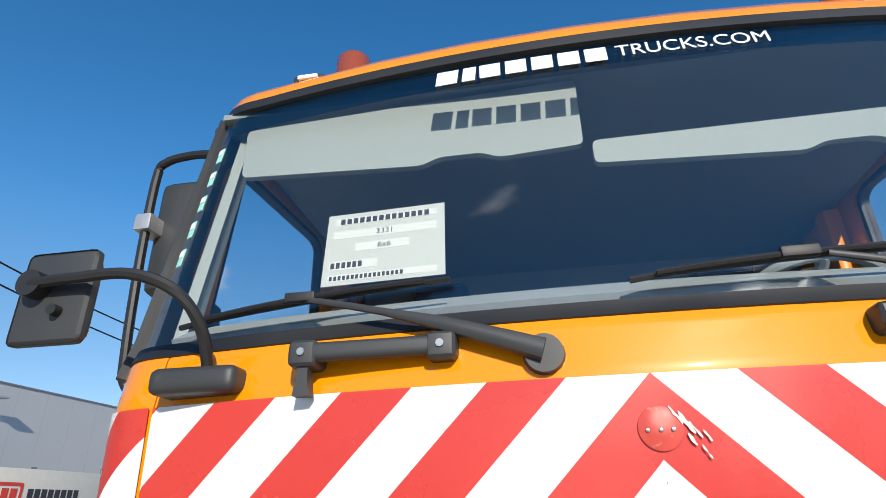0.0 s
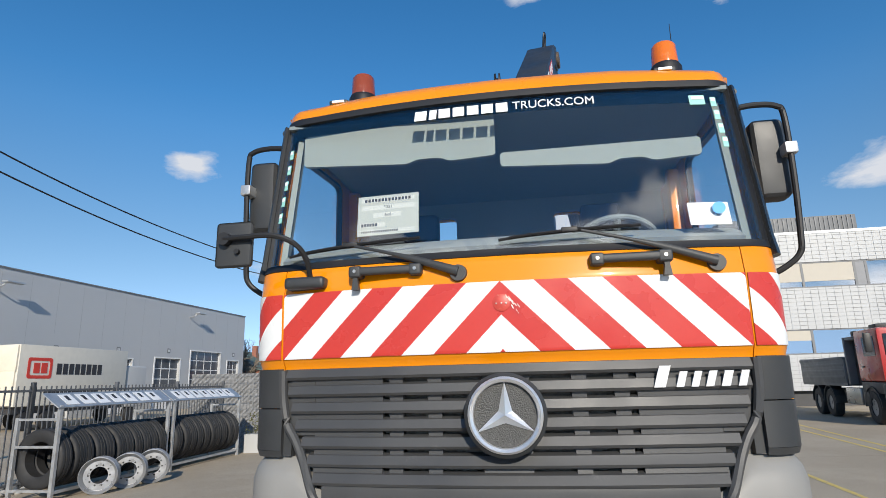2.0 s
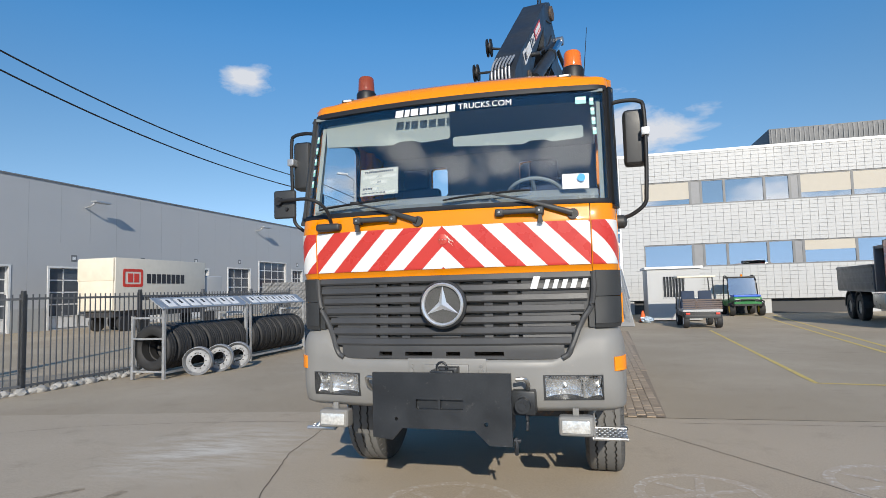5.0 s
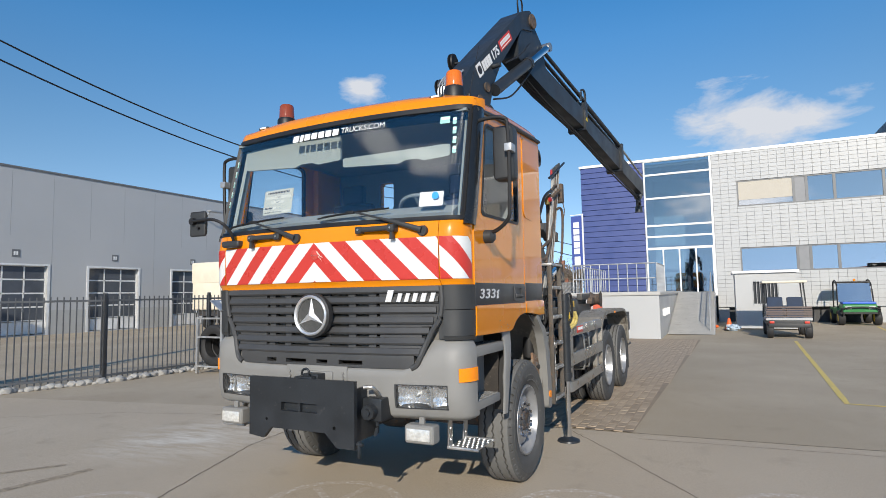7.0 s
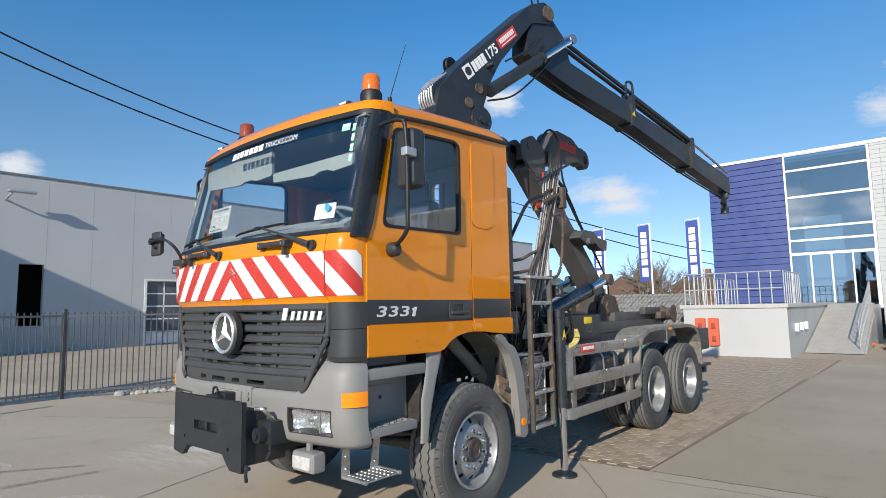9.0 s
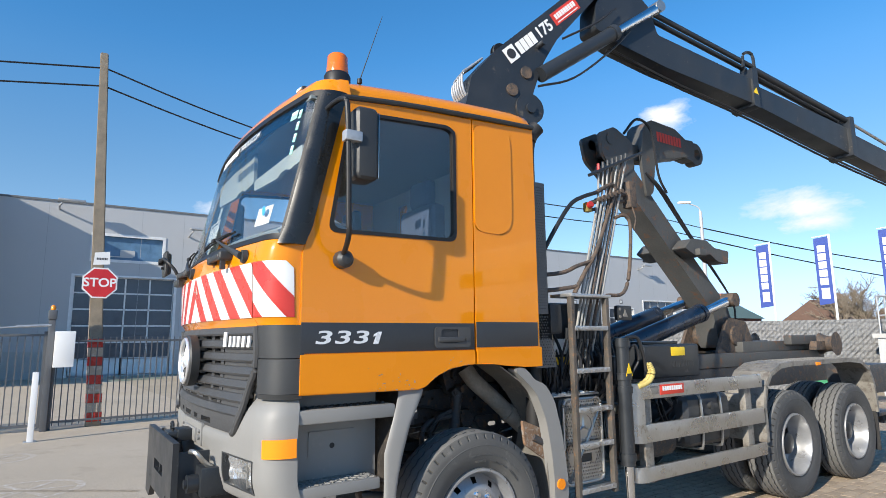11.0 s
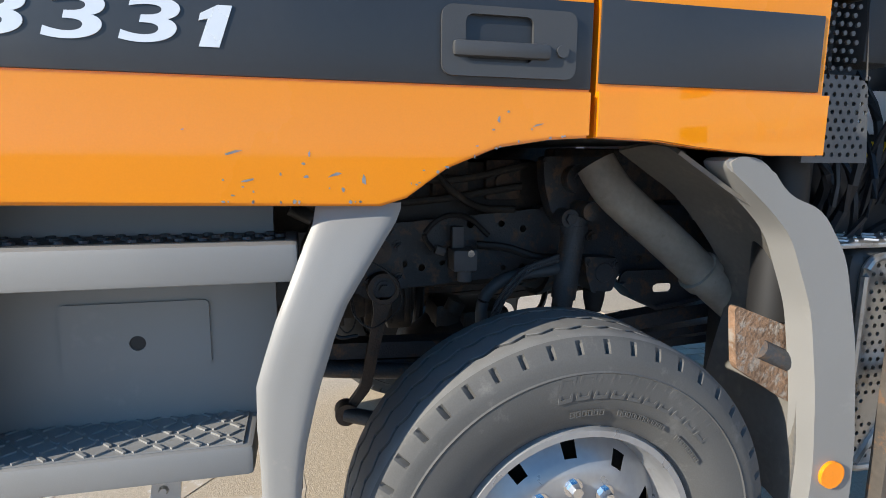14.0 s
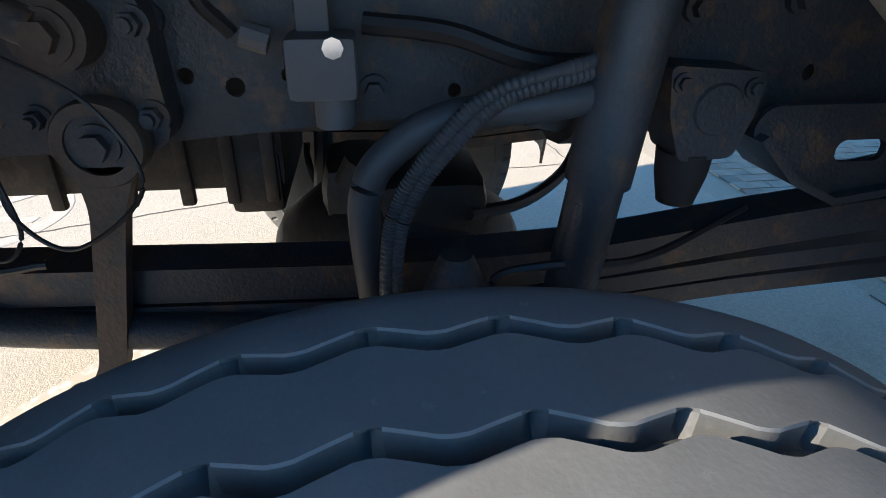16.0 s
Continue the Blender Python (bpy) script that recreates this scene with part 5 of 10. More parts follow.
# ---- wheels ----
def tyre_mesh(name, R=0.532, w=0.31, rim=0.292, grooves=(-0.088, -0.03, 0.03, 0.088)):
    N = 564
    bm = B()
    h = w / 2
    # across the tread: (place, depth, zigzag), grooves between ribs
    g = 0.0135
    tread = []
    for c in grooves:
        tread += [(c - g * 0.6, 0.0, 1), (c - g * 0.52, 0.0015, 4), (c - g * 0.4, 0.016, 1), (c + g * 0.4, 0.016, 1), (c + g * 0.52, 0.0015, 5), (c + g * 0.6, 0.0, 1)]
    sec = [(-h + 0.045, -(R - rim), 0), (-h + 0.012, -(R - rim) * 0.8, 0), (-h, -(R - rim) * 0.5, 0), (-h + 0.0015, -(R - rim) * 0.36, 0), (-h - 0.001, -(R - rim) * 0.345, 0), (-h + 0.002, -(R - rim) * 0.33, 0), (-h + 0.004, -0.062, 0), (-h + 0.007, -0.046, 0), (-h + 0.01, -0.041, 0), (-h + 0.0125, -0.036, 2), (-h + 0.018, -0.026, 2), (-h + 0.024, -0.017, 3), (-h + 0.0275, -0.0125, 0), (-h + 0.034, -0.007, 0), (-h + 0.043, -0.003, 0), (-h + 0.055, 0.0, 0)]
    full = sec + [(x, -d, k) for x, d, k in tread] + [(-x, d, k) for x, d, k in sec[::-1]]
    rings = []
    for i in range(N):
        a = 2 * math.pi * i / N
        q = i % 12
        tri = max(-1.0, min(1.0, 1.35 * (abs(q - 6) / 3.0 - 1.0)))
        line = []
        for x, d, k in full:
            r = R + d
            if k in (1, 4, 5):
                x = x + 0.0048 * tri
            if (k == 5 and q == 0) or (k == 4 and q == 6):
                x += 0.0075 if k == 5 else -0.0075
                r -= 0.006
            if k in (2, 3) and q in (0, 1):
                deep = 1.15 if q == 0 else 0.5
                r -= (0.012 if k == 2 else 0.006) * deep
                x -= math.copysign(0.006 * deep, x)
            line.append(bm.verts.new((x, r * math.cos(a), r * math.sin(a))))
        rings.append(line)
    for i in range(N):
        p, q = rings[i], rings[(i + 1) % N]
        for k in range(len(full) - 1):
            f = bm.faces.new((p[k], p[k + 1], q[k + 1], q[k]))
            # dust lightens the ribs; groove faces stay darker, shade put into their colour
            rib = len(sec) - 6 < k < len(full) - len(sec) + 5
            f.material_index = 1 if rib and full[k][1] > -0.008 and full[k + 1][1] > -0.008 else 0
    return bm


TREAD = mat("dusty_tread_rubber", (0.135, 0.134, 0.13), 0.85, vary=0.12, scale=25, bump=0.05, bscale=300, dirt=(0.21, 0.205, 0.195), dirt_at=0.68)


def rim_front(parent):
    bm = B()
    seg = 80
    prof = [(0.305, -0.12), (0.305, 0.125), (0.3, 0.138), (0.285, 0.138), (0.278, 0.12), (0.272, 0.07), (0.262, 0.045), (0.24, 0.06), (0.205, 0.085), (0.18, 0.1), (0.165, 0.102), (0.1, 0.1), (0.09, 0.095)]
    rings = []
    for r, hh in prof:
        rings.append([bm.verts.new((hh, r * math.cos(2 * math.pi * i / seg), r * math.sin(2 * math.pi * i / seg))) for i in range(seg)])
    for k in range(len(rings) - 1):
        for i in range(seg):
            if k in (7,) and i % 8 in (3, 4):
                continue
            bm.faces.new((rings[k][i], rings[k][(i + 1) % seg], rings[k + 1][(i + 1) % seg], rings[k + 1][i]))
    part("rim", bm, STEEL, parent, "silver steel rim with hand holes", smooth=40)
    bm = B()
    lathe(bm, ((0.27, -0.1), (0.26, 0.02), (0.0, 0.025)), "x", (0, 0, 0), 24)
    part("brake_drum", bm, SEAL, parent)
    bm = B()
    lathe(bm, ((0.098, 0.08), (0.096, 0.115), (0.088, 0.124), (0.06, 0.128), (0.055, 0.12), (0.0, 0.118)), "x", (0, 0, 0), 32)
    for k in range(16):
        a = 2 * math.pi * k / 16
        cyl(bm, (0.118, 0.078 * math.cos(a), 0.078 * math.sin(a)), (0.132, 0.078 * math.cos(a), 0.078 * math.sin(a)), 0.007, seg=6)
    part("hub", bm, CHASSIS, parent, "dark grey hub")
    nb = B()
    cyl(nb, (0.098, 0, 0), (0.13, 0, 0), 0.018, 0.014, 6)
    cyl(nb, (0.096, 0, 0), (0.104, 0, 0), 0.024, 0.024, 12)
    nut = None
    for k in range(10):
        a = 2 * math.pi * (k + 0.5) / 10
        if nut is None:
            nut = part("wheel_nut", nb, CHROME, parent)
            o = nut
        else:
            o = new("wheel_nut", nut.data)
            o.parent = parent
        o.location = (0, 0.142 * math.cos(a), 0.142 * math.sin(a))


def rim_rear(parent):
    bm = B()
    prof = [(0.305, -0.12), (0.306, 0.125), (0.303, 0.14), (0.288, 0.14), (0.282, 0.12), (0.272, 0.07), (0.262, -0.02), (0.25, -0.06), (0.2, -0.075), (0.165, -0.08), (0.1, -0.08)]
    seg = 80
    rings = [[bm.verts.new((hh, r * math.cos(2 * math.pi * i / seg), r * math.sin(2 * math.pi * i / seg))) for i in range(seg)] for r, hh in prof]
    for k in range(len(rings) - 1):
        for i in range(seg):
            if k == 7 and i % 10 in (3, 4, 5, 6):
                continue
            bm.faces.new((rings[k][i], rings[k][(i + 1) % seg], rings[k + 1][(i + 1) % seg], rings[k + 1][i]))
    part("rim", bm, STEEL, parent, "deep-dish silver rim with hand holes", smooth=40)
    bm = B()
    lathe(bm, ((0.26, -0.14), (0.25, -0.1), (0.0, -0.1)), "x", (0, 0, 0), 24)
    part("brake_drum", bm, SEAL, parent)
    bm = B()
    lathe(bm, ((0.115, -0.08), (0.11, 0.02), (0.1, 0.05), (0.07, 0.062), (0.0, 0.064)), "x", (0, 0, 0), 28)
    part("hub", bm, BLACKM, parent)
    nb = B()
    cyl(nb, (-0.08, 0, 0), (-0.04, 0, 0), 0.017, 0.014, 6)
    nut = None
    for k in range(10):
        a = 2 * math.pi * (k + 0.5) / 10
        if nut is None:
            nut = part("wheel_nut", nb, CHASSIS, parent)
            o = nut
        else:
            o = new("wheel_nut", nut.data)
            o.parent = parent
        o.location = (0, 0.145 * math.cos(a), 0.145 * math.sin(a))


def letter_arc(parent, x, r, a0, n, w, h, out=0.002, slant=0.0):
    bm = B()
    for i in range(n):
        a = a0 - i * w / r
        for (u0, u1, v0, v1) in ((0, 0.78, 0.0, 0.14), (0, 0.78, 0.86, 1.0), (0, 0.14, 0.1, 0.9), (0.64, 0.78, 0.1, 0.9)):
            vs = []
            for u, v in ((u0, v0), (u1, v0), (u1, v1), (u0, v1)):
                ang = a - (u * w + slant * v * h) / r
                rr = r + v * h
                vs.append((x, rr * math.cos(ang), rr * math.sin(ang)))
            f0 = [bm.verts.new(p) for p in vs]
            f1 = [bm.verts.new((p[0] + out, p[1], p[2])) for p in vs]
            bm.faces.new(f0[::-1]), bm.faces.new(f1)
            for k in range(4):
                bm.faces.new((f0[k], f0[(k + 1) % 4], f1[(k + 1) % 4], f1[k]))
    return part("sidewall_lettering", bm, RUBBERW, parent, "raised sidewall lettering as plain blocks")


GROOVES = (-0.0705, 0.0, 0.0795)
front_wheel = thing("wheel", "", "", (1.0605, 1.494, 0.52))
front_wheel.parent = truck
part("tyre", tyre_mesh("tyre", 0.525, 0.316, 0.292, GROOVES), [RUBBERW, TREAD], front_wheel, "worn dusty truck tyre with zigzag ribs", smooth=26)
rim_front(front_wheel)
letter_arc(front_wheel, 0.1555, 0.385, radians(101), 10, 0.042, 0.058, slant=0.25)
letter_arc(front_wheel, 0.1535, 0.345, radians(97), 6, 0.014, 0.013)
letter_arc(front_wheel, 0.1535, 0.345, radians(78), 11, 0.012, 0.013)
letter_arc(front_wheel, 0.1535, 0.345, radians(50), 8, 0.012, 0.013)
w2 = copy_thing(front_wheel, pose(-1.0605, 1.494, 0.52, 0, 0, 180))
rear_wheel = thing("wheel", "", "", (1.065, 5.55, 0.532))
rear_wheel.parent = truck
part("tyre", tyre_mesh("tyre", 0.532, 0.3), [RUBBER, TREAD], rear_wheel, "dusty black drive tyre", smooth=28)
rim_rear(rear_wheel)
for x, y, turn in ((1.065, 6.95, 0), (-1.065, 5.55, 180), (-1.065, 6.95, 180)):
    copy_thing(rear_wheel, pose(x, y, 0.532, 40, 0, turn))
inner = thing("wheel", "", "", (0.72, 5.55, 0.532))
inner.parent = truck
o = new("tyre", [c for c in rear_wheel.children if c.name.startswith("tyre")][0].data)
o.parent = inner
for x, y in ((0.72, 6.95), (-0.72, 5.55), (-0.72, 6.95)):
    copy_thing(inner, pose(x, y, 0.532, 15, 0, 0))

# ---- chassis ----
for sg in (-1, 1):
    fr = thing("frame_rail", "", "")
    fr.parent = truck
    bm = B()
    holes = [circ(y, z, r, 10) for y, z, r in ((1.0, 1.16, 0.011), (1.12, 1.18, 0.011), (1.22, 1.07, 0.011), (1.28, 1.055, 0.013), (1.45, 1.2, 0.014), (1.53, 1.12, 0.012), (1.56, 1.2, 0.012), (1.57, 1.045, 0.01), (1.64, 1.045, 0.013), (1.64, 1.18, 0.013), (1.8, 1.1, 0.012), (2.1, 1.06, 0.013), (2.3, 1.12, 0.013), (1.35, 1.07, 0.01))]
    plate(bm, [(0.45, 0.915), (0.76, 0.938), (0.873, 0.964), (1.134, 0.98), (1.44, 1.005), (1.65, 1.012), (8.25, 1.012), (8.25, 1.25), (1.7, 1.25), (0.85, 1.18), (0.45, 1.16)], holes, "x", min(sg * 0.422, sg * 0.43), max(sg * 0.422, sg * 0.43))
    part("web", bm, CHASSIS, fr)
    bm = B()
    box(bm, (min(sg * 0.35, sg * 0.43), 1.7, 1.247), (max(sg * 0.35, sg * 0.43), 8.25, 1.256))
    box(bm, (min(sg * 0.35, sg * 0.43), 1.6, 1.004), (max(sg * 0.35, sg * 0.43), 8.25, 1.012))
    pieces("flange", bm, CHASSIS, fr)
    bm = B()
    for y, z in ((1.08, 1.13), (1.15, 1.19), (1.19, 1.14), (1.19, 1.03), (1.1, 1.02), (1.06, 1.02), (1.46, 1.05), (1.93, 1.05), (1.99, 1.05), (1.9, 1.15), (2.05, 1.16), (0.95, 1.05), (0.98, 1.03)):
        cyl(bm, (sg * 0.43, y, z), (sg * 0.443, y, z), 0.02, 0.02, 12)
        cyl(bm, (sg * 0.443, y, z), (sg * 0.458, y, z), 0.013, 0.012, 6)
    pieces("bolt", bm, CHASSIS, fr)
    # leaf spring, shock absorber
    sp = thing("leaf_spring", "", "")
    sp.parent = truck
    SPR = ((0.45, 0.842), (0.86, 0.832), (1.42, 0.812), (1.62, 0.812), (1.81, 0.822), (2.02, 0.853), (2.33, 0.888), (2.6, 0.92))
    for a, b, drop, open_, th in ((0.45, 2.6, 0.0, 0.0, 0.054), (0.55, 2.5, 0.06, 0.022, 0.03), (1.3, 2.45, 0.094, 0.03, 0.03)):
        bm = B()
        us = span(a, b, 24)
        top = [lerp(SPR, y) - drop - open_ * max(0.0, (y - 1.85) / 0.5) for y in us]
        prism(bm, list(zip(us, top)) + [(y, z - th) for y, z in list(zip(us, top))[::-1]], "x", min(sg * 0.41, sg * 0.49), max(sg * 0.41, sg * 0.49))
        part("leaf", bm, CHASSIS, sp)
    bm = B()
    cyl(bm, (sg * 0.6, 1.72, 0.97), (sg * 0.6, 1.752, 1.24), 0.04, seg=24)
    cyl(bm, (sg * 0.6, 1.69, 0.72), (sg * 0.6, 1.721, 0.98), 0.034, seg=24)
    lathe(bm, ((0.044, -0.012), (0.046, 0.0), (0.044, 0.012)), "z", (sg * 0.6, 1.748, 1.2), 20)
    cyl(bm, (sg * 0.55, 1.778, 1.26), (sg * 0.66, 1.778, 1.26), 0.03, seg=14)
    cyl(bm, (sg * 0.43, 1.778, 1.26), (sg * 0.56, 1.778, 1.26), 0.022, seg=10)
    part("shock_absorber", bm, CHASSIS, truck)
    bm = B()
    prism(bm, rpoly([(1.838, 1.088), (1.976, 1.078), (1.972, 1.03), (1.95, 0.962), (1.872, 0.958), (1.848, 1.02)], 0.012), "x", min(sg * 0.43, sg * 0.512), max(sg * 0.43, sg * 0.512))
    lathe(bm, ((0.036, 0.0), (0.033, 0.004), (0.0, 0.004)), "x", (sg * 0.512, 1.915, 1.03), 24) if sg > 0 else None
    for yy, zz in ((1.857, 1.066), (1.958, 1.058)):
        cyl(bm, (sg * 0.51, yy, zz), (sg * 0.517, yy, zz), 0.014, seg=12)
        cyl(bm, (sg * 0.517, yy, zz), (sg * 0.524, yy, zz), 0.009, seg=6)
    bs_ = part("bump_stop", bm, CHASSIS, truck)
    bm = B()
    lathe(bm, ((0.04, 0.965), (0.037, 0.93), (0.027, 0.885), (0.0, 0.883)), "z", (sg * 0.475, 1.9, 0), 20)
    part("rubber_buffer", bm, RUBBERD, bs_)
    bm = B()
    outline = rpoly([(1.978, 0.995), (2.05, 0.922), (2.127, 0.886), (2.24, 0.903), (2.33, 0.92), (2.42, 1.0), (2.38, 1.03), (2.0, 1.03)], 0.02)
    plate(bm, outline, [rrect(2.12, 0.945, 2.2, 0.978, 0.015), rrect(2.26, 0.95, 2.31, 0.985, 0.012)], "x", min(sg * 0.49, sg * 0.5), max(sg * 0.49, sg * 0.5))
    prism(bm, [(1.985, 0.985), (2.05, 0.92), (2.127, 0.884), (2.24, 0.9), (2.34, 0.918), (2.34, 0.93), (2.24, 0.912), (2.128, 0.896), (2.058, 0.93), (1.994, 0.993)], "x", min(sg * 0.4, sg * 0.52), max(sg * 0.4, sg * 0.52))
    for yy in (2.26, 2.33):
        cyl(bm, (sg * 0.47, yy, 0.91 + (yy - 2.26) * 0.2), (sg * 0.47, yy, 0.94 + (yy - 2.26) * 0.2), 0.014, seg=6)
    part("spring_hanger", bm, CHASSIS, truck)

sg = 1
bm = B()
box(bm, (-0.9, 1.4, 0.44), (0.9, 1.56, 0.6), 0.04)
lathe(bm, ((0.02, -0.2), (0.16, -0.17), (0.2, -0.08), (0.2, 0.08), (0.16, 0.17), (0.02, 0.2)), "x", (-0.15, 1.48, 0.55), 24)
part("front_axle", bm, CHASSIS, truck)
bm = B()
prism(bm, rpoly([(1.0, 1.16), (1.06, 1.22), (1.2, 1.18), (1.21, 1.0), (1.1, 0.96), (1.02, 1.02)], 0.03), "x", 0.43, 0.49)
part("steering_box", bm, CHASSIS, truck)
RUSTB = mat("brown_forged_steel", (0.085, 0.063, 0.05), 0.6, 0.2, vary=0.35, scale=9, bump=0.35, bscale=120, dirt=(0.06, 0.055, 0.052), dirt_at=0.55)
for yy, zz, ra in ((1.19, 1.14, 0.021), (1.192, 1.035, 0.02), (1.062, 1.035, 0.017), (1.093, 1.032, 0.016), (1.17, 1.19, 0.014)):
    bm = B()
    cyl(bm, (0.488, yy, zz), (0.496, yy, zz), ra, seg=18)
    cyl(bm, (0.496, yy, zz), (0.512, yy, zz), ra * 0.68, seg=6)
    cyl(bm, (0.512, yy, zz), (0.522, yy, zz), ra * 0.42, seg=10)
    part("bolt", bm, CHASSIS, truck)
bm = B()
cyl(bm, (0.49, 1.121, 1.134), (0.545, 1.121, 1.134), 0.04, seg=28)
cyl(bm, (0.545, 1.121, 1.134), (0.551, 1.121, 1.134), 0.029, seg=24)
cyl(bm, (0.551, 1.121, 1.134), (0.568, 1.121, 1.134), 0.018, seg=6)
part("stay_joint", bm, RUSTB, truck)
bm = B()
cyl(bm, (0.55, 0.86, 1.275), (0.545, 1.112, 1.14), 0.024, 0.021, 16)
part("cab_stay", bm, CHASSIS, truck)
bm = B()
lathe(bm, ((0.038, 0.5), (0.053, 0.505), (0.053, 0.53), (0.05, 0.535), (0.036, 0.535), (0.034, 0.5)), "x", (0, 1.137, 1.012), 32, True)
prism(bm, rpoly([(1.1, 0.985), (1.172, 0.985), (1.148, 0.93), (1.092, 0.68), (1.035, 0.61), (0.998, 0.61), (1.058, 0.69), (1.106, 0.93)], 0.02), "x", 0.505, 0.53)
cyl(bm, (0.49, 1.012, 0.605), (0.545, 1.012, 0.605), 0.036, seg=18)
da = part("drop_arm", bm, RUSTB, truck)
bm = B()
cyl(bm, (0.49, 1.137, 1.012), (0.53, 1.137, 1.012), 0.037, seg=28)
cyl(bm, (0.53, 1.137, 1.012), (0.536, 1.137, 1.012), 0.026, seg=20)
cyl(bm, (0.536, 1.137, 1.012), (0.552, 1.137, 1.012), 0.017, seg=6)
part("shaft_nut", bm, CHASSIS, da)
bm = B()
cyl(bm, (0.53, 1.01, 0.605), (0.72, 1.42, 0.56), 0.025, seg=12)
part("drag_link", bm, CHASSIS, truck)
bm = B()
tube(bm, [(0.5, 0.5, 0.79), (0.5, 0.705, 0.782), (0.5, 0.84, 0.776), (0.5, 0.95, 0.75), (0.5, 1.15, 0.728), (0.5, 1.5, 0.7), (0.5, 1.95, 0.66)], 0.027, 14, 5)
part("anti_roll_bar", bm, CHASSIS, truck)
# valve with bracket and pipes
bm = B()
box(bm, (0.46, 1.36, 1.06), (0.55, 1.44, 1.13), 0.008)
box(bm, (0.46, 1.37, 1.1), (0.49, 1.41, 1.2), 0.004)
cyl(bm, (0.5, 1.41, 1.06), (0.5, 1.41, 1.02), 0.025, seg=14)
cyl(bm, (0.5, 1.34, 1.12), (0.5, 1.31, 1.13), 0.016, seg=10)
part("levelling_valve", bm, mat("valve_grey", (0.1, 0.1, 0.105), 0.6), truck)
bm = B()
cyl(bm, (0.55, 1.415, 1.12), (0.558, 1.415, 1.12), 0.012, seg=8)
part("bright_bolt", bm, CHROME, truck)
bm = B()
for pts, r in (([(0.5, 1.3, 1.13), (0.52, 1.27, 1.18), (0.52, 1.33, 1.235), (0.5, 1.42, 1.23), (0.5, 1.49, 1.17)], 0.009), ([(0.5, 1.45, 1.14), (0.52, 1.55, 1.13), (0.54, 1.65, 1.1), (0.5, 1.78, 1.09)], 0.013), ([(0.48, 0.95, 1.13), (0.55, 0.93, 1.0), (0.56, 0.98, 0.88), (0.55, 1.05, 0.87)], 0.006)):
    tube(bm, pts, r, 8, 8)
pieces("air_pipe", bm, HOSE, truck)
HOSEG = mat("dusty_rubber_hose", (0.05, 0.054, 0.06), 0.55, vary=0.2, scale=12)
bm = B()
tube(bm, [(0.47, 1.79, 1.09), (0.56, 1.76, 1.083), (0.6, 1.687, 1.069), (0.6, 1.538, 1.051), (0.6, 1.468, 1.01), (0.6, 1.442, 0.965), (0.6, 1.44, 0.9), (0.58, 1.45, 0.76)], 0.0195, 14, 8)
part("brake_hose", bm, HOSEG, truck)
for off_, top_ in ((0.0, 1.112), (0.014, 1.1)):
    bm = B()
    tube(bm, [(0.5, 1.76 + off_, top_ + 0.008), (0.6, 1.7, top_), (0.63, 1.579 + off_, 1.083 - off_ * 0.4), (0.635, 1.518 + off_, 1.028 - off_ * 0.3), (0.635, 1.479 + off_, 0.97), (0.635, 1.464 + off_ * 0.8, 0.909), (0.62, 1.458 + off_, 0.78)], 0.0085, 10, 30, 0.09)
    part("corrugated_hose", bm, HOSEG, truck)
bm = B()
tube(bm, [(0.5, 2.0, 0.88), (0.6, 1.8, 0.86), (0.62, 1.66, 0.868), (0.61, 1.6, 0.85), (0.61, 1.6, 0.82)], 0.006, 6)
part("sensor_cable", bm, HOSE, truck)
for pts in ([(0.56, 0.968, 1.14), (0.56, 0.983, 1.08), (0.565, 0.967, 0.975), (0.57, 1.009, 0.89), (0.565, 1.043, 0.92), (0.56, 1.034, 1.024), (0.55, 1.067, 1.116)], [(0.55, 0.97, 1.165), (0.555, 1.074, 1.116), (0.56, 1.155, 1.061), (0.565, 1.188, 0.969), (0.57, 1.1, 0.899), (0.565, 1.042, 0.938), (0.55, 1.03, 1.0)]):
    bm = B()
    tube(bm, pts, 0.0028, 8, 10)
    part("sensor_cable", bm, HOSE, truck)
bm = B()
lathe(bm, ((0.03, -0.12), (0.055, -0.11), (0.06, 0.02), (0.045, 0.1), (0.03, 0.14), (0.02, 0.16)), "z", (0.6, 1.55, 0.72), 20)
cyl(bm, (0.72, 1.45, 0.66), (0.72, 1.45, 0.84), 0.05, 0.025, 16)
part("brake_chamber", bm, CHASSIS, truck)
# engine, gearbox, exhaust and tanks
ENGM = mat("oily_engine", (0.03, 0.026, 0.023), 0.55, vary=0.4, scale=7, bump=0.3, dirt=(0.07, 0.05, 0.035), dirt_at=0.6)
bm = B()
box(bm, (-0.36, 0.6, 0.96), (0.36, 1.75, 1.42), 0.05)
eng = part("engine", bm, ENGM, truck)
for i in range(5):
    bm = B()
    box(bm, (0.361, 0.75 + i * 0.19, 1.28), (0.4, 0.88 + i * 0.19, 1.42), 0.015)
    cyl(bm, (0.4, 0.81 + i * 0.19, 1.34), (0.415, 0.81 + i * 0.19, 1.34), 0.03, seg=12)
    part("cylinder_head", bm, RUST, eng)
bm = B()
box(bm, (-0.2, 0.66, 0.82), (0.2, 1.3, 0.97), 0.03)
box(bm, (-0.2, 1.19, 0.775), (0.205, 1.29, 0.9), 0.02)
sump = part("oil_sump", bm, ENGM, truck)
for yy in (0.78, 0.9, 1.02, 1.12, 1.2, 1.27):
    bm = B()
    box(bm, (0.19, yy - 0.012, 0.8), (0.212, yy + 0.012, 0.97), 0.006)
    part("rib", bm, ENGM, sump)
bm = B()
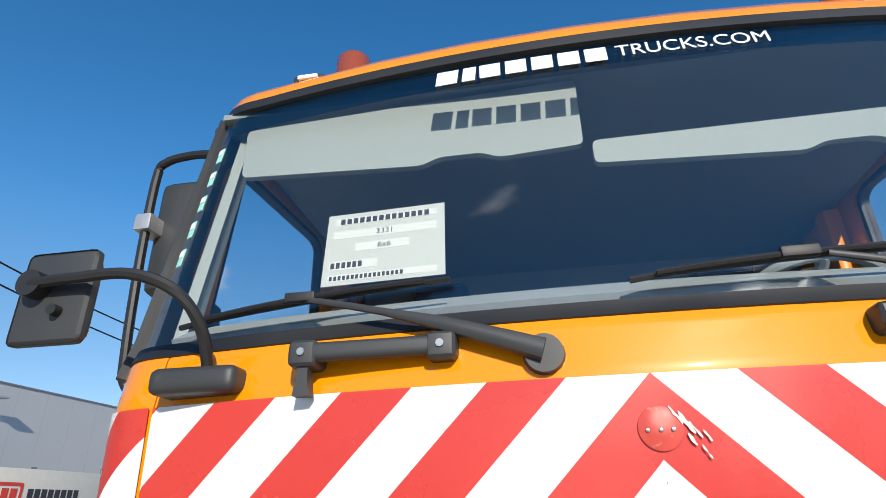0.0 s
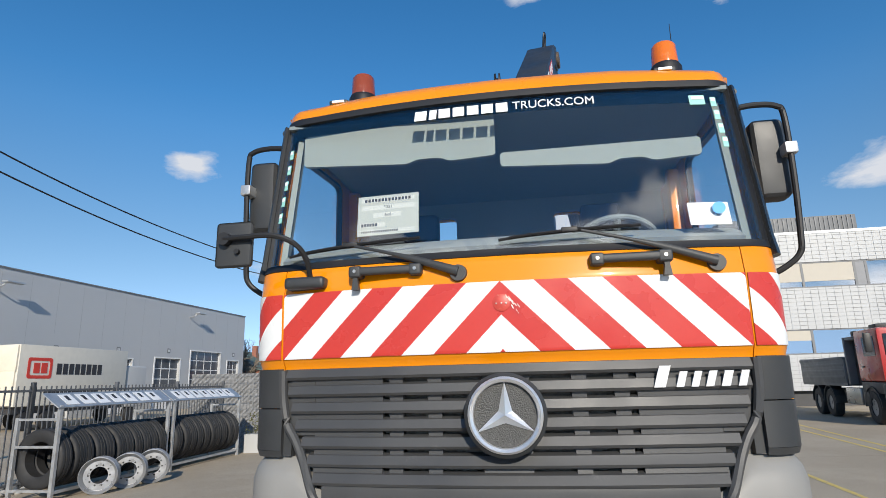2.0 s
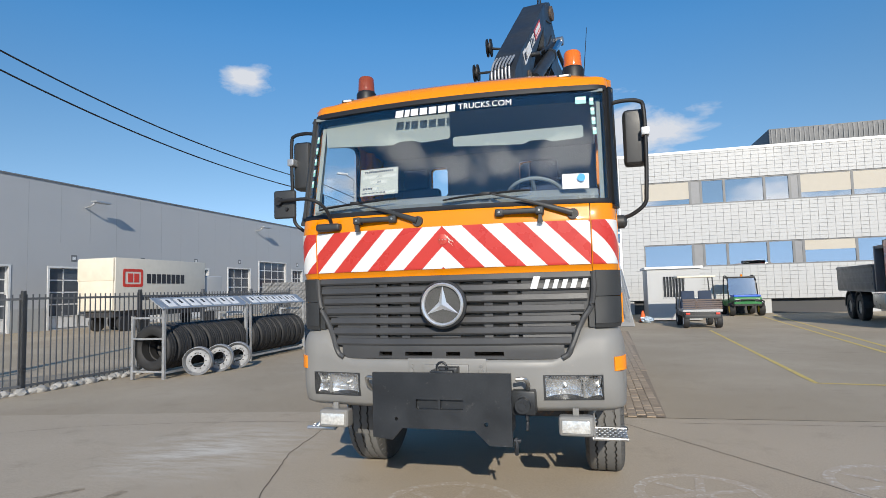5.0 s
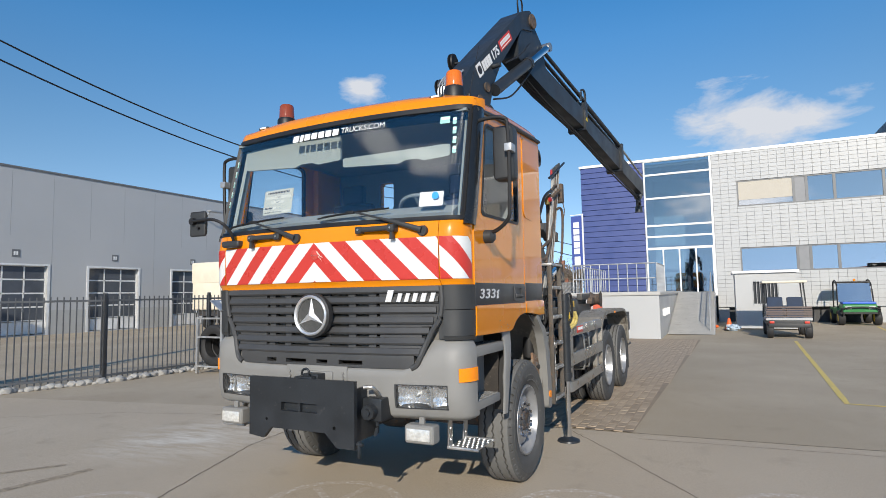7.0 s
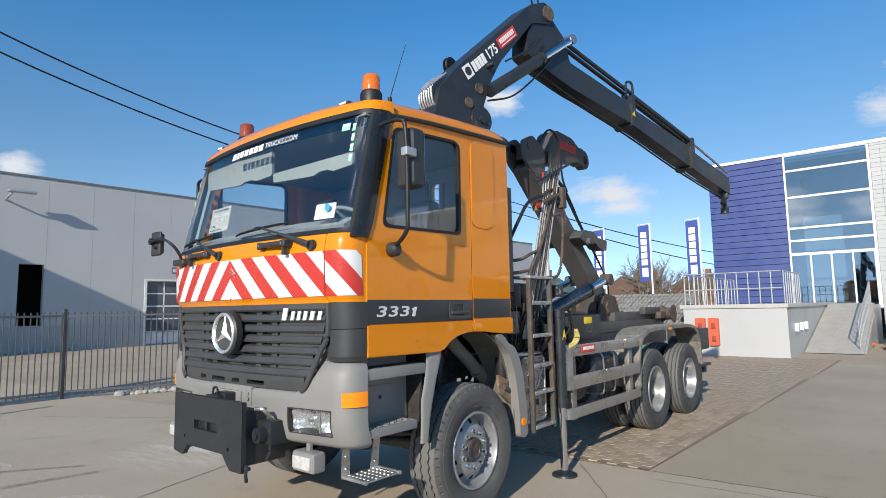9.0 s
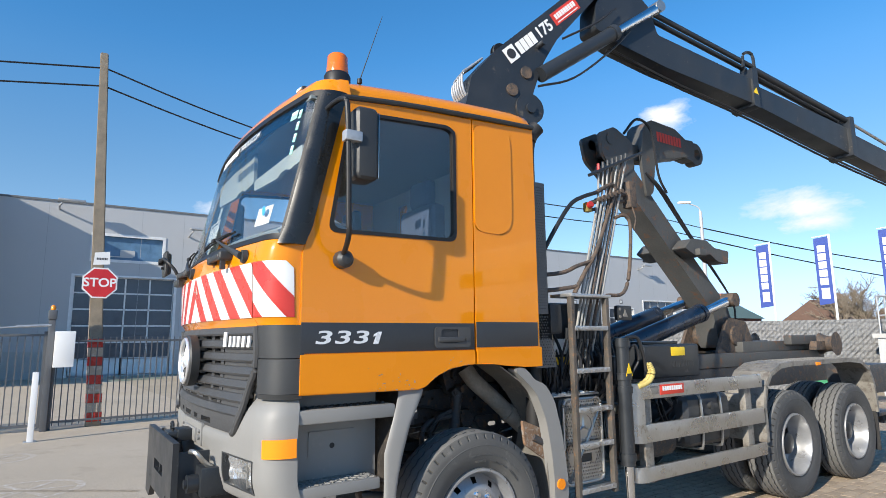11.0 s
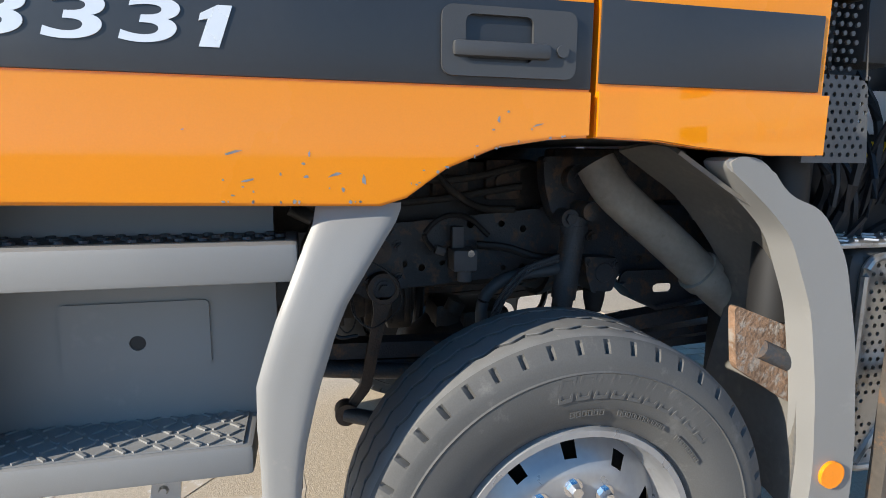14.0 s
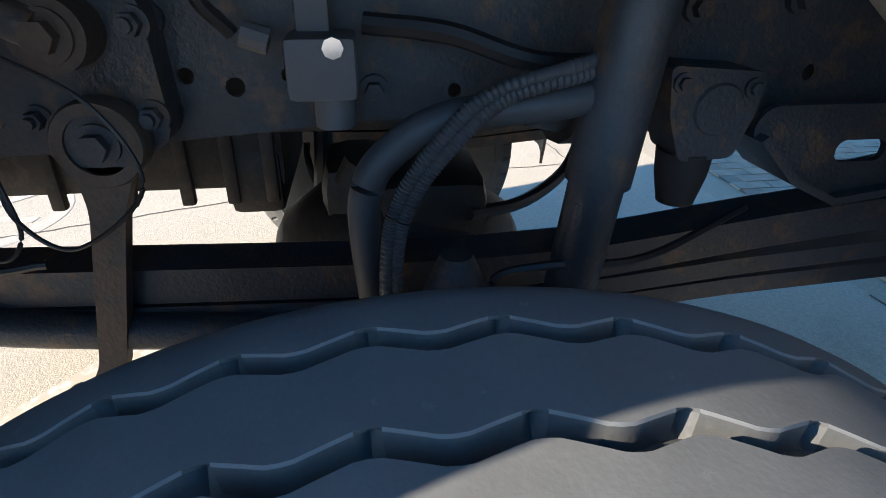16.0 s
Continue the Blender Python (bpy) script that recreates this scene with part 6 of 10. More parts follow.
lathe(bm, ((0.06, -0.24), (0.1, -0.22), (0.17, -0.12), (0.195, 0.0), (0.17, 0.12), (0.1, 0.22), (0.06, 0.24)), "y", (0.16, 1.5, 0.66), 24)
box(bm, (0.06, 1.36, 0.68), (0.27, 1.5, 0.885), 0.05)
box(bm, (0.02, 1.46, 0.74), (0.3, 1.66, 0.86), 0.04)
cyl(bm, (0.3, 1.42, 0.86), (0.3, 1.44, 0.9), 0.035, seg=14)
part("differential_housing", bm, ENGM, truck)
bm = B()
tube(bm, [(-0.36, 1.3, 0.985), (-0.2, 1.42, 0.93), (0.1, 1.55, 0.945), (0.36, 1.62, 0.99)], 0.018, 10, 4)
tube(bm, [(0.02, 1.36, 0.96), (0.02, 1.35, 0.8), (0.02, 1.33, 0.66)], 0.02, 10, 3)
tube(bm, [(0.3, 1.62, 0.8), (0.22, 1.74, 0.785), (0.1, 1.86, 0.8), (-0.05, 1.95, 0.84)], 0.013, 8, 4)
pieces("brake_pipe", bm, HOSE, truck)
bm = B()
lathe(bm, ((0.2, -0.42), (0.23, -0.3), (0.21, -0.1), (0.17, 0.1), (0.15, 0.35), (0.1, 0.42)), "y", (0, 2.2, 1.08), 20)
for yy in (1.85, 2.1, 2.35):
    cyl(bm, (0, yy, 1.08), (0, yy + 0.03, 1.08), 0.24, seg=20)
part("gearbox", bm, CHASSIS, truck)
bm = B()
prism(bm, rpoly([(1.65, 1.43), (1.66, 1.33), (1.685, 1.25), (1.72, 1.2), (1.77, 1.195), (1.8, 1.26), (1.835, 1.33), (1.88, 1.43)], 0.02), "x", 0.5, 0.56)
bmesh.ops.bevel(bm, geom=list(bm.edges), offset=0.006, segments=2, affect="EDGES")
mount = part("cab_mount", bm, CHASSIS, truck)
bm = B()
cyl(bm, (0.55, 1.72, 1.235), (0.63, 1.72, 1.235), 0.03, seg=18)
cyl(bm, (0.63, 1.72, 1.235), (0.642, 1.72, 1.235), 0.018, seg=6)
part("pivot", bm, CHASSIS, mount)
bm = B()
cyl(bm, (0.55, 1.76, 1.36), (0.6, 1.76, 1.36), 0.045, seg=20)
cyl(bm, (0.6, 1.76, 1.36), (0.612, 1.76, 1.36), 0.022, seg=6)
part("bearing", bm, CHASSIS, mount)
for pts in ([(0.42, 0.7, 1.3), (0.44, 0.95, 1.27), (0.44, 1.3, 1.285), (0.45, 1.62, 1.33)], [(0.43, 0.72, 1.36), (0.45, 1.05, 1.39), (0.45, 1.35, 1.35), (0.44, 1.64, 1.4)], [(0.44, 1.3, 1.4), (0.47, 1.38, 1.31), (0.46, 1.47, 1.26), (0.44, 1.6, 1.25)]):
    bm = B()
    tube(bm, pts, 0.013, 10, 6)
    part("brake_pipe", bm, ENGM, truck)
bm = B()
box(bm, (-1.1, 0.45, 1.47), (1.1, 2.02, 1.52))
part("engine_tunnel", bm, SEAL, truck)
# added panels that keep daylight from showing through behind the engine
bm = B()
box(bm, (-0.56, 0.55, 1.22), (-0.52, 2.3, 1.48))
box(bm, (0.3, 1.76, 1.27), (0.4, 2.3, 1.46), 0.02)
part("noise_shield", bm, RUST, truck, "added dark brown panel blocking the light gap under the cab")
bm = B()
tube(bm, [(0.7, 1.76, 1.41), (0.72, 1.785, 1.36), (0.735, 1.83, 1.305), (0.75, 1.97, 1.19), (0.755, 2.12, 1.066), (0.76, 2.2, 1.0), (0.78, 2.28, 0.93)], 0.06, 24, 8)
cyl(bm, (0.755, 2.1, 1.08), (0.756, 2.13, 1.058), 0.07, seg=20)
part("exhaust_pipe", bm, mat("sooty_exhaust", (0.27, 0.245, 0.21), 0.65, 0.0, vary=0.25, scale=12, dirt=(0.2, 0.17, 0.14), dirt_at=0.66), truck)
# perforated exhaust stack guard behind the cab
stack = thing("exhaust_stack", "", "")
stack.parent = truck
bm = B()
holes = [circ(y, z, 0.0052, 6) for i, z in enumerate(span(1.84, 2.74, 44)) for y in [2.058 + 0.021 * k + (i % 2) * 0.0105 for k in range(6)]]
plate(bm, rrect(2.045, 1.8, 2.195, 2.78, 0.01), holes, "x", 1.14, 1.146)
box(bm, (0.9, 2.19, 1.8), (1.146, 2.195, 2.78))
part("guard", bm, MESHM, stack, "perforated dark exhaust guard")
bm = B()
ps = [(2.05, 1.8), (2.195, 1.8), (2.245, 1.42), (2.05, 1.42)]
holes = [circ(y, z, 0.006, 6) for i, z in enumerate(span(1.44, 1.78, 17)) for y in [2.065 + 0.024 * k + (i % 2) * 0.012 for k in range(5 if z > 1.62 else 7)]]
plate(bm, ps, holes, "x", 1.15, 1.156)
part("lower_guard", bm, MESHM, stack)
bm = B()
cyl(bm, (1.02, 2.14, 1.0), (1.02, 2.14, 3.02), 0.062, seg=20)
tube(bm, [(1.02, 2.14, 3.0), (1.02, 2.15, 3.1), (1.03, 2.18, 3.19), (1.06, 2.23, 3.26)], 0.062, 16)
part("pipe", bm, SEAL, stack)
# silencer box with perforated stainless cover and its emblem
sil = thing("silencer_box", "", "")
sil.parent = truck
bm = B()
box(bm, (0.55, 2.3, 0.56), (1.12, 2.74, 1.2), 0.05, 3)
part("body", bm, BLACKP, sil)
bm = B()
holes = []
for i in range(24):
    for k in range(14):
        y, z = 2.345 + k * 0.026 + (i % 2) * 0.013, 0.615 + i * 0.0235
        if (y - 2.52) ** 2 + (z - 0.98) ** 2 > 0.0135 and not (2.36 < y < 2.64 and 0.71 < z < 0.8):
            holes.append(circ(y, z, 0.0068, 6))
plate(bm, rrect(2.31, 0.575, 2.73, 1.185, 0.05), holes + [rrect(2.42, 0.725, 2.6, 0.785, 0.01)], "x", 1.122, 1.13)
part("cover", bm, STAIN, sil, "perforated stainless steel cover")
bm = B()
tube(bm, [Vector((1.13, 2.31 + 0.05 + (0.32) * (0 if a == 0 else 0), 0.6)) for a in (0,)] * 1 + [Vector((1.128, y, z)) for y, z in rrect(2.318, 0.583, 2.722, 1.177, 0.05)] + [Vector((1.128, 2.722, 1.12))], 0.012, 8, 1)
part("cover_rim", bm, STAIN, sil)
bm = B()
lathe(bm, ((0.1, 0.0), (0.1, 0.008), (0.088, 0.008), (0.088, 0.0)), "x", (1.13, 2.52, 0.98), 32, True)
for k in range(3):
    a = radians(90 + 120 * k)
    vs = [(1.13, 2.52 + 0.09 * math.cos(a), 0.98 + 0.09 * math.sin(a)), (1.13, 2.52 - 0.014 * math.sin(a), 0.98 + 0.014 * math.cos(a)), (1.13, 2.52 + 0.014 * math.sin(a), 0.98 - 0.014 * math.cos(a)), (1.143, 2.52, 0.98)]
    v = [bm.verts.new(p) for p in vs]
    bm.faces.new((v[0], v[1], v[3])), bm.faces.new((v[0], v[3], v[2]))
part("emblem", bm, STAIN, sil)
bm = B()
box(bm, (0.6, 2.24, 1.2), (1.12, 2.72, 1.215), 0.006)
for i in range(10):
    for j in range(9):
        q = pose(0.65 + i * 0.048, 2.28 + j * 0.05, 1.217, 0, 0, 45 if (i + j) % 2 else -45)
        box(bm, (-0.016, -0.004, -0.002), (0.016, 0.004, 0.0025), m=q)
part("tread_cover", bm, CHEQ, sil)

# ---- behind the cab: ladder, control levers, support leg ----
ladder = thing("ladder", "", "")
ladder.parent = truck
for y in (2.38, 2.76):
    bm = B()
    box(bm, (1.17, y - 0.018, 0.5), (1.215, y + 0.018, 1.93), 0.005)
    part("stile", bm, mat("worn_ladder_paint", (0.09, 0.078, 0.066), 0.65, 0.2, vary=0.3, scale=10, bump=0.3, dirt=(0.2, 0.11, 0.06), dirt_at=0.6), ladder, "dark rust-flecked ladder stile")
for z in (0.53, 0.84, 1.09, 1.37, 1.68):
    bm = B()
    box(bm, (1.165, 2.39, z), (1.22, 2.75, z + 0.035), 0.004)
    for i in range(11):
        q = pose(1.222, 2.42 + i * 0.031, z + 0.0175, 45 if i % 2 else -45, 0, 0)
        box(bm, (-0.002, -0.012, -0.003), (0.002, 0.012, 0.003), m=q)
    part("rung", bm, CHEQ, ladder, "chequered aluminium rung")
bm = B()
box(bm, (1.0, 2.36, 1.93), (1.22, 2.8, 1.955), 0.005)
for i in range(4):
    for j in range(8):
        q = pose(1.03 + i * 0.05, 2.39 + j * 0.051, 1.957, 0, 0, 45 if (i + j) % 2 else -45)
        box(bm, (-0.014, -0.003, -0.002), (0.014, 0.003, 0.0025), m=q)
part("platform", bm, CHEQ, ladder, "chequered standing platform")
# long control rods and rusty guard rails
lev = thing("control_rods", "", "")
lev.parent = truck
RODM = mat("grey_rod", (0.3, 0.3, 0.29), 0.55, 0.2, vary=0.2, scale=9, dirt=(0.16, 0.09, 0.05), dirt_at=0.62)
KNOB = mat("red_knob", (0.4, 0.03, 0.025), 0.4)
for k in range(7):
    f = k / 6
    lo, mid, top = Vector((1.1, 2.6 + 0.23 * f, 1.95)), Vector((1.12, 2.83 + 0.28 * f, 2.74 + 0.11 * f)), Vector((1.12, 2.85 + 0.36 * f, 2.99 + 0.15 * f))
    bm = B()
    cyl(bm, (1.02, 2.52 + 0.2 * f, 1.35), lo, 0.011, seg=8)
    cyl(bm, lo, mid, 0.012, seg=8)
    cyl(bm, mid, top, 0.009, seg=8)
    part("rod", bm, RUST if k in (3, 5) else RODM, lev)
    bm = B()
    cyl(bm, top, top + Vector((0, 0.002, 0.06)), 0.015, 0.012, 10)
    part("knob", bm, KNOB if k == 0 else BLACKP, lev)
    bm = B()
    cyl(bm, mid - Vector((0.03, 0, 0)), mid + Vector((0.03, 0, 0)), 0.02, seg=10)
    part("swivel", bm, RUST, lev)
bm = B()
cyl(bm, (1.1, 2.76, 2.71), (1.1, 3.28, 2.87), 0.02, seg=10)
cyl(bm, (1.09, 2.76, 2.65), (1.09, 3.25, 2.8), 0.014, seg=8)
box(bm, (1.07, 3.2, 2.72), (1.15, 3.29, 2.95), 0.008)
part("cross_shaft", bm, RUST, lev)
bm = B()
cyl(bm, (1.06, 2.85, 1.94), (1.06, 2.91, 2.78), 0.028, seg=4)
part("post", bm, RUST, lev)
bm = B()
tube(bm, [(1.12, 2.5, 1.95), (1.12, 2.52, 1.99), (1.12, 2.65, 2.16), (1.12, 2.77, 2.31), (1.12, 2.9, 2.56), (1.12, 3.02, 2.79), (1.12, 3.04, 2.87), (1.12, 2.98, 2.89), (1.12, 2.81, 2.8)], 0.018, 10, 8)
part("guard_tube", bm, RUST, lev)
bm = B()
tube(bm, [(1.12, 2.81, 2.8), (1.12, 2.64, 2.74), (1.12, 2.5, 2.66), (1.11, 2.34, 2.46), (1.08, 2.2, 2.23), (1.05, 2.12, 2.05)], 0.017, 10, 8)
part("black_hose", bm, HOSE, lev)
bm = B()
tube(bm, [(1.12, 2.87, 1.96), (1.13, 3.05, 1.98), (1.14, 3.13, 2.12), (1.15, 3.17, 2.42), (1.15, 3.17, 2.59), (1.14, 3.11, 2.64), (1.12, 3.02, 2.61)], 0.015, 10, 8)
part("hand_rail", bm, RUST, lev)
for pts in ([(1.06, 2.16, 2.09), (1.1, 2.4, 2.12), (1.12, 2.55, 2.18), (1.12, 2.69, 2.22)], [(1.06, 2.16, 1.97), (1.1, 2.35, 1.99), (1.12, 2.54, 2.02)]):
    bm = B()
    tube(bm, pts, 0.016, 8, 6)
    part("hand_rail", bm, RUST, lev)
bm = B()
cyl(bm, (1.13, 2.72, 2.93), (1.13, 3.42, 3.24), 0.014, seg=10)
part("top_bar", bm, BLACKM, lev)
bm = B()
tube(bm, [(1.15, 3.22, 2.72), (1.16, 3.24, 2.62), (1.15, 3.22, 2.52)], 0.006, 6, 6, 0.3)
part("chain", bm, RUST, lev)
bm = B()
box(bm, (1.07, 2.695, 2.63), (1.12, 2.755, 2.71), 0.012)
es = part("emergency_stop", bm, mat("dull_yellow_plastic", (0.24, 0.18, 0.05), 0.6, vary=0.3, scale=20), lev, "dull yellow emergency stop box")
bm = B()
cyl(bm, (1.12, 2.72, 2.68), (1.145, 2.715, 2.69), 0.03, 0.026, 14)
part("button", bm, KNOB, es)
bm = B()
box(bm, (1.13, 2.93, 1.76), (1.17, 3.11, 1.88), 0.015)
rb = part("button_panel", bm, BLACKP, lev)
bm = B()
prism(bm, [(2.99, 1.79), (3.05, 1.79), (3.02, 1.85)], "x", 1.17, 1.172)
part("warning_triangle", bm, MUDG, rb)
for yy, zz in ((2.955, 1.85), (2.955, 1.79)):
    bm = B()
    cyl(bm, (1.17, yy, zz), (1.178, yy, zz), 0.012, seg=10)
    part("switch", bm, MUDG, rb)
# dense valve block, hoses and lever bank behind the cab
random.seed(11)
vb = thing("valve_bank", "", "")
vb.parent = truck
bm = B()
box(bm, (0.1, 2.3, 1.2), (0.95, 3.0, 1.9), 0.02)
part("valve_block", bm, BLACKM, vb)
for k in range(9):
    bm = B()
    y = 2.42 + 0.036 * k
    cyl(bm, (0.96, y, 1.3), (1.1, y + random.uniform(-0.02, 0.02), 1.62 + random.uniform(-0.05, 0.05)), 0.008, seg=6)
    cyl(bm, (1.1, y, 1.62), (1.11, y, 1.7), 0.016, seg=8)
    part("lever", bm, BLACKM, vb)
bm = B()
for k in range(26):
    y0, z0 = random.uniform(2.25, 3.0), random.uniform(1.0, 1.3)
    y1 = y0 + random.uniform(-0.15, 0.15)
    tube(bm, [(0.95, y0, z0), (random.uniform(0.98, 1.1), (y0 + y1) / 2, random.uniform(1.3, 1.5)), (0.92, y1, random.uniform(1.5, 1.9))], random.uniform(0.008, 0.014), 6, 5)
pieces("hydraulic_hose", bm, HOSE, vb)
bm = B()
box(bm, (1.02, 2.24, 1.66), (1.12, 2.36, 1.88), 0.02)
part("oil_filter", bm, BLACKP, vb)
bm = B()
box(bm, (0.955, 2.42, 1.5), (0.965, 2.62, 1.62), 0.002)
part("chart_plate", bm, WHITE, vb)
bm = B()
for k in range(5):
    box(bm, (0.958, 2.42 + k * 0.045, 1.42), (0.968, 2.455 + k * 0.045, 1.48), 0.002)
pieces("warning_sticker", bm, YELLOW, vb)
# stabiliser leg
leg = thing("support_leg", "", "")
leg.parent = truck
bm = B()
cyl(bm, (1.2, 2.92, 0.66), (1.2, 2.92, 1.62), 0.055, seg=24)
for z in (0.7, 1.2, 1.3, 1.55):
    cyl(bm, (1.2, 2.92, z), (1.2, 2.92, z + 0.05), 0.065, seg=20)
box(bm, (0.5, 2.84, 1.3), (1.18, 3.0, 1.48), 0.01)
part("cylinder", bm, BLACKM, leg)
bm = B()
cyl(bm, (1.2, 2.92, 0.05), (1.2, 2.92, 0.68), 0.036, seg=20)
part("piston", bm, CHROME, leg)
bm = B()
lathe(bm, ((0.03, 0.06), (0.05, 0.045), (0.12, 0.02), (0.125, 0.0)), "z", (1.2, 2.92, 0.001), 28)
part("foot", bm, BLACKM, leg)
bm = B()
tube(bm, [(1.22, 2.95, 1.62), (1.24, 3.06, 1.62), (1.24, 3.12, 1.5), (1.23, 3.16, 1.36)], 0.014, 8)
tube(bm, [(1.22, 2.96, 1.55), (1.25, 3.02, 1.56), (1.25, 3.05, 1.45), (1.22, 3.0, 1.35)], 0.01, 8)
pieces("hose", bm, HOSE, leg)
bm = B()
for dx in (0.0, 0.03):
    tube(bm, [(1.23 + dx, 3.16, 1.42), (1.24 + dx, 3.19, 1.35), (1.23 + dx, 3.15, 1.28), (1.2 + dx, 3.05, 1.24)], 0.02, 10, 10, 0.08)
pieces("spiral_guard", bm, SPIRAL, leg, "yellow spiral hose guard")
bm = B()
prism(bm, [(2.88, 1.33), (2.96, 1.33), (2.92, 1.43)], "x", 1.255, 1.258)
part("warning_triangle", bm, YELLOW, leg)

# ---- side guard of stainless planks ----
guard = thing("side_guard", "", "")
guard.parent = truck
for z0, z1 in ((1.14, 1.26), (0.81, 0.95), (0.52, 0.63)):
    bm = B()
    box(bm, (1.215, 3.1, z0), (1.245, 4.88, z1), 0.008)
    part("plank", bm, STAIN, guard)
bm = B()
ps = []
for a in span(0, 90, 6):
    ps.append((1.17 + 0.075 * math.cos(radians(a)), 3.1 - 0.11 * math.sin(radians(a))))
prism(bm, ps + [(1.17, 3.1)], "z", 0.81, 1.262)
prism(bm, ps + [(1.17, 3.1)], "z", 0.52, 0.632)
pieces("end_cap", bm, STAIN, guard)
for y in (3.12, 4.62):
    bm = B()
    box(bm, (1.15, y, 0.5), (1.213, y + 0.1, 1.26), 0.006)
    box(bm, (0.45, y, 1.0), (1.16, y + 0.1, 1.08), 0.006)
    part("post", bm, MUDG, guard)
bm = B()
box(bm, (1.246, 3.3, 1.165), (1.25, 3.62, 1.245), 0.001)
lab = part("owner_label", bm, REDST, guard, "red company label with pale blocks")
bm = B()
bars(bm, at(SIDE, 1.2502, 3.33, 1.195), 0.27, 0.035, 9, 0.25)
part("blocks", bm, WHITE, lab)
bm = B()
box(bm, (1.246, 3.18, 1.175), (1.249, 3.28, 1.235), 0.001)
part("faded_label", bm, MUDG, guard)
# air tanks, battery and fuel tank behind the guard
bm = B()
cyl(bm, (0.95, 3.2, 0.75), (0.95, 3.7, 0.75), 0.14, seg=24)
cyl(bm, (0.8, 3.3, 0.95), (0.8, 4.4, 0.95), 0.11, seg=20)
pieces("air_tank", bm, CHASSIS, truck)
bm = B()
box(bm, (0.6, 3.75, 0.68), (1.17, 4.45, 1.12), 0.09, 3)
tank = part("fuel_tank", bm, mat("dark_tank_paint", (0.035, 0.037, 0.04), 0.45, vary=0.2, scale=6, dirt=(0.08, 0.075, 0.068), dirt_at=0.66), truck)
for y in (3.95, 4.25):
    bm = B()
    tube(bm, [(0.62, y, 0.66), (1.1, y, 0.66), (1.178, y, 0.72), (1.178, y, 1.08), (1.1, y, 1.14)], 0.012, 6, 4)
    part("strap", bm, STAIN, tank)
bm = B()
cyl(bm, (1.17, 4.1, 1.02), (1.2, 4.1, 1.02), 0.035, seg=16)
part("filler_cap", bm, BLACKP, tank)
bm = B()
random.seed(3)
for k in range(14):
    y = random.uniform(3.1, 3.8)
    tube(bm, [(1.0, y, 1.2), (1.08, y + random.uniform(-0.1, 0.1), 1.05), (1.0, y + random.uniform(-0.2, 0.2), random.uniform(0.75, 0.95))], random.uniform(0.008, 0.016), 6, 5)
pieces("pipe", bm, HOSE, truck)
# control box with yellow warning sticker
bm = B()
box(bm, (0.62, 3.35, 1.27), (1.08, 4.15, 1.56), 0.03, 3)
box(bm, (0.7, 3.45, 1.56), (1.0, 3.95, 1.585), 0.01)
cb = part("equipment_box", bm, BLACKM, truck, "black steel equipment box")
bm = B()
box(bm, (1.081, 3.72, 1.46), (1.084, 3.92, 1.535), 0.001)
part("warning_sticker", bm, YELLOW, cb)
bm = B()
bars(bm, at(SIDE, 1.081, 3.74, 1.36), 0.32, 0.055, 9, 0.2)
part("embossed_name", bm, BLACKP, cb)
# rear mudguard, tread plate with a rounded end
for sg in (-1, 1):
    mg = thing("rear_mudguard", "", "")
    mg.parent = truck
    prof = [(4.93, 0.62), (4.93, 0.95), (4.98, 1.14), (5.1, 1.26), (5.3, 1.33), (5.55, 1.345), (6.9, 1.345), (7.2, 1.32), (7.42, 1.22), (7.52, 1.05), (7.56, 0.7)]
    x0, x1 = sg * 0.86, sg * 1.225
    for k, ((ya, za), (yb, zb)) in enumerate(zip(prof, prof[1:])):
        d = Vector((yb - ya, zb - za)).normalized()
        nx, nz = -d.y, d.x
        bm = B()
        prism(bm, [(ya, za), (yb, zb), (yb + nx * 0.012, zb + nz * 0.012), (ya + nx * 0.012, za + nz * 0.012)], "x", min(x0, x1), max(x0, x1))
        n = max(1, int(math.hypot(yb - ya, zb - za) / 0.045))
        for i in range(n):
            for j in range(7):
                t = (i + 0.5) / n
                q = Matrix.Translation((x0 + (x1 - x0) * (j + 0.5) / 7, ya + (yb - ya) * t + nx * 0.013, za + (zb - za) * t + nz * 0.013)) @ Matrix.Rotation(math.atan2(d.y, d.x), 4, "X") @ pose(0, 0, 0, 0, 0, 45 if (i + j) % 2 else -45)
                box(bm, (-0.016, -0.004, -0.001), (0.016, 0.004, 0.003), m=q)
        part("sheet", bm, MUDG, mg)
    bm = B()
    for (ya, za), (yb, zb) in zip(prof, prof[1:]):
        d = Vector((yb - ya, zb - za)).normalized()
        prism(bm, [(ya + d.y * 0.035, za - d.x * 0.035), (yb + d.y * 0.035, zb - d.x * 0.035), (yb, zb), (ya, za)], "x", sg * 1.2, sg * 1.228)
    part("rolled_edge", bm, MUDG, mg)
    bm = B()
    box(bm, (min(sg * 0.85, sg * 1.2), 7.56, 0.25), (max(sg * 0.85, sg * 1.2), 7.57, 0.72))
    part("mud_flap", bm, RUBBERD, mg)
    bm = B()
    box(bm, (min(sg * 1.226, sg * 1.236), 6.05, 1.3), (max(sg * 1.226, sg * 1.236), 6.16, 1.335), 0.004)
    part("side_marker", bm, AMBER, mg)
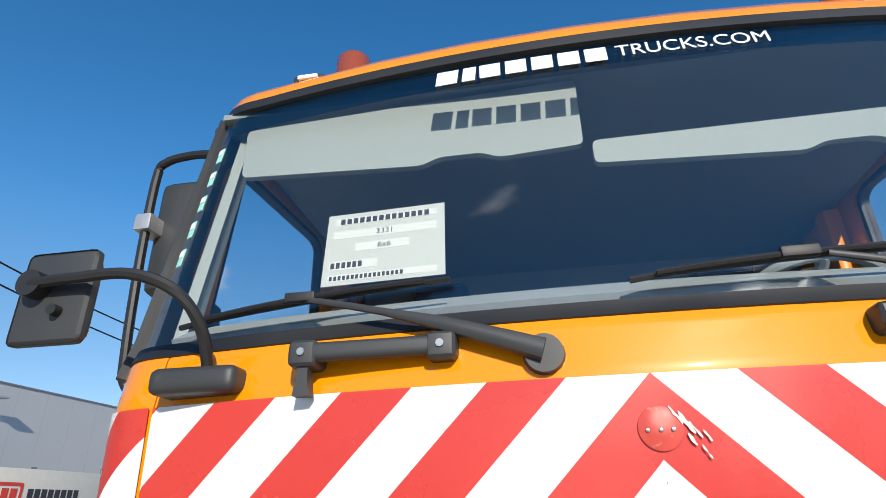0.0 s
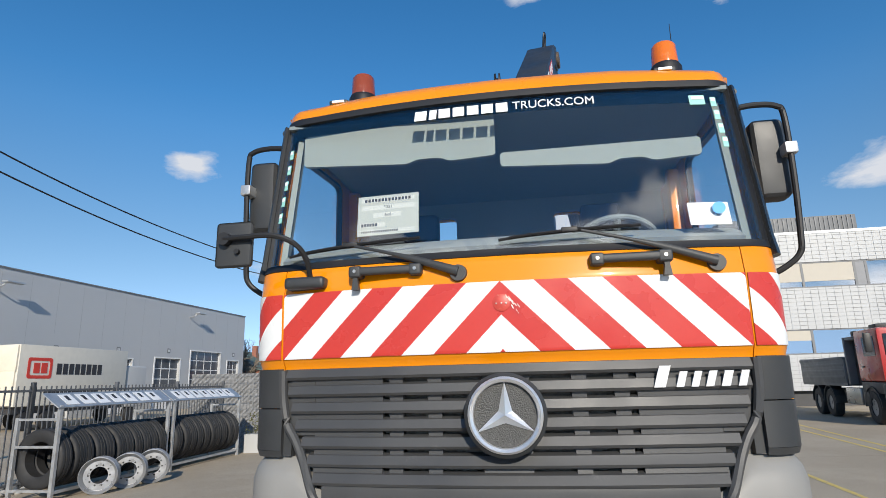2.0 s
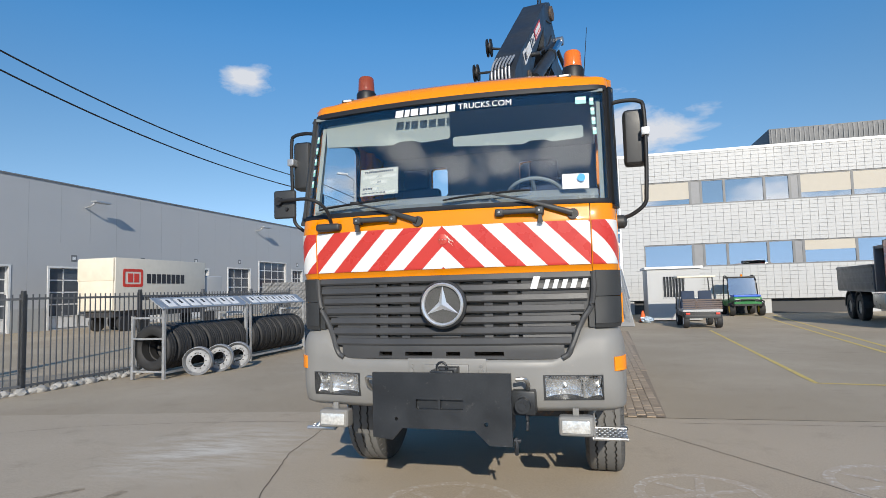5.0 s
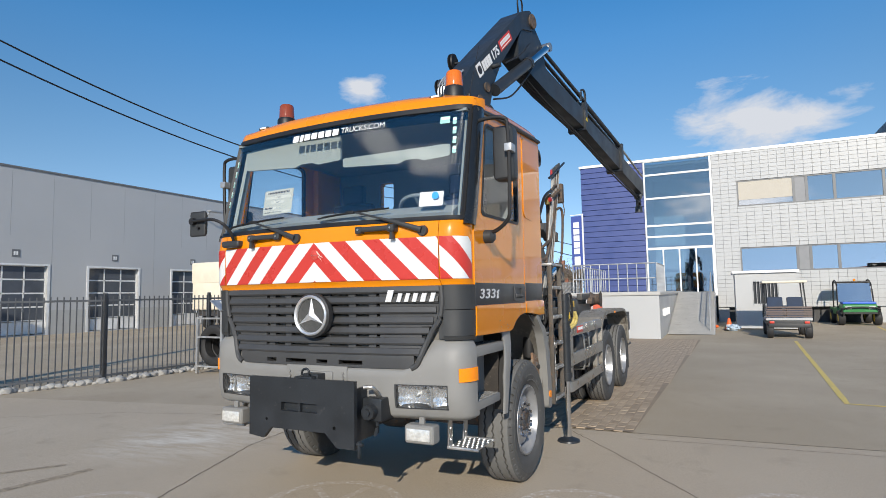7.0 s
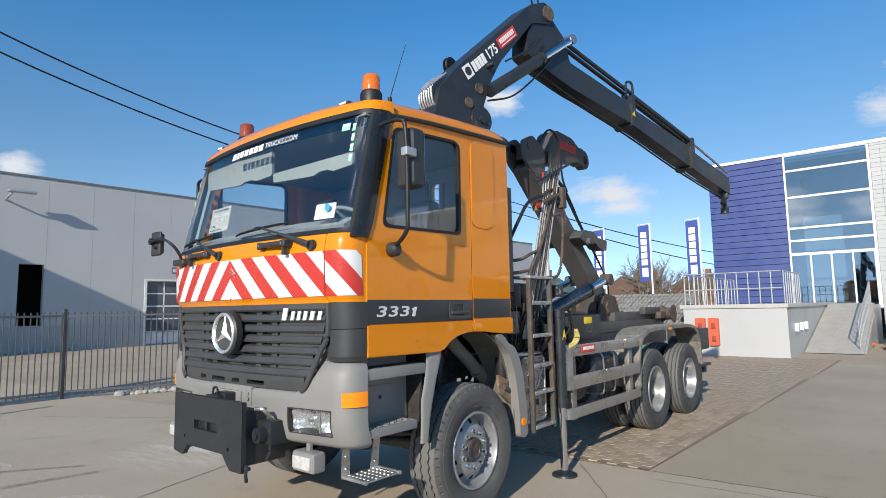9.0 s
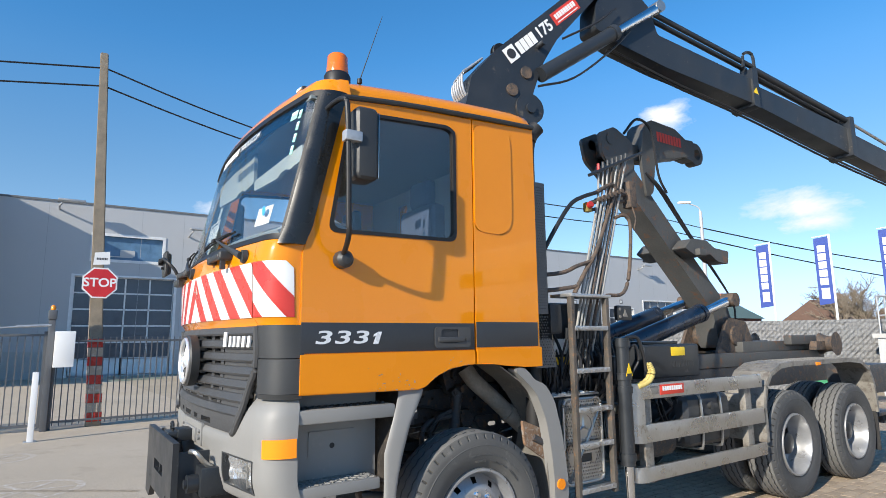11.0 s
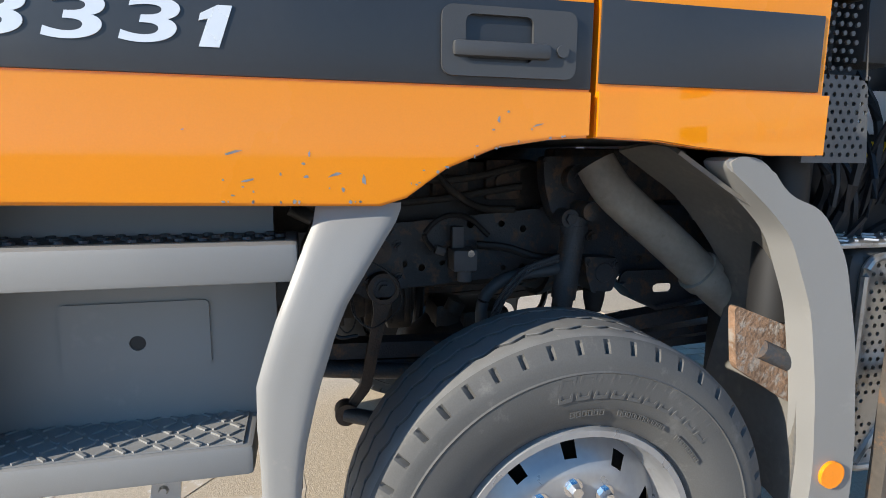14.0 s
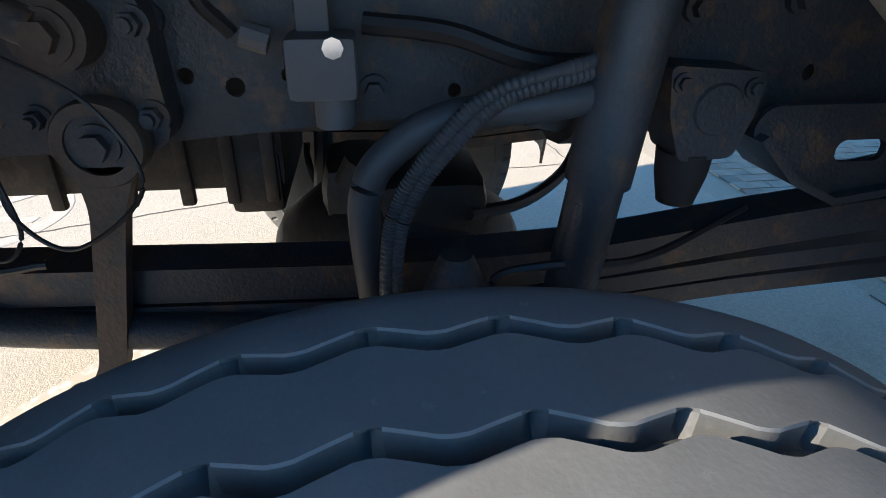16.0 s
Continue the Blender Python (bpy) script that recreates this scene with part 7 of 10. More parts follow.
# rear axles, cross beam, tail
bm = B()
for y in (5.55, 6.95):
    cyl(bm, (-0.95, y, 0.532), (0.95, y, 0.532), 0.09, seg=16)
    lathe(bm, ((0.05, -0.2), (0.2, -0.15), (0.24, 0.0), (0.2, 0.15), (0.05, 0.2)), "x", (0, y, 0.55), 20)
pieces("rear_axle", bm, CHASSIS, truck)
bm = B()
box(bm, (-1.1, 8.1, 0.5), (1.1, 8.2, 0.62), 0.01)
box(bm, (-1.15, 7.75, 0.62), (1.15, 8.3, 0.66), 0.008)
for sg in (-1, 1):
    box(bm, (sg * 0.9 - 0.25, 7.65, 0.9), (sg * 0.9 + 0.25, 8.25, 1.25), 0.01)
    box(bm, (sg * 0.75 - 0.03, 8.05, 0.55), (sg * 0.75 + 0.03, 8.15, 1.1), 0.006)
part("rear_underrun", bm, CHASSIS, truck)

# ---- hooklift: sub-frame, tilted arm, hook, two rams ----
lift = thing("hooklift", "", "")
lift.parent = truck
for sg in (-1, 1):
    bm = B()
    box(bm, (sg * 0.36 - 0.06, 3.4, 1.262), (sg * 0.36 + 0.06, 8.2, 1.42), 0.01)
    part("sub_frame", bm, HOOKM, lift)
    bm = B()
    box(bm, (sg * 0.3 - 0.07, 6.2, 1.42), (sg * 0.3 + 0.07, 8.0, 1.55), 0.01)
    box(bm, (sg * 0.42 - 0.05, 7.2, 1.5), (sg * 0.42 + 0.05, 7.9, 1.62), 0.01)
    part("tilt_frame", bm, HOOKM, lift)
    bm = B()
    lathe(bm, ((0.05, -0.11), (0.15, -0.1), (0.11, -0.03), (0.1, 0.03), (0.12, 0.08), (0.16, 0.1), (0.05, 0.11)), "x", (sg * 0.55, 8.05, 1.5), 24)
    box(bm, (sg * 0.5 - 0.05, 7.7, 1.42), (sg * 0.5 + 0.05, 8.1, 1.54), 0.01)
    part("guide_roller", bm, RUST, lift, "rusty guide roller")
    bm = B()
    a, b = Vector((sg * 0.3, 4.05, 1.52)), Vector((sg * 0.3, 6.12, 2.06))
    cyl(bm, a, a.lerp(b, 0.68), 0.1, seg=24)
    cyl(bm, a.lerp(b, 0.66), a.lerp(b, 0.69), 0.108, seg=24)
    part("ram_cylinder", bm, mat("blue_black_paint", (0.018, 0.027, 0.045), 0.3, vary=0.15, coat=0.3), lift)
    bm = B()
    cyl(bm, a.lerp(b, 0.66), b, 0.055, seg=20)
    part("ram_rod", bm, CHROME, lift)
    bm = B()
    cyl(bm, b - Vector((0.08, 0, 0)), b + Vector((0.08, 0, 0)), 0.085, seg=20)
    cyl(bm, a - Vector((0.09, 0, 0)), a + Vector((0.09, 0, 0)), 0.1, seg=20)
    pieces("ram_eye", bm, RUST, lift)
bm = B()
MAIN = [(6.1, 1.45), (6.4, 1.6), (6.38, 1.93), (6.22, 2.1), (5.27, 2.93), (4.55, 3.6), (4.45, 3.7), (4.2, 3.53), (5.04, 2.79), (6.0, 1.92)]
prism(bm, rpoly(MAIN, 0.06), "x", -0.14, 0.14)
bmesh.ops.bevel(bm, geom=[e for e in bm.edges if abs(abs(e.verts[0].co.x) - 0.14) < 1e-4 and abs(e.verts[0].co.x - e.verts[1].co.x) < 1e-4], offset=0.012, segments=2, affect="EDGES")
part("main_arm", bm, HOOKM, lift, "worn grey hook arm with rust patches")
bm = B()
for sg in (-1, 1):
    prism(bm, rpoly([(4.04, 3.86), (4.1, 3.6), (4.4, 3.4), (4.62, 3.55), (4.6, 3.85), (4.3, 3.98)], 0.06), "x", sg * 0.13 - 0.02, sg * 0.13 + 0.02)
    cyl(bm, (sg * 0.11, 4.22, 3.82), (sg * 0.165, 4.22, 3.82), 0.065, seg=20)
    prism(bm, rpoly([(4.8, 4.05), (5.02, 4.1), (5.0, 3.7), (4.92, 3.28), (4.8, 3.22), (4.74, 3.6), (4.76, 3.9)], 0.05), "x", sg * 0.15 - 0.02, sg * 0.15 + 0.02)
box(bm, (-0.1, 4.25, 3.66), (0.1, 4.8, 3.86), 0.03)
pieces("knuckle_plate", bm, HOOKM, lift)
bm = B()
HORN = rpoly([(4.82, 3.9), (4.9, 4.14), (5.02, 4.22), (5.5, 4.2), (5.8, 4.06), (5.82, 3.9), (5.3, 3.78), (5.06, 3.72), (4.9, 3.7)], 0.05)
prism(bm, HORN, "x", -0.125, 0.125)
horn = part("hook_horn", bm, HOOKM, lift)
bm = B()
bars(bm, at(SIDE, 0.127, 5.12, 3.97), 0.5, 0.12, 9, 0.22, -0.05)
part("red_blocks", bm, REDST, horn, "red company name as plain blocks")
bm = B()
ring_o, ring_i = circ(6.04, 3.98, 0.15, 24), circ(6.06, 3.98, 0.072, 18)
plate(bm, ring_o, [ring_i], "x", -0.06, 0.06)
prism(bm, rpoly([(5.74, 4.12), (5.95, 4.14), (5.98, 4.05), (5.95, 3.86), (5.74, 3.88)], 0.03), "x", -0.08, 0.08)
part("hook_eye", bm, HOOKM, lift)
# container locks half-way up the arm
for sg in (-1, 1):
    bm = B()
    ps = rpoly([(5.2, 2.64), (5.35, 2.76), (5.65, 2.76), (5.8, 2.68), (6.11, 2.66), (6.08, 2.5), (5.85, 2.52), (5.7, 2.6), (5.45, 2.54)], 0.03)
    prism(bm, ps, "x", sg * 0.16, sg * 0.34)
    part("body_lock", bm, HOOKM, lift)
bm = B()
box(bm, (-0.4, 5.4, 2.56), (0.4, 5.54, 2.64), 0.01)
part("lock_beam", bm, HOOKM, lift)
bm = B()
for k in range(3):
    tube(bm, [(0.2, 4.75, 3.5), (0.23 + 0.02 * k, 4.95, 3.3), (0.21, 5.45 + 0.03 * k, 2.86), (0.2, 6.3, 2.12), (0.2, 6.4, 1.8)], 0.012, 6)
tube(bm, [(0.2, 4.4, 3.9), (0.24, 4.6, 4.1), (0.24, 4.85, 4.0), (0.23, 4.95, 3.5), (0.22, 5.1, 3.3)], 0.016, 6)
pieces("hose", bm, HOSE, lift)
bm = B()
cyl(bm, (-0.3, 6.22, 1.62), (0.3, 6.22, 1.62), 0.12, seg=20)
for sg in (-1, 1):
    prism(bm, rpoly([(5.8, 1.4), (6.7, 1.4), (6.5, 1.8), (6.1, 1.85)], 0.06), "x", sg * 0.25 - 0.02, sg * 0.25 + 0.02)
part("arm_pivot", bm, RUST, lift)

# ---- loader crane ----
crane = thing("loader_crane", "", "")
crane.parent = truck
bm = B()
box(bm, (-0.45, 2.3, 1.26), (0.6, 2.75, 1.5), 0.02)
cyl(bm, (0.2, 2.52, 1.4), (0.2, 2.52, 3.2), 0.19, 0.17, 28)
box(bm, (0.02, 2.36, 3.1), (0.38, 2.72, 3.62), 0.04)
part("column", bm, CRANEM, crane)
# the boom plane leaves the column and swings outwards to the rear
DX = 0.16


def bp(y, z, w=0.0):
    """A point of the boom's plane; w metres to its outer side."""
    return Vector((0.2 + DX * (y - 2.5) + w * 0.988, y - w * DX, z))


def boom(poly, w0, w1, mat_, parent, name, label="", r=0.04, bev=0.01):
    bm = B()
    ps = rpoly(poly, r) if r else poly
    a = [bm.verts.new(bp(y, z, w0)) for y, z in ps]
    b = [bm.verts.new(bp(y, z, w1)) for y, z in ps]
    bm.faces.new(a[::-1]), bm.faces.new(b)
    n = len(ps)
    for i in range(n):
        bm.faces.new((a[i], a[(i + 1) % n], b[(i + 1) % n], b[i]))
    return part(name, bm, mat_, parent, label)


b1 = boom([(2.12, 3.62), (2.2, 3.98), (2.45, 4.28), (3.72, 5.45), (4.0, 5.58), (4.18, 5.52), (4.12, 5.32), (3.75, 5.22), (3.15, 4.54), (2.98, 4.26), (2.86, 3.95), (2.78, 3.5), (2.4, 3.42)], -0.15, 0.15, CRANEM, crane, "lower_boom")
bm = B()
for y, z, r, l in ((2.78, 3.76, 0.13, 0.17), (2.62, 3.92, 0.06, 0.165), (2.78, 4.12, 0.06, 0.165), (4.06, 5.44, 0.1, 0.175)):
    cyl(bm, bp(y, z, -l), bp(y, z, l), r, seg=24)
pieces("pin", bm, RUST, crane)
bm = B()
lathe_pts = [bp(2.8, 3.76, 0.17), bp(2.8, 3.76, 0.2)]
cyl(bm, *lathe_pts, 0.05, seg=16)
cyl(bm, bp(2.8, 3.76, 0.14), bp(2.8, 3.76, 0.175), 0.15, seg=28)
cyl(bm, bp(2.93, 4.42, 0.15), bp(2.93, 4.42, 0.26), 0.028, seg=12)
pieces("pivot_cap", bm, CRANEM, crane)


def boom_mark(y, z, ang, w=0.152):
    d = Vector((0.155 * math.cos(ang), math.cos(ang), math.sin(ang))).normalized()
    o = Vector((0.988, -DX, 0)).normalized()
    u = o.cross(d)
    p = bp(y, z, w)
    m = Matrix((d, u, o)).transposed().to_4x4()
    m.translation = p
    return m


ANG = math.atan2(5.42 - 4.28, 3.72 - 2.45)
q = boom_mark(2.62, 4.18, ANG)
bm = B()
box(bm, (0.0, 0.0, 0.0), (0.14, 0.15, 0.003), m=q)
lb = part("maker_mark", bm, WHITE, b1, "white maker's mark as plain shapes")
bm = B()
bars(bm, q @ Matrix.Translation((0.17, 0.01, 0.0)), 0.27, 0.12, 4, 0.14, 0.0, 0.003)
part("white_blocks", bm, WHITE, b1, "white maker's name as plain blocks")
writing("crane_size", "175", 0.16, q @ Matrix.Translation((0.585, 0.07, 0.002)), WHITE, b1, 0.001, 1.0, 0.004)
bm = B()
box(bm, (0.75, 0.02, 0), (1.16, 0.15, 0.003), m=q)
rl = part("owner_label", bm, REDST, b1, "red owner label with pale blocks")
bm = B()
bars(bm, q @ Matrix.Translation((0.79, 0.07, 0.0032)), 0.34, 0.055, 9, 0.22, 0.0, 0.002)
bars(bm, q @ Matrix.Translation((0.79, 0.035, 0.0032)), 0.34, 0.012, 20, 0.3, 0.0, 0.002)
part("blocks", bm, WHITE, rl)
bm = B()
cyl(bm, q @ Vector((0.07, 0.075, 0.0035)), q @ Vector((0.07, 0.075, 0.005)), 0.05, seg=16)
part("dark_shape", bm, INK, lb)
# outer boom and its extensions
b2 = boom([(3.68, 5.08), (3.8, 5.26), (4.0, 5.42), (4.17, 5.41), (4.42, 5.22), (4.52, 4.92), (6.12, 4.66), (6.1, 4.36), (4.6, 4.56), (3.98, 4.69), (3.66, 4.8)], -0.13, 0.13, CRANEM, crane, "outer_boom")
EXT = (((5.9, 4.66, 4.41), (7.9, 4.34, 3.98), 0.11), ((7.7, 4.35, 4.04), (9.38, 4.02, 3.7), 0.09))
for (ya, za, zb), (yb, zc, zd), w in EXT:
    boom([(ya, za), (yb, zc), (yb, zd), (ya, zb)], -w, w, CRANEM, crane, "extension", r=0.012)
for y, z0, z1 in ((6.02, 4.32, 4.82), (7.86, 3.94, 4.5)):
    boom([(y - 0.05, z0 + 0.02), (y - 0.04, z1), (y + 0.05, z1), (y + 0.05, z0)], -0.16, 0.16, CRANEM, crane, "guide_collar", r=0.015)
bm = B()
a, b = bp(2.93, 4.12, 0.17), bp(4.5, 5.21, 0.17)
cyl(bm, a, a.lerp(b, 0.6), 0.075, seg=24)
cyl(bm, a.lerp(b, 0.57), a.lerp(b, 0.605), 0.085, seg=24)
part("lift_ram", bm, CRANEM, crane)
bm = B()
cyl(bm, a.lerp(b, 0.6), b, 0.05, seg=18)
part("ram_rod", bm, CHROME, crane)
bm = B()
cyl(bm, bp(4.51, 5.22, -0.2), bp(4.51, 5.22, 0.22), 0.065, seg=18)
boom_arm = [(4.0, 5.3), (4.5, 5.28), (4.46, 5.16), (4.05, 5.1)]
part("link_pin", bm, STAIN, crane)
bm = B()
for w, dz in ((0.1, 0.0), (-0.02, 0.03)):
    a, b = bp(4.52, 5.18 + dz, w), bp(6.1, 4.86 + dz, w)
    cyl(bm, a, b, 0.03, seg=14)
    cyl(bm, bp(6.05, 4.84 + dz, w), bp(7.85, 4.46 + dz, w), 0.04, seg=14)
pieces("extension_ram", bm, CRANEM, crane)
bm = B()
cyl(bm, bp(7.85, 4.46, 0.1), bp(9.3, 4.1, 0.1), 0.02, seg=10)
part("extension_rod", bm, STAIN, crane)
bm = B()
tube(bm, [bp(5.88, 4.82, 0.12), bp(5.9, 4.99, 0.12), bp(6.05, 5.02, 0.12), bp(6.08, 4.82, 0.12)], 0.02, 6, 4)
part("hose_guide", bm, CRANEM, crane)
bm = B()
for w in (0.0, 0.05):
    tube(bm, [bp(3.9, 4.66, w), bp(4.8, 4.45, w), bp(6.0, 4.24, w), bp(7.6, 3.9, w), bp(9.2, 3.62, w)], 0.014, 6, 6)
tube(bm, [bp(3.2, 4.55, 0.18), bp(3.6, 4.8, 0.2), bp(3.9, 5.05, 0.18)], 0.012, 6)
tube(bm, [bp(2.9, 4.0, 0.17), bp(3.3, 4.15, 0.2), bp(3.8, 4.55, 0.17), bp(4.1, 4.85, 0.16)], 0.012, 6)
tube(bm, [bp(3.95, 5.55, 0.0), bp(3.88, 5.72, 0.03), bp(4.0, 5.75, 0.03), bp(4.07, 5.55, 0.0)], 0.012, 6)
pieces("hose", bm, HOSE, crane)
bm = B()
for k in range(6):
    w = -0.1 + 0.04 * k
    tube(bm, [bp(2.32, 3.72, w), bp(2.16, 3.82, w), bp(2.13, 3.95 + 0.01 * k, w), bp(2.2, 4.08, w), bp(2.34, 4.2, w)], 0.012, 8, 6)
pieces("steel_pipe", bm, GALV, crane, "bent hydraulic pipe")
bm = B()
for x, y, z in ((-0.09, 2.85, 4.55), (-0.25, 2.8, 4.23)):
    lathe(bm, ((0.02, -0.03), (0.105, -0.03), (0.11, -0.015), (0.06, -0.01), (0.06, 0.01), (0.11, 0.015), (0.105, 0.03), (0.02, 0.03)), "x", (x, y, z), 28)
pieces("hose_reel", bm, SEAL, crane, "round black hose reel")
bm = B()
cyl(bm, (-0.12, 2.85, 4.55), (0.16, 2.85, 4.5), 0.016, seg=8)
cyl(bm, (-0.28, 2.8, 4.23), (0.16, 2.8, 4.23), 0.016, seg=8)
pieces("reel_axle", bm, CRANEM, crane)
# rotator and tangled hoses at the tip
bm = B()
tip = bp(9.3, 3.74, 0)
box(bm, tuple(tip + Vector((-0.08, -0.06, -0.12))), tuple(tip + Vector((0.08, 0.08, 0.06))), 0.02)
cyl(bm, tip + Vector((0, 0, -0.1)), tip + Vector((0, 0.02, -0.3)), 0.05, seg=14)
cyl(bm, tip + Vector((0, 0.02, -0.28)), tip + Vector((0, 0.02, -0.4)), 0.075, seg=18)
part("rotator", bm, CRANEM, crane)
bm = B()
random.seed(8)
for k in range(5):
    p = tip + Vector((0.02, -0.1, -0.05))
    tube(bm, [p, p + Vector((0.05, -0.2 + 0.03 * k, -0.1 - 0.03 * k)), p + Vector((0.02, -0.3 + 0.05 * k, -0.2)), p + Vector((0.0, -0.05, -0.26))], 0.011, 6, 5)
pieces("tip_hose", bm, HOSE, crane)
bm = B()
prism(bm, [(0, 0), (0.09, 0), (0.045, 0.08)], "z", 0, 0.002)
for v in bm.verts:
    v.co = boom_mark(5.96, 4.5, -0.2, 0.162) @ v.co
part("warning_triangle", bm, YELLOW, crane)

# ---- the yard ----
def concrete(name, near, yard, pale):
    """Concrete of two pours with a joint between them, stains, grit and spilt white dust."""
    m = bpy.data.materials.new(name)
    m.use_nodes = True
    n, l = m.node_tree.nodes, m.node_tree.links
    b = n["Principled BSDF"]
    b.inputs["Specular IOR Level"].default_value = 0.12
    b.inputs["Roughness"].default_value = 0.9
    co = n.new("ShaderNodeTexCoord")
    xyz = n.new("ShaderNodeSeparateXYZ")
    l.new(co.outputs["Object"], xyz.inputs[0])

    def noise_at(scale, detail, rough=0.55, stretch=None):
        t = n.new("ShaderNodeTexNoise")
        t.inputs["Scale"].default_value, t.inputs["Detail"].default_value, t.inputs["Roughness"].default_value = scale, detail, rough
        v = co.outputs["Object"]
        if stretch:
            mp = n.new("ShaderNodeMapping")
            mp.inputs["Scale"].default_value, mp.inputs["Rotation"].default_value = stretch, (0, 0, 0.5)
            l.new(v, mp.inputs[0])
            v = mp.outputs[0]
        l.new(v, t.inputs["Vector"])
        return t.outputs["Fac"]

    def calc(op, x, y):
        q = n.new("ShaderNodeMath")
        q.operation, q.use_clamp = op, False
        for i, v in enumerate((x, y)):
            if isinstance(v, (int, float)):
                q.inputs[i].default_value = v
            else:
                l.new(v, q.inputs[i])
        return q.outputs[0]

    def ramp(v, a, b_, lo=0.0, hi=1.0):
        q = n.new("ShaderNodeMapRange")
        q.inputs[1].default_value, q.inputs[2].default_value, q.inputs[3].default_value, q.inputs[4].default_value = a, b_, lo, hi
        l.new(v, q.inputs[0])
        return q.outputs[0]

    def blend(f, a, b_):
        q = n.new("ShaderNodeMix")
        q.data_type = "RGBA"
        for i, v in ((0, f), (6, a), (7, b_)):
            if isinstance(v, tuple):
                q.inputs[i].default_value = (*v, 1)
            else:
                l.new(v, q.inputs[i])
        return q.outputs[2]

    # the later pour lies beyond the joint that runs across the yard
    far = calc("GREATER_THAN", calc("SUBTRACT", xyz.outputs["Y"], calc("MULTIPLY", xyz.outputs["X"], 0.056)), 3.45)
    col = blend(far, near, yard)
    big, mid, fine = noise_at(0.35, 5), noise_at(2.2, 8, 0.65), noise_at(55, 3)
    col = blend(ramp(big, 0.42, 0.72, 0.0, 0.55), col, pale)
    col = blend(ramp(mid, 0.56, 0.75, 0.0, 0.4), col, tuple(c * 0.68 for c in yard))
    dx, dy = calc("SUBTRACT", xyz.outputs["X"], -2.95), calc("SUBTRACT", xyz.outputs["Y"], 1.45)
    rad = calc("SQRT", calc("ADD", calc("MULTIPLY", dx, dx), calc("MULTIPLY", dy, dy)), 0.0)
    dust = calc("MULTIPLY", ramp(rad, 0.25, 1.25, 1.0, 0.0), ramp(noise_at(3.2, 7, 0.7, (0.5, 2.2, 1.0)), 0.42, 0.62))
    col = blend(calc("MULTIPLY", dust, 0.9), col, (0.66, 0.62, 0.55))
    hs = n.new("ShaderNodeHueSaturation")
    l.new(col, hs.inputs["Color"])
    grit = noise_at(160, 2)
    l.new(calc("MULTIPLY", ramp(fine, 0.3, 0.7, 0.9, 1.1), ramp(grit, 0.3, 0.7, 0.84, 1.16)), hs.inputs["Value"])
    l.new(hs.outputs[0], b.inputs["Base Color"])
    bp = n.new("ShaderNodeBump")
    bp.inputs["Strength"].default_value, bp.inputs["Distance"].default_value = 0.5, 0.004
    l.new(calc("ADD", fine, grit), bp.inputs["Height"])
    l.new(bp.outputs[0], b.inputs["Normal"])
    return m


CONC = concrete("worn_concrete", (0.45, 0.378, 0.292), (0.385, 0.322, 0.24), (0.52, 0.445, 0.35))
PAVE = mat("concrete_pavers", (0.36, 0.283, 0.205), 0.9, vary=0.12, scale=6, bump=0.5, bscale=120, rand=0.16)
PAINTW = mat("worn_white_road_paint", (0.58, 0.55, 0.5), 0.8, vary=0.15, scale=8, dirt=(0.46, 0.385, 0.3), dirt_at=0.43)
PAINTY = mat("worn_yellow_road_paint", (0.66, 0.5, 0.14), 0.8, vary=0.15, scale=6, dirt=(0.4, 0.33, 0.21), dirt_at=0.58)
TAR = mat("dark_joint", (0.11, 0.09, 0.068), 0.95, vary=0.5, scale=6)
CLAD = mat("pale_grey_cladding", (0.45, 0.455, 0.46), 0.5, vary=0.03, scale=0.4)
PANELW = mat("white_facade_panel", (0.44, 0.445, 0.445), 0.45, vary=0.04, scale=0.8)
BLUEC = mat("blue_cladding", (0.035, 0.06, 0.21), 0.45, vary=0.08, scale=2)
FRAMEW = mat("white_window_frame", (0.72, 0.72, 0.71), 0.5)
FRAMEG = mat("grey_window_frame", (0.16, 0.165, 0.17), 0.5)
BLIND = mat("beige_blind", (0.5, 0.46, 0.39), 0.8, vary=0.04)
# near-black in place of the missing light inside rooms
DARKIN = mat("unlit_room_tone", (0.05, 0.055, 0.06), 0.9, vary=0.3, scale=1)
WINGL = glass("window_glass", (0.3, 0.38, 0.44), 0.02, 0.5)
FENCE = mat("anthracite_fence", (0.095, 0.1, 0.108), 0.5, vary=0.1)
STONE = mat("rubble_stone", (0.36, 0.35, 0.33), 0.9, vary=0.2, scale=8, bump=0.6, bscale=40)
GAB = mat("grey_gabion_stone", (0.2, 0.2, 0.2), 0.9, vary=0.4, scale=14, bump=1.0, bscale=16)
WOODP = mat("grey_timber_pole", (0.24, 0.2, 0.15), 0.9, vary=0.25, scale=5, bump=0.5, bscale=50)
BARK = mat("bare_branches", (0.2, 0.165, 0.125), 0.9, vary=0.3)
PLAST = mat("white_plaster", (0.72, 0.7, 0.66), 0.8, vary=0.04)
REDP = mat("red_truck_paint", (0.42, 0.025, 0.02), 0.35, coat=0.4, vary=0.05)
GREENP = mat("green_vehicle_paint", (0.03, 0.2, 0.06), 0.4, vary=0.08)
BLUEP = mat("blue_load", (0.03, 0.12, 0.55), 0.5, vary=0.15)
CREAM = mat("cream_panel", (0.7, 0.64, 0.52), 0.6, vary=0.06)
FLAGB = mat("blue_banner", (0.04, 0.075, 0.3), 0.7, vary=0.06)
STOPR = mat("stop_red", (0.55, 0.025, 0.03), 0.4)
BRICKR = mat("red_brick", (0.3, 0.12, 0.08), 0.9, vary=0.2, scale=4)
TILER = mat("roof_tile", (0.13, 0.08, 0.06), 0.9, vary=0.2, scale=4)
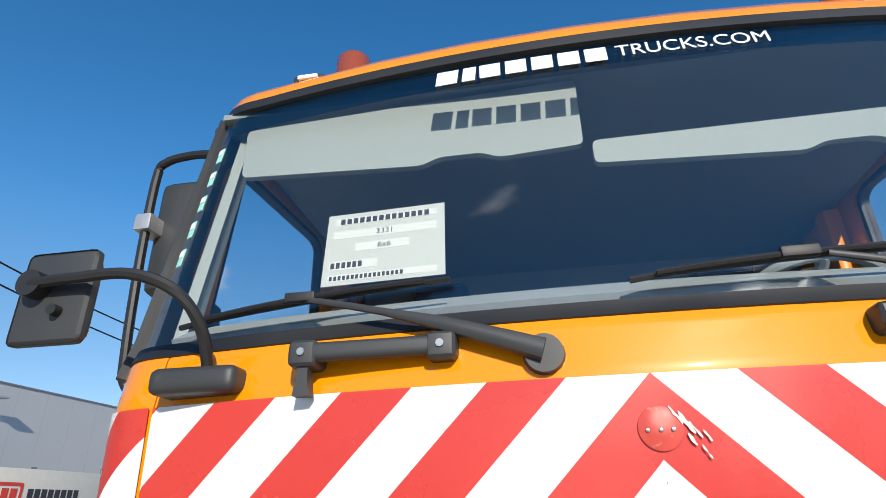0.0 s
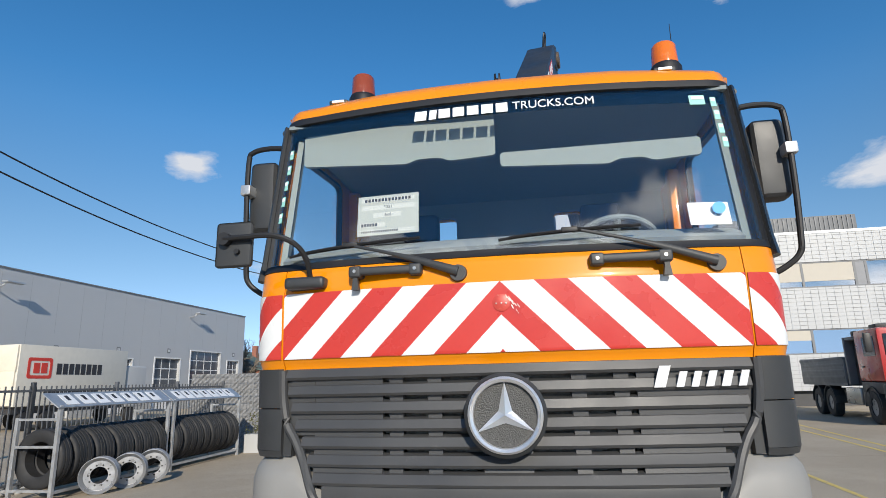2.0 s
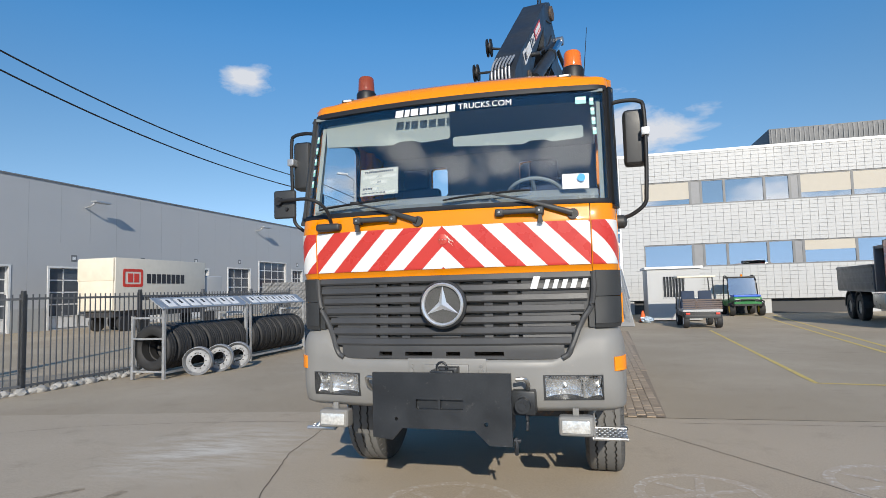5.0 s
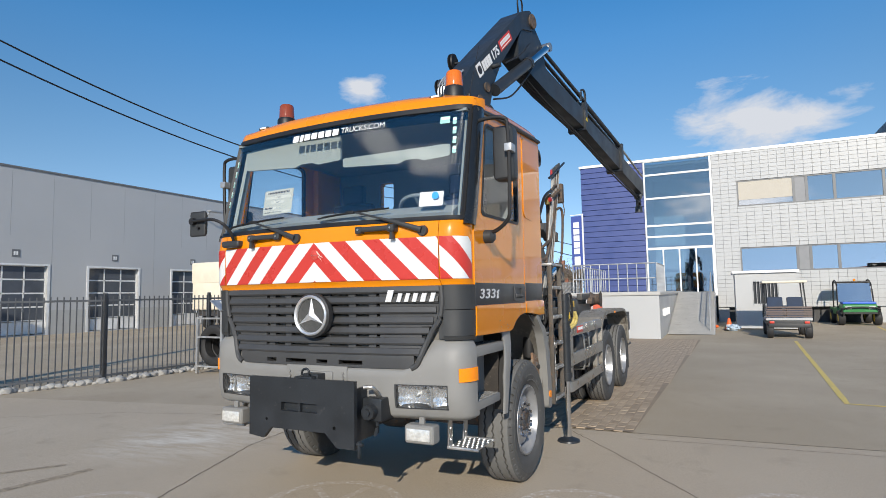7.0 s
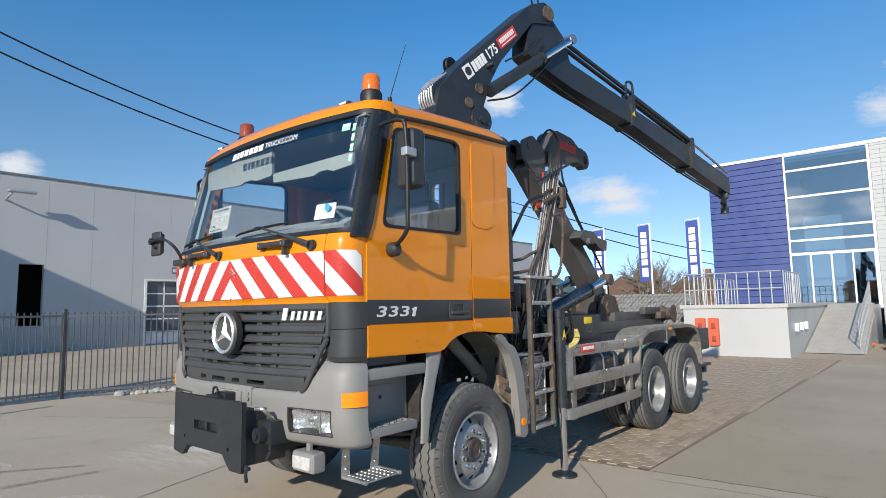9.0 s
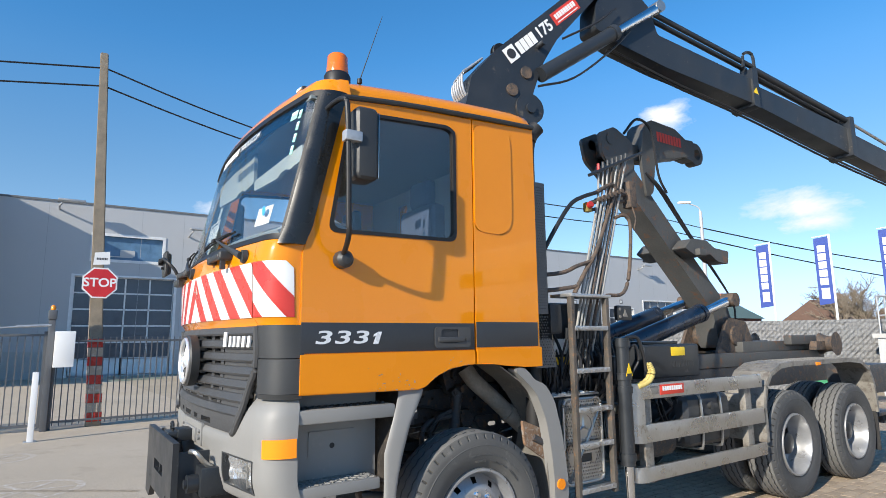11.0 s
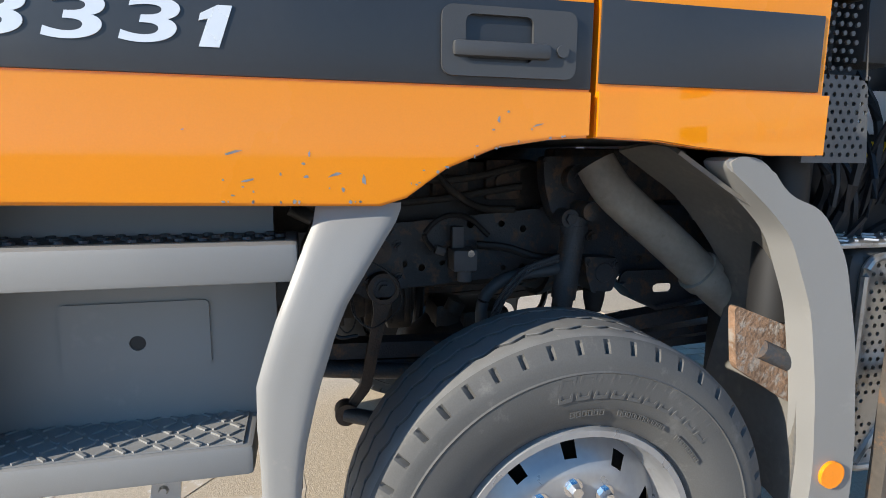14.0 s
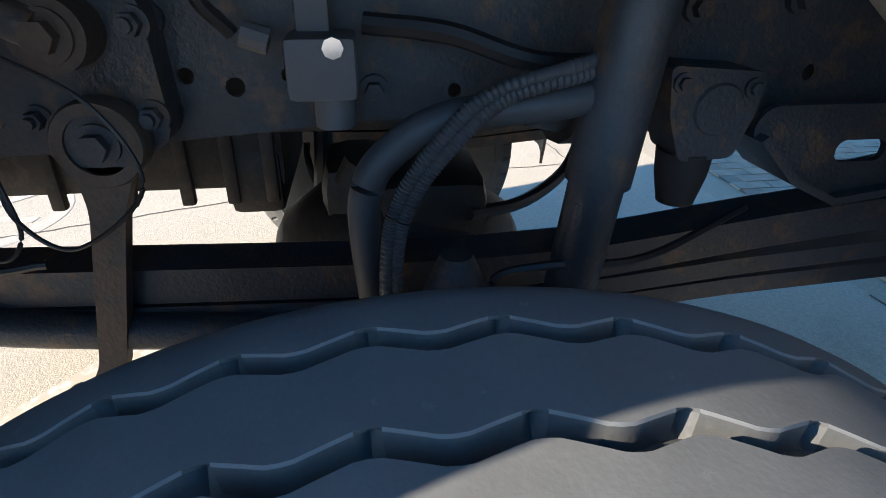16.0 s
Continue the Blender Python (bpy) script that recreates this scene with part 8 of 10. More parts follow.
LEAF = mat("shrub_leaves", (0.09, 0.09, 0.03), 0.8, vary=0.4, scale=8)

# a slow nick of the levels: the yard falls a little towards the fence
def gz(x, y):
    return -0.2 * min(1.0, max(0.0, (-x - 3.0) / 7.0))


gx = [-900, -300, -100, -40, -12, -10, -8, -6, -4, -3, 0, 5, 20, 60, 300, 900]
gy = [-900, -200, -40, -8, 0, 8, 16, 30, 60, 200, 900]
bm = B()
vv = [[bm.verts.new((x, y, gz(x, y))) for y in gy] for x in gx]
for i in range(len(gx) - 1):
    for j in range(len(gy) - 1):
        bm.faces.new((vv[i][j], vv[i + 1][j], vv[i + 1][j + 1], vv[i][j + 1]))
ground = tagged(part("ground", bm, CONC), "pale worn concrete yard with cracks and painted marks", "ground", kind="structure")


def flat(pts, z=0.004, w=None):
    """A thin strip or patch that follows the ground."""
    return [(x, y, gz(x, y) + z) for x, y in pts]


def strip(bm, pts, w, z=0.004, jag=0.0):
    rows = []
    for i, p in enumerate(pts):
        p = Vector(p)
        d = (Vector(pts[min(i + 1, len(pts) - 1)]) - Vector(pts[max(i - 1, 0)])).normalized()
        n = Vector((-d.y, d.x)) * w / 2
        if jag:
            p = p + Vector((-d.y, d.x)) * random.uniform(-jag, jag)
        a, b = p + n, p - n
        rows.append([bm.verts.new((a.x, a.y, gz(a.x, a.y) + z)), bm.verts.new((b.x, b.y, gz(b.x, b.y) + z))])
    for r, s in zip(rows, rows[1:]):
        bm.faces.new((r[0], r[1], s[1], s[0]))


def dense(pts, step=0.25):
    out = []
    for a, b in zip(pts, pts[1:]):
        n = max(1, int(math.hypot(b[0] - a[0], b[1] - a[1]) / step))
        out += [(a[0] + (b[0] - a[0]) * i / n, a[1] + (b[1] - a[1]) * i / n) for i in range(n)]
    return out + [pts[-1]]


random.seed(21)
bm = B()
for pts, w in (([(-9, 0.9), (-7.28, 1.57), (-5.61, 2.35), (-3.98, 2.61), (-2.2, 2.75)], 0.008), ([(-1.2, -1.0), (-1.49, -0.16), (-2.02, 1.39), (-2.2, 2.75)], 0.009), ([(-0.5, 3.42), (1.35, 3.53), (4.21, 3.69), (9, 3.95), (20, 4.57)], 0.014), ([(1.9, 3.3), (4.2, 3.46), (9, 3.74)], 0.007), ([(1.12, 3.4), (1.72, 2.66), (2.54, 1.57), (3.6, 0.2), (5, -1.6)], 0.008), ([(4.5, 10.5), (8, 11), (20, 12.5)], 0.012)):
    strip(bm, dense(pts, 0.07), w, 0.003, 0.009)
tagged(part("crack", bm, TAR), "dark cracks and joints in the concrete", "crack", kind="structure")
for k, (x, y, r) in enumerate(((-7.1, -1.4, 0.52), (-4.15, -0.92, 0.56), (-1.7, -0.65, 0.5), (-0.07, 0.3, 0.53), (1.75, 0.92, 0.45), (3.3, 1.4, 0.5))):
    bm = B()
    ring = [(x + r * math.cos(a), y + r * math.sin(a)) for a in span(0, 2 * math.pi, 36)]
    strip(bm, ring, 0.085, 0.0016)
    for q, a in enumerate((0.4, 1.45, 2.5)):
        strip(bm, dense([(x - 0.85 * r * math.cos(a), y - 0.85 * r * math.sin(a)), (x + 0.85 * r * math.cos(a), y + 0.85 * r * math.sin(a))], 0.15), 0.07, 0.002 + 0.0004 * q)
    tagged(part("painted_circle", bm, PAINTW), "worn white painted wheel mark on the concrete", "road marking", "painted wheel marks", "structure")
bm = B()
strip(bm, dense([(4.8, 17.6), (4.33, 6.4), (12.0, 5.4)], 0.5), 0.09)
strip(bm, dense([(8.55, 26), (7.01, 9.76), (6.6, 5.5)], 0.5), 0.1)
strip(bm, dense([(9.3, 27), (7.52, 10.75), (7.2, 7.5)], 0.5), 0.1)
strip(bm, dense([(12.5, 27), (16.0, 20), (28.0, 14.0)], 0.5), 0.09)
tagged(part("yellow_line", bm, PAINTY), "worn yellow parking lines on the concrete", "road marking", kind="structure")
bm = B()
strip(bm, dense([(-3.4, -2.6), (-2.96, -0.6), (-2.82, 0.14)], 0.2), 0.1, 0.003, 0.012)
strip(bm, dense([(-4.7, -1.6), (-3.61, -0.27), (-3.24, 0.14)], 0.2), 0.08, 0.003, 0.012)
tagged(part("tyre_track", bm, mat("faint_rubber_mark", (0.27, 0.22, 0.16), 0.9, vary=0.2, scale=7, dirt=(0.38, 0.31, 0.22), dirt_at=0.5)), "faint dark tyre marks", "stain", kind="structure")

# ---- pale hall beyond the fence ----
HX = -31.0
CLADJ = mat("cladding_joint", (0.34, 0.345, 0.35), 0.6)
hall = thing("hall", "long pale grey clad industrial hall with roller gates", "building")
DOORS = [(0.0, 4.75, 5.0), (12.4, 15.65, 3.6), (18.0, 21.2, 3.6), (23.75, 27.1, 3.6), (29.6, 32.8, 3.7), (35.4, 38.6, 3.9), (41.4, 44.8, 4.1), (46.4, 51.4, 4.9), (52.8, 55.0, 4.2)]
bm = B()
holes = [[(a, -0.15), (b, -0.15), (b, z), (a, z)] for a, b, z in DOORS] + [[(0.7, 5.9), (4.1, 5.9), (4.1, 7.25), (0.7, 7.25)], [(6.1, -0.15), (7.2, -0.15), (7.2, 4.3), (6.1, 4.3)]]
plate(bm, [(-30, -0.2), (56, -0.2), (56, 9.0), (-30, 8.75)], holes, "x", HX - 0.3, HX)
part("wall", bm, CLAD, hall)
bm = B()
box(bm, (HX - 30, -30, 8.6), (HX - 0.31, 56, 8.7))
box(bm, (HX - 30, 55.7, -0.2), (HX - 0.31, 56, 8.9))
part("roof", bm, CLAD, hall)
bm = B()
prism(bm, [(-30, 8.72), (56, 8.97), (56, 9.07), (-30, 8.82)], "x", HX - 0.35, HX + 0.05)
part("roof_trim", bm, FRAMEG, hall)
# wall added behind the gates, coloured dark so openings look unlit
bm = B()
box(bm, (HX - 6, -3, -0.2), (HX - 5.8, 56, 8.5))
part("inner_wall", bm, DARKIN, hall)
for k in range(28):
    y = -3.5 + k * 2.15
    if any(a - 0.1 < y < b + 0.1 for a, b, z in DOORS) and y > 5:
        zb = 5.2
    else:
        zb = 1.2
    bm = B()
    box(bm, (HX, y, max(zb, 1.2)), (HX + 0.004, y + 0.018, 8.7))
    part("panel_joint", bm, CLADJ, hall)
bm = B()
for (a, b), (c, d) in zip([(-4.3, 0.0)] + [(q[1], 0) for q in DOORS], [(q[0], 0) for q in DOORS] + [(56, 0)]):
    if c - a > 0.3:
        box(bm, (HX, a + 0.15, -0.2), (HX + 0.02, c - 0.15, 1.15))
pieces("concrete_plinth", bm, mat("precast_plinth", (0.4, 0.4, 0.39), 0.8, vary=0.06), hall)
for a, b, z in DOORS:
    d = thing("roller_gate", "", "")
    d.parent = hall
    bm = B()
    for yy in (a - 0.14, b):
        box(bm, (HX - 0.02, yy, -0.2), (HX + 0.03, yy + 0.14, z + 0.1))
    box(bm, (HX - 0.02, a, z), (HX + 0.03, b, z + 0.1))
    part("surround", bm, FRAMEW, d)
    bm = B()
    n = 6 if z > 4.5 else 5
    nm = 4 if b - a > 4 else 3
    h = (z + 0.15) / n
    for i in range(n + 1):
        zz = -0.15 + i * h
        box(bm, (HX - 0.22, a, zz - 0.04), (HX - 0.18, b, zz + 0.04))
    for j in range(nm + 1):
        yy = a + (b - a) * j / nm
        box(bm, (HX - 0.22, yy - 0.04, -0.15), (HX - 0.18, yy + 0.04, z))
    box(bm, (HX - 0.22, a, -0.15), (HX - 0.18, b, -0.15 + h))
    part("gate_frame", bm, FRAMEW, d)
    bm = B()
    for i in range(1, n):
        for j in range(nm):
            box(bm, (HX - 0.205, a + (b - a) * j / nm + 0.02, -0.15 + i * h + 0.02), (HX - 0.195, a + (b - a) * (j + 1) / nm - 0.02, -0.15 + (i + 1) * h - 0.02))
    pieces("pane", bm, mat("grey_glazing", (0.09, 0.1, 0.115), 0.15), d)
    if z < 4.5:
        bm = B()
        box(bm, (HX, (a + b) / 2 - 0.2, z + 0.45), (HX + 0.02, (a + b) / 2 + 0.2, z + 0.85))
        sgn = part("gate_sign", bm, FRAMEG, hall)
        bm = B()
        bars(bm, at(SIDE, HX + 0.02, (a + b) / 2 - 0.12, z + 0.55), 0.26, 0.2, 2, 0.3)
        part("pale_bars", bm, WHITE, sgn)
win = thing("hall_window", "", "")
win.parent = hall
bm = B()
plate(bm, [(0.6, 5.8), (4.2, 5.8), (4.2, 7.35), (0.6, 7.35)], [[(0.75, 5.95), (4.05, 5.95), (4.05, 7.2), (0.75, 7.2)]], "x", HX - 0.05, HX + 0.03)
part("frame", bm, FRAMEW, win)
bm = B()
box(bm, (HX - 0.2, 0.7, 5.9), (HX - 0.15, 4.1, 7.25))
part("pane", bm, mat("blue_glazing", (0.1, 0.19, 0.3), 0.08, vary=0.2), win)
bm = B()
box(bm, (HX - 0.14, 1.0, 6.1), (HX - 0.1, 2.6, 6.16))
box(bm, (HX - 0.14, 2.0, 6.16), (HX - 0.1, 2.7, 6.5))
pieces("stored_part", bm, PANELW, win)


def wall_lamp(y, z):
    l = thing("wall_lamp", "", "")
    l.parent = hall
    bm = B()
    tube(bm, [(HX, y, z), (HX + 0.5, y, z + 0.1), (HX + 0.7, y + 0.15, z + 0.35)], 0.05, 8)
    part("arm", bm, GALV, l)
    bm = B()
    box(bm, (HX + 0.55, y - 0.1, z + 0.3), (HX + 1.0, y + 1.1, z + 0.42), 0.05)
    part("head", bm, GALV, l)


for y, z in ((5.4, 7.5), (26.2, 7.6), (45.8, 7.9), (-0.9, 8.4)):
    wall_lamp(y, z)

# white building with outside stair, next to the hall
wb = thing("white_building", "white plastered building with dark flat roof and glass balcony", "building")
bm = B()
plate(bm, [(-40, -0.2), (-26, -0.2), (-26, 9.0), (-40, 9.0)], [[(-30.4, 3.2), (-27.2, 3.2), (-27.2, 5.4), (-30.4, 5.4)]][:0], "y", -4.9, -4.6)
box(bm, (-26.3, -30, -0.2), (-26.0, -4.6, 9.0))
pieces("wall", bm, PLAST, wb)
bm = B()
box(bm, (-40, -30, 9.0), (-24.8, -4.2, 9.45), 0.05)
box(bm, (-40, -30, 8.85), (-25.4, -4.5, 9.0))
part("roof_slab", bm, mat("dark_fascia", (0.05, 0.052, 0.056), 0.6), wb)
for z0, z1 in ((5.7, 7.9), (3.0, 5.1)):
    lv = thing("louvre_window", "", "")
    lv.parent = wb
    bm = B()
    plate(bm, [(-29.8, z0), (-27.0, z0), (-27.0, z1), (-29.8, z1)], [[(-29.7, z0 + 0.1), (-27.1, z0 + 0.1), (-27.1, z1 - 0.1), (-29.7, z1 - 0.1)]], "y", -4.6, -4.52)
    part("frame", bm, FRAMEG, lv)
    bm = B()
    box(bm, (-29.7, -4.6, z0 + 0.1), (-27.1, -4.59, z1 - 0.1))
    for i in range(9):
        zz = z0 + 0.2 + i * (z1 - z0 - 0.3) / 9
        box(bm, (-29.7, -4.58, zz), (-27.1, -4.52, zz + 0.06))
    pieces("slat", bm, SEAL, lv)
bm = B()
box(bm, (-26, -9.5, 2.55), (-24.4, -4.7, 2.75))
part("balcony", bm, PLAST, wb)
bm = B()
box(bm, (-24.42, -9.5, 2.75), (-24.4, -4.7, 3.9))
box(bm, (-26, -4.72, 2.75), (-24.4, -4.7, 3.9))
o = part("glass_rail", bm, glass("pale_green_glass", (0.75, 0.86, 0.84)), wb)
for k in range(11):
    bm = B()
    box(bm, (-25.9, -9.5 - k * 0.28, 2.75 + k * 0.18), (-24.5, -9.2 - k * 0.28, 2.8 + k * 0.18))
    part("stair_tread", bm, PLAST, wb)
bm = B()
prism(bm, [(-9.3, 2.5), (-12.6, 4.6), (-12.6, 5.7), (-9.3, 3.7)], "x", -24.5, -24.48)
part("stair_glass", bm, glass("stair_green_glass", (0.75, 0.86, 0.84)), wb)
# dark slab on the wall, standing in for the shade of a doorway
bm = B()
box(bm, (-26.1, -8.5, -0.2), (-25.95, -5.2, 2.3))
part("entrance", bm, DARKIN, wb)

# ---- fence, gate, stop sign ----
FL = [(-10.9, 2.2), (-9.75, 4.85), (-9.55, 7.6), (-9.4, 14.3)]
FG = [(-10.75, -0.7), (-10.9, 2.2)]
fence = thing("bar_fence", "anthracite steel bar fence on the yard's edge", "fence")
barm = B()
box(barm, (-0.009, -0.011, 0.08), (0.009, 0.011, 1.93))
bar0 = part("fence_bar", barm, FENCE, fence)
first = True
postm = B()
box(postm, (-0.035, -0.035, 0.0), (0.035, 0.035, 2.0), 0.004)
post0 = part("fence_post", postm, FENCE, fence)
fp = True
for a, b in zip(FG + FL[1:], (FG + FL[1:])[1:]):
    a, b = Vector(a), Vector(b)
    L = (b - a).length
    ang = math.atan2((b - a).y, (b - a).x)
    n = int(L / 0.12)
    for i in range(n):
        p = a.lerp(b, (i + 0.5) / n)
        o = bar0 if first else new("fence_bar", bar0.data)
        first = False
        o.parent = fence
        o.location = (p.x, p.y, gz(p.x, p.y))
    npo = max(1, round(L / 2.5))
    for i in range(npo + 1):
        p = a.lerp(b, i / npo)
        o = post0 if fp else new("fence_post", post0.data)
        fp = False
        o.parent = fence
        o.location = (p.x, p.y, gz(p.x, p.y))
    for z in (0.14, 1.82):
        bm = B()
        box(bm, (0, -0.02, z), (L, 0.02, z + 0.045), m=pose(a.x, a.y, gz(a.x, a.y), 0, 0, math.degrees(ang)))
        part("rail", bm, FENCE, fence)
bm = B()
random.seed(6)
for i in range(int(5.5 / 0.12)):
    y = 3.2 + i * 0.12
    x = lerp(((2.2, -10.9), (4.85, -9.75), (7.6, -9.55)), y) + 0.12
    r = random.uniform(0.05, 0.11)
    c = Vector((x + random.uniform(-0.05, 0.05), y, gz(x, y) + r * 0.5))
    s = bmesh.ops.create_icosphere(bm, subdivisions=2, radius=r)
    for v in s["verts"]:
        v.co = c + Vector((v.co.x * 1.1, v.co.y * 1.3, v.co.z * 0.8)) * (1 + 0.35 * noise.noise(v.co * 14 + c * 7))
tagged(part("kerb_stones", bm, STONE, flat=True), "loose rubble stones along the fence", "stones", kind="stuff")
gate = thing("swing_gate", "closed anthracite double swing gate with motor arms", "gate")
gb = None
for a, b in (((-10.8, -2.0), (-10.75, -0.85)), ((-10.95, -3.25), (-10.85, -2.12)), ((-11.2, -7.0), (-10.97, -3.4))):
    a, b = Vector(a), Vector(b)
    L = (b - a).length
    m_ = pose(a.x, a.y, gz(a.x, a.y), 0, 0, math.degrees(math.atan2((b - a).y, (b - a).x)))
    bm = B()
    for z in (0.1, 1.95):
        box(bm, (0, -0.025, z), (L, 0.025, z + 0.05), m=m_)
    for u in (0, L - 0.06):
        box(bm, (u, -0.03, 0.06), (u + 0.06, 0.03, 2.05), m=m_)
    part("gate_frame", bm, FENCE, gate)
    n = int(L / 0.125)
    for i in range(1, n):
        p = a.lerp(b, i / n)
        if gb is None:
            bm = B()
            box(bm, (-0.009, -0.011, 0.12), (0.009, 0.011, 1.97))
            gb = o = part("gate_bar", bm, FENCE, gate)
        else:
            o = new("gate_bar", gb.data)
            o.parent = gate
        o.location = (p.x, p.y, gz(p.x, p.y))
bm = B()
box(bm, (-10.72, -0.85, -0.2), (-10.6, -0.73, 2.1), 0.005)
part("gate_post", bm, FENCE, gate)
bm = B()
cyl(bm, (-10.62, -1.4, 1.95), (-10.62, -0.8, 1.98), 0.03, seg=10)
cyl(bm, (-10.62, -2.1, 1.9), (-10.62, -1.3, 1.95), 0.018, seg=10)
part("motor_arm", bm, GALV, gate)
wl_ = thing("warning_lamp", "", "")
wl_.parent = gate
bm = B()
box(bm, (-10.74, -0.87, 2.1), (-10.58, -0.71, 2.3), 0.02)
part("base", bm, FENCE, wl_)
bm = B()
lathe(bm, ((0.05, 0.0), (0.05, 0.07), (0.03, 0.1), (0.0, 0.11)), "z", (-10.66, -0.79, 2.3), 14)
part("lens", bm, AMBER, wl_)
bm = B()
box(bm, (-10.62, -0.72, 1.1), (-10.45, -0.35, 1.85), 0.01)
part("control_cabinet", bm, WHITE, gate)
bol = thing("bollard", "short white square steel bollard on the concrete", "bollard")
bm = B()
box(bm, (-9.12, -1.02, gz(-9.1, -1)), (-9.02, -0.92, gz(-9.1, -1) + 1.25), 0.005)
part("post", bm, WHITE, bol)
bm = B()
box(bm, (-9.17, -1.07, gz(-9.1, -1)), (-8.97, -0.87, gz(-9.1, -1) + 0.012))
part("base_plate", bm, GALV, bol)
pole = thing("utility_pole", "weathered grey timber utility pole with red-white base", "pole")
PX, PY = -11.0, 0.12
bm = B()
b0, b1 = Vector((PX, PY, -0.25)), Vector((PX - 0.35, PY - 0.35, 8.6))
rr = 0.13
vs = [[bm.verts.new(p + Vector((dx * w, dy * w, 0))) for dx, dy in ((-1, -1), (1, -1), (1, 1), (-1, 1))] for p, w in ((b0, 0.15), (b1, 0.085))]
for i in range(4):
    bm.faces.new((vs[0][i], vs[0][(i + 1) % 4], vs[1][(i + 1) % 4], vs[1][i]))
bm.faces.new(vs[1])
bm.faces.new(vs[0][::-1])
bmesh.ops.bevel(bm, geom=[e for e in bm.edges], offset=0.02, segments=2, affect="EDGES")
part("shaft", bm, WOODP, pole)
for k in range(9):
    z = -0.1 + k * 0.2
    t = (z + 0.25) / 8.85
    c = b0.lerp(b1, t)
    w = 0.15 - 0.065 * t + 0.006
    bm = B()
    box(bm, (c.x - w, c.y - w, z), (c.x + w, c.y + w, z + 0.19))
    part("painted_band", bm, RED_R if k % 2 == 0 else PAINTW, pole)
stop = thing("stop_sign", "red octagonal stop sign with white letters on the pole", "road sign")
SC = Vector((-10.78, 0.03, 2.93))
octo = [(SC.y + 0.37 * math.cos(radians(22.5 + 45 * k)), SC.z + 0.37 * math.sin(radians(22.5 + 45 * k))) for k in range(8)]
octi = [(SC.y + 0.335 * math.cos(radians(22.5 + 45 * k)), SC.z + 0.335 * math.sin(radians(22.5 + 45 * k))) for k in range(8)]
bm = B()
prism(bm, octo, "x", SC.x - 0.01, SC.x)
part("white_rim", bm, WHITE, stop)
bm = B()
prism(bm, octi, "x", SC.x, SC.x + 0.004)
part("red_face", bm, STOPR, stop)
writing("letters", "STOP", 0.27, at(SIDE, SC.x + 0.0055, SC.y, SC.z), WHITE, stop, 0.001, 1.0, 0.006)
bm = B()
prism(bm, [(SC.y - 0.16, SC.z + 0.4), (SC.y + 0.17, SC.z + 0.43), (SC.y + 0.15, SC.z + 0.72), (SC.y - 0.14, SC.z + 0.68)], "x", SC.x - 0.01, SC.x)
np_ = part("small_plate", bm, WHITE, stop)
bm = B()
bars(bm, at(SIDE, SC.x, SC.y - 0.1, SC.z + 0.52), 0.22, 0.05, 7, 0.3)
part("dark_bars", bm, INK, np_)
bm = B()
box(bm, (SC.x - 0.1, SC.y - 0.05, SC.z - 0.02), (SC.x - 0.01, SC.y + 0.05, SC.z + 0.02))
part("bracket", bm, GALV, stop)
for (c0, c1, c2, c3), back in (((8.17, 0.253, 0.01378, 0.000206), 8.6), ((7.71, 0.24, 0.012, 0.000157), 8.1)):
    run = [(y, c0 - c1 * y + c2 * y * y - c3 * y ** 3) for y in span(-0.2, 22, 12)]
    bm = B()
    tube(bm, [(-11.3 - 0.03 * y, y, z) for y, z in run] + [(-11.5, 25.1, run[-1][1] - 0.3)], 0.02, 6, 5)
    p0, p1 = Vector((-11.33, -0.25, run[0][1])), Vector((-13, -40, back))
    tube(bm, [p0.lerp(p1, t) - Vector((0, 0, 1.9 * (1 - (2 * t - 1) ** 2))) for t in span(0, 1, 10)], 0.02, 6, 3)
    tagged(part("overhead_cable", bm, SEAL), "black overhead cable strung from the timber pole", "cable", "overhead cables")

# ---- box truck behind the fence ----
bt = thing("box_truck", "white parked box truck with open tail doors and red lettering block", "truck", (0, 0, 0))
TX, TY = -24.0, 19.0
bm = B()
box(bm, (-26.5, 21.6, 0.95), (-24.0, 29.0, 3.85), 0.03)
part("cargo_box", bm, mat("white_box_body", (0.6, 0.57, 0.5), 0.5, vary=0.05), bt)
bm = B()
box(bm, (-26.4, 21.52, 1.0), (-24.1, 21.6, 2.6), 0.01)
box(bm, (-26.45, 21.5, 2.6), (-24.05, 21.6, 3.8), 0.01)
pieces("tail_door", bm, CREAM, bt)
bm = B()
box(bm, (-26.3, 29.2, 0.6), (-24.1, 31.0, 3.0), 0.15, 3)
part("cab", bm, PANELW, bt)
bm = B()
for y in (22.6, 23.9, 29.9):
    for x in (-24.35, -26.2):
        lathe(bm, ((0.2, -0.14), (0.45, -0.14), (0.48, -0.1), (0.48, 0.1), (0.45, 0.14), (0.2, 0.14)), "x", (x, y, 0.28), 24)
pieces("wheel", bm, RUBBERD, bt)
bm = B()
box(bm, (-26.2, 21.8, 0.6), (-24.3, 29.6, 0.95))
part("chassis", bm, CHASSIS, bt)
bm = B()
plate(bm, rrect(22.1, 2.25, 23.55, 3.25, 0.12), [rrect(22.25, 2.4, 23.4, 3.1, 0.1)], "x", -23.998, -23.985)
bars(bm, at(SIDE, -23.998, 22.45, 2.5), 0.9, 0.5, 2, 0.2, depth=0.012)
part("red_mark", bm, REDST, bt, "red company mark as plain shapes")
bm = B()
bars(bm, at(SIDE, -23.998, 23.85, 2.45), 3.2, 0.55, 8, 0.22, depth=0.012)
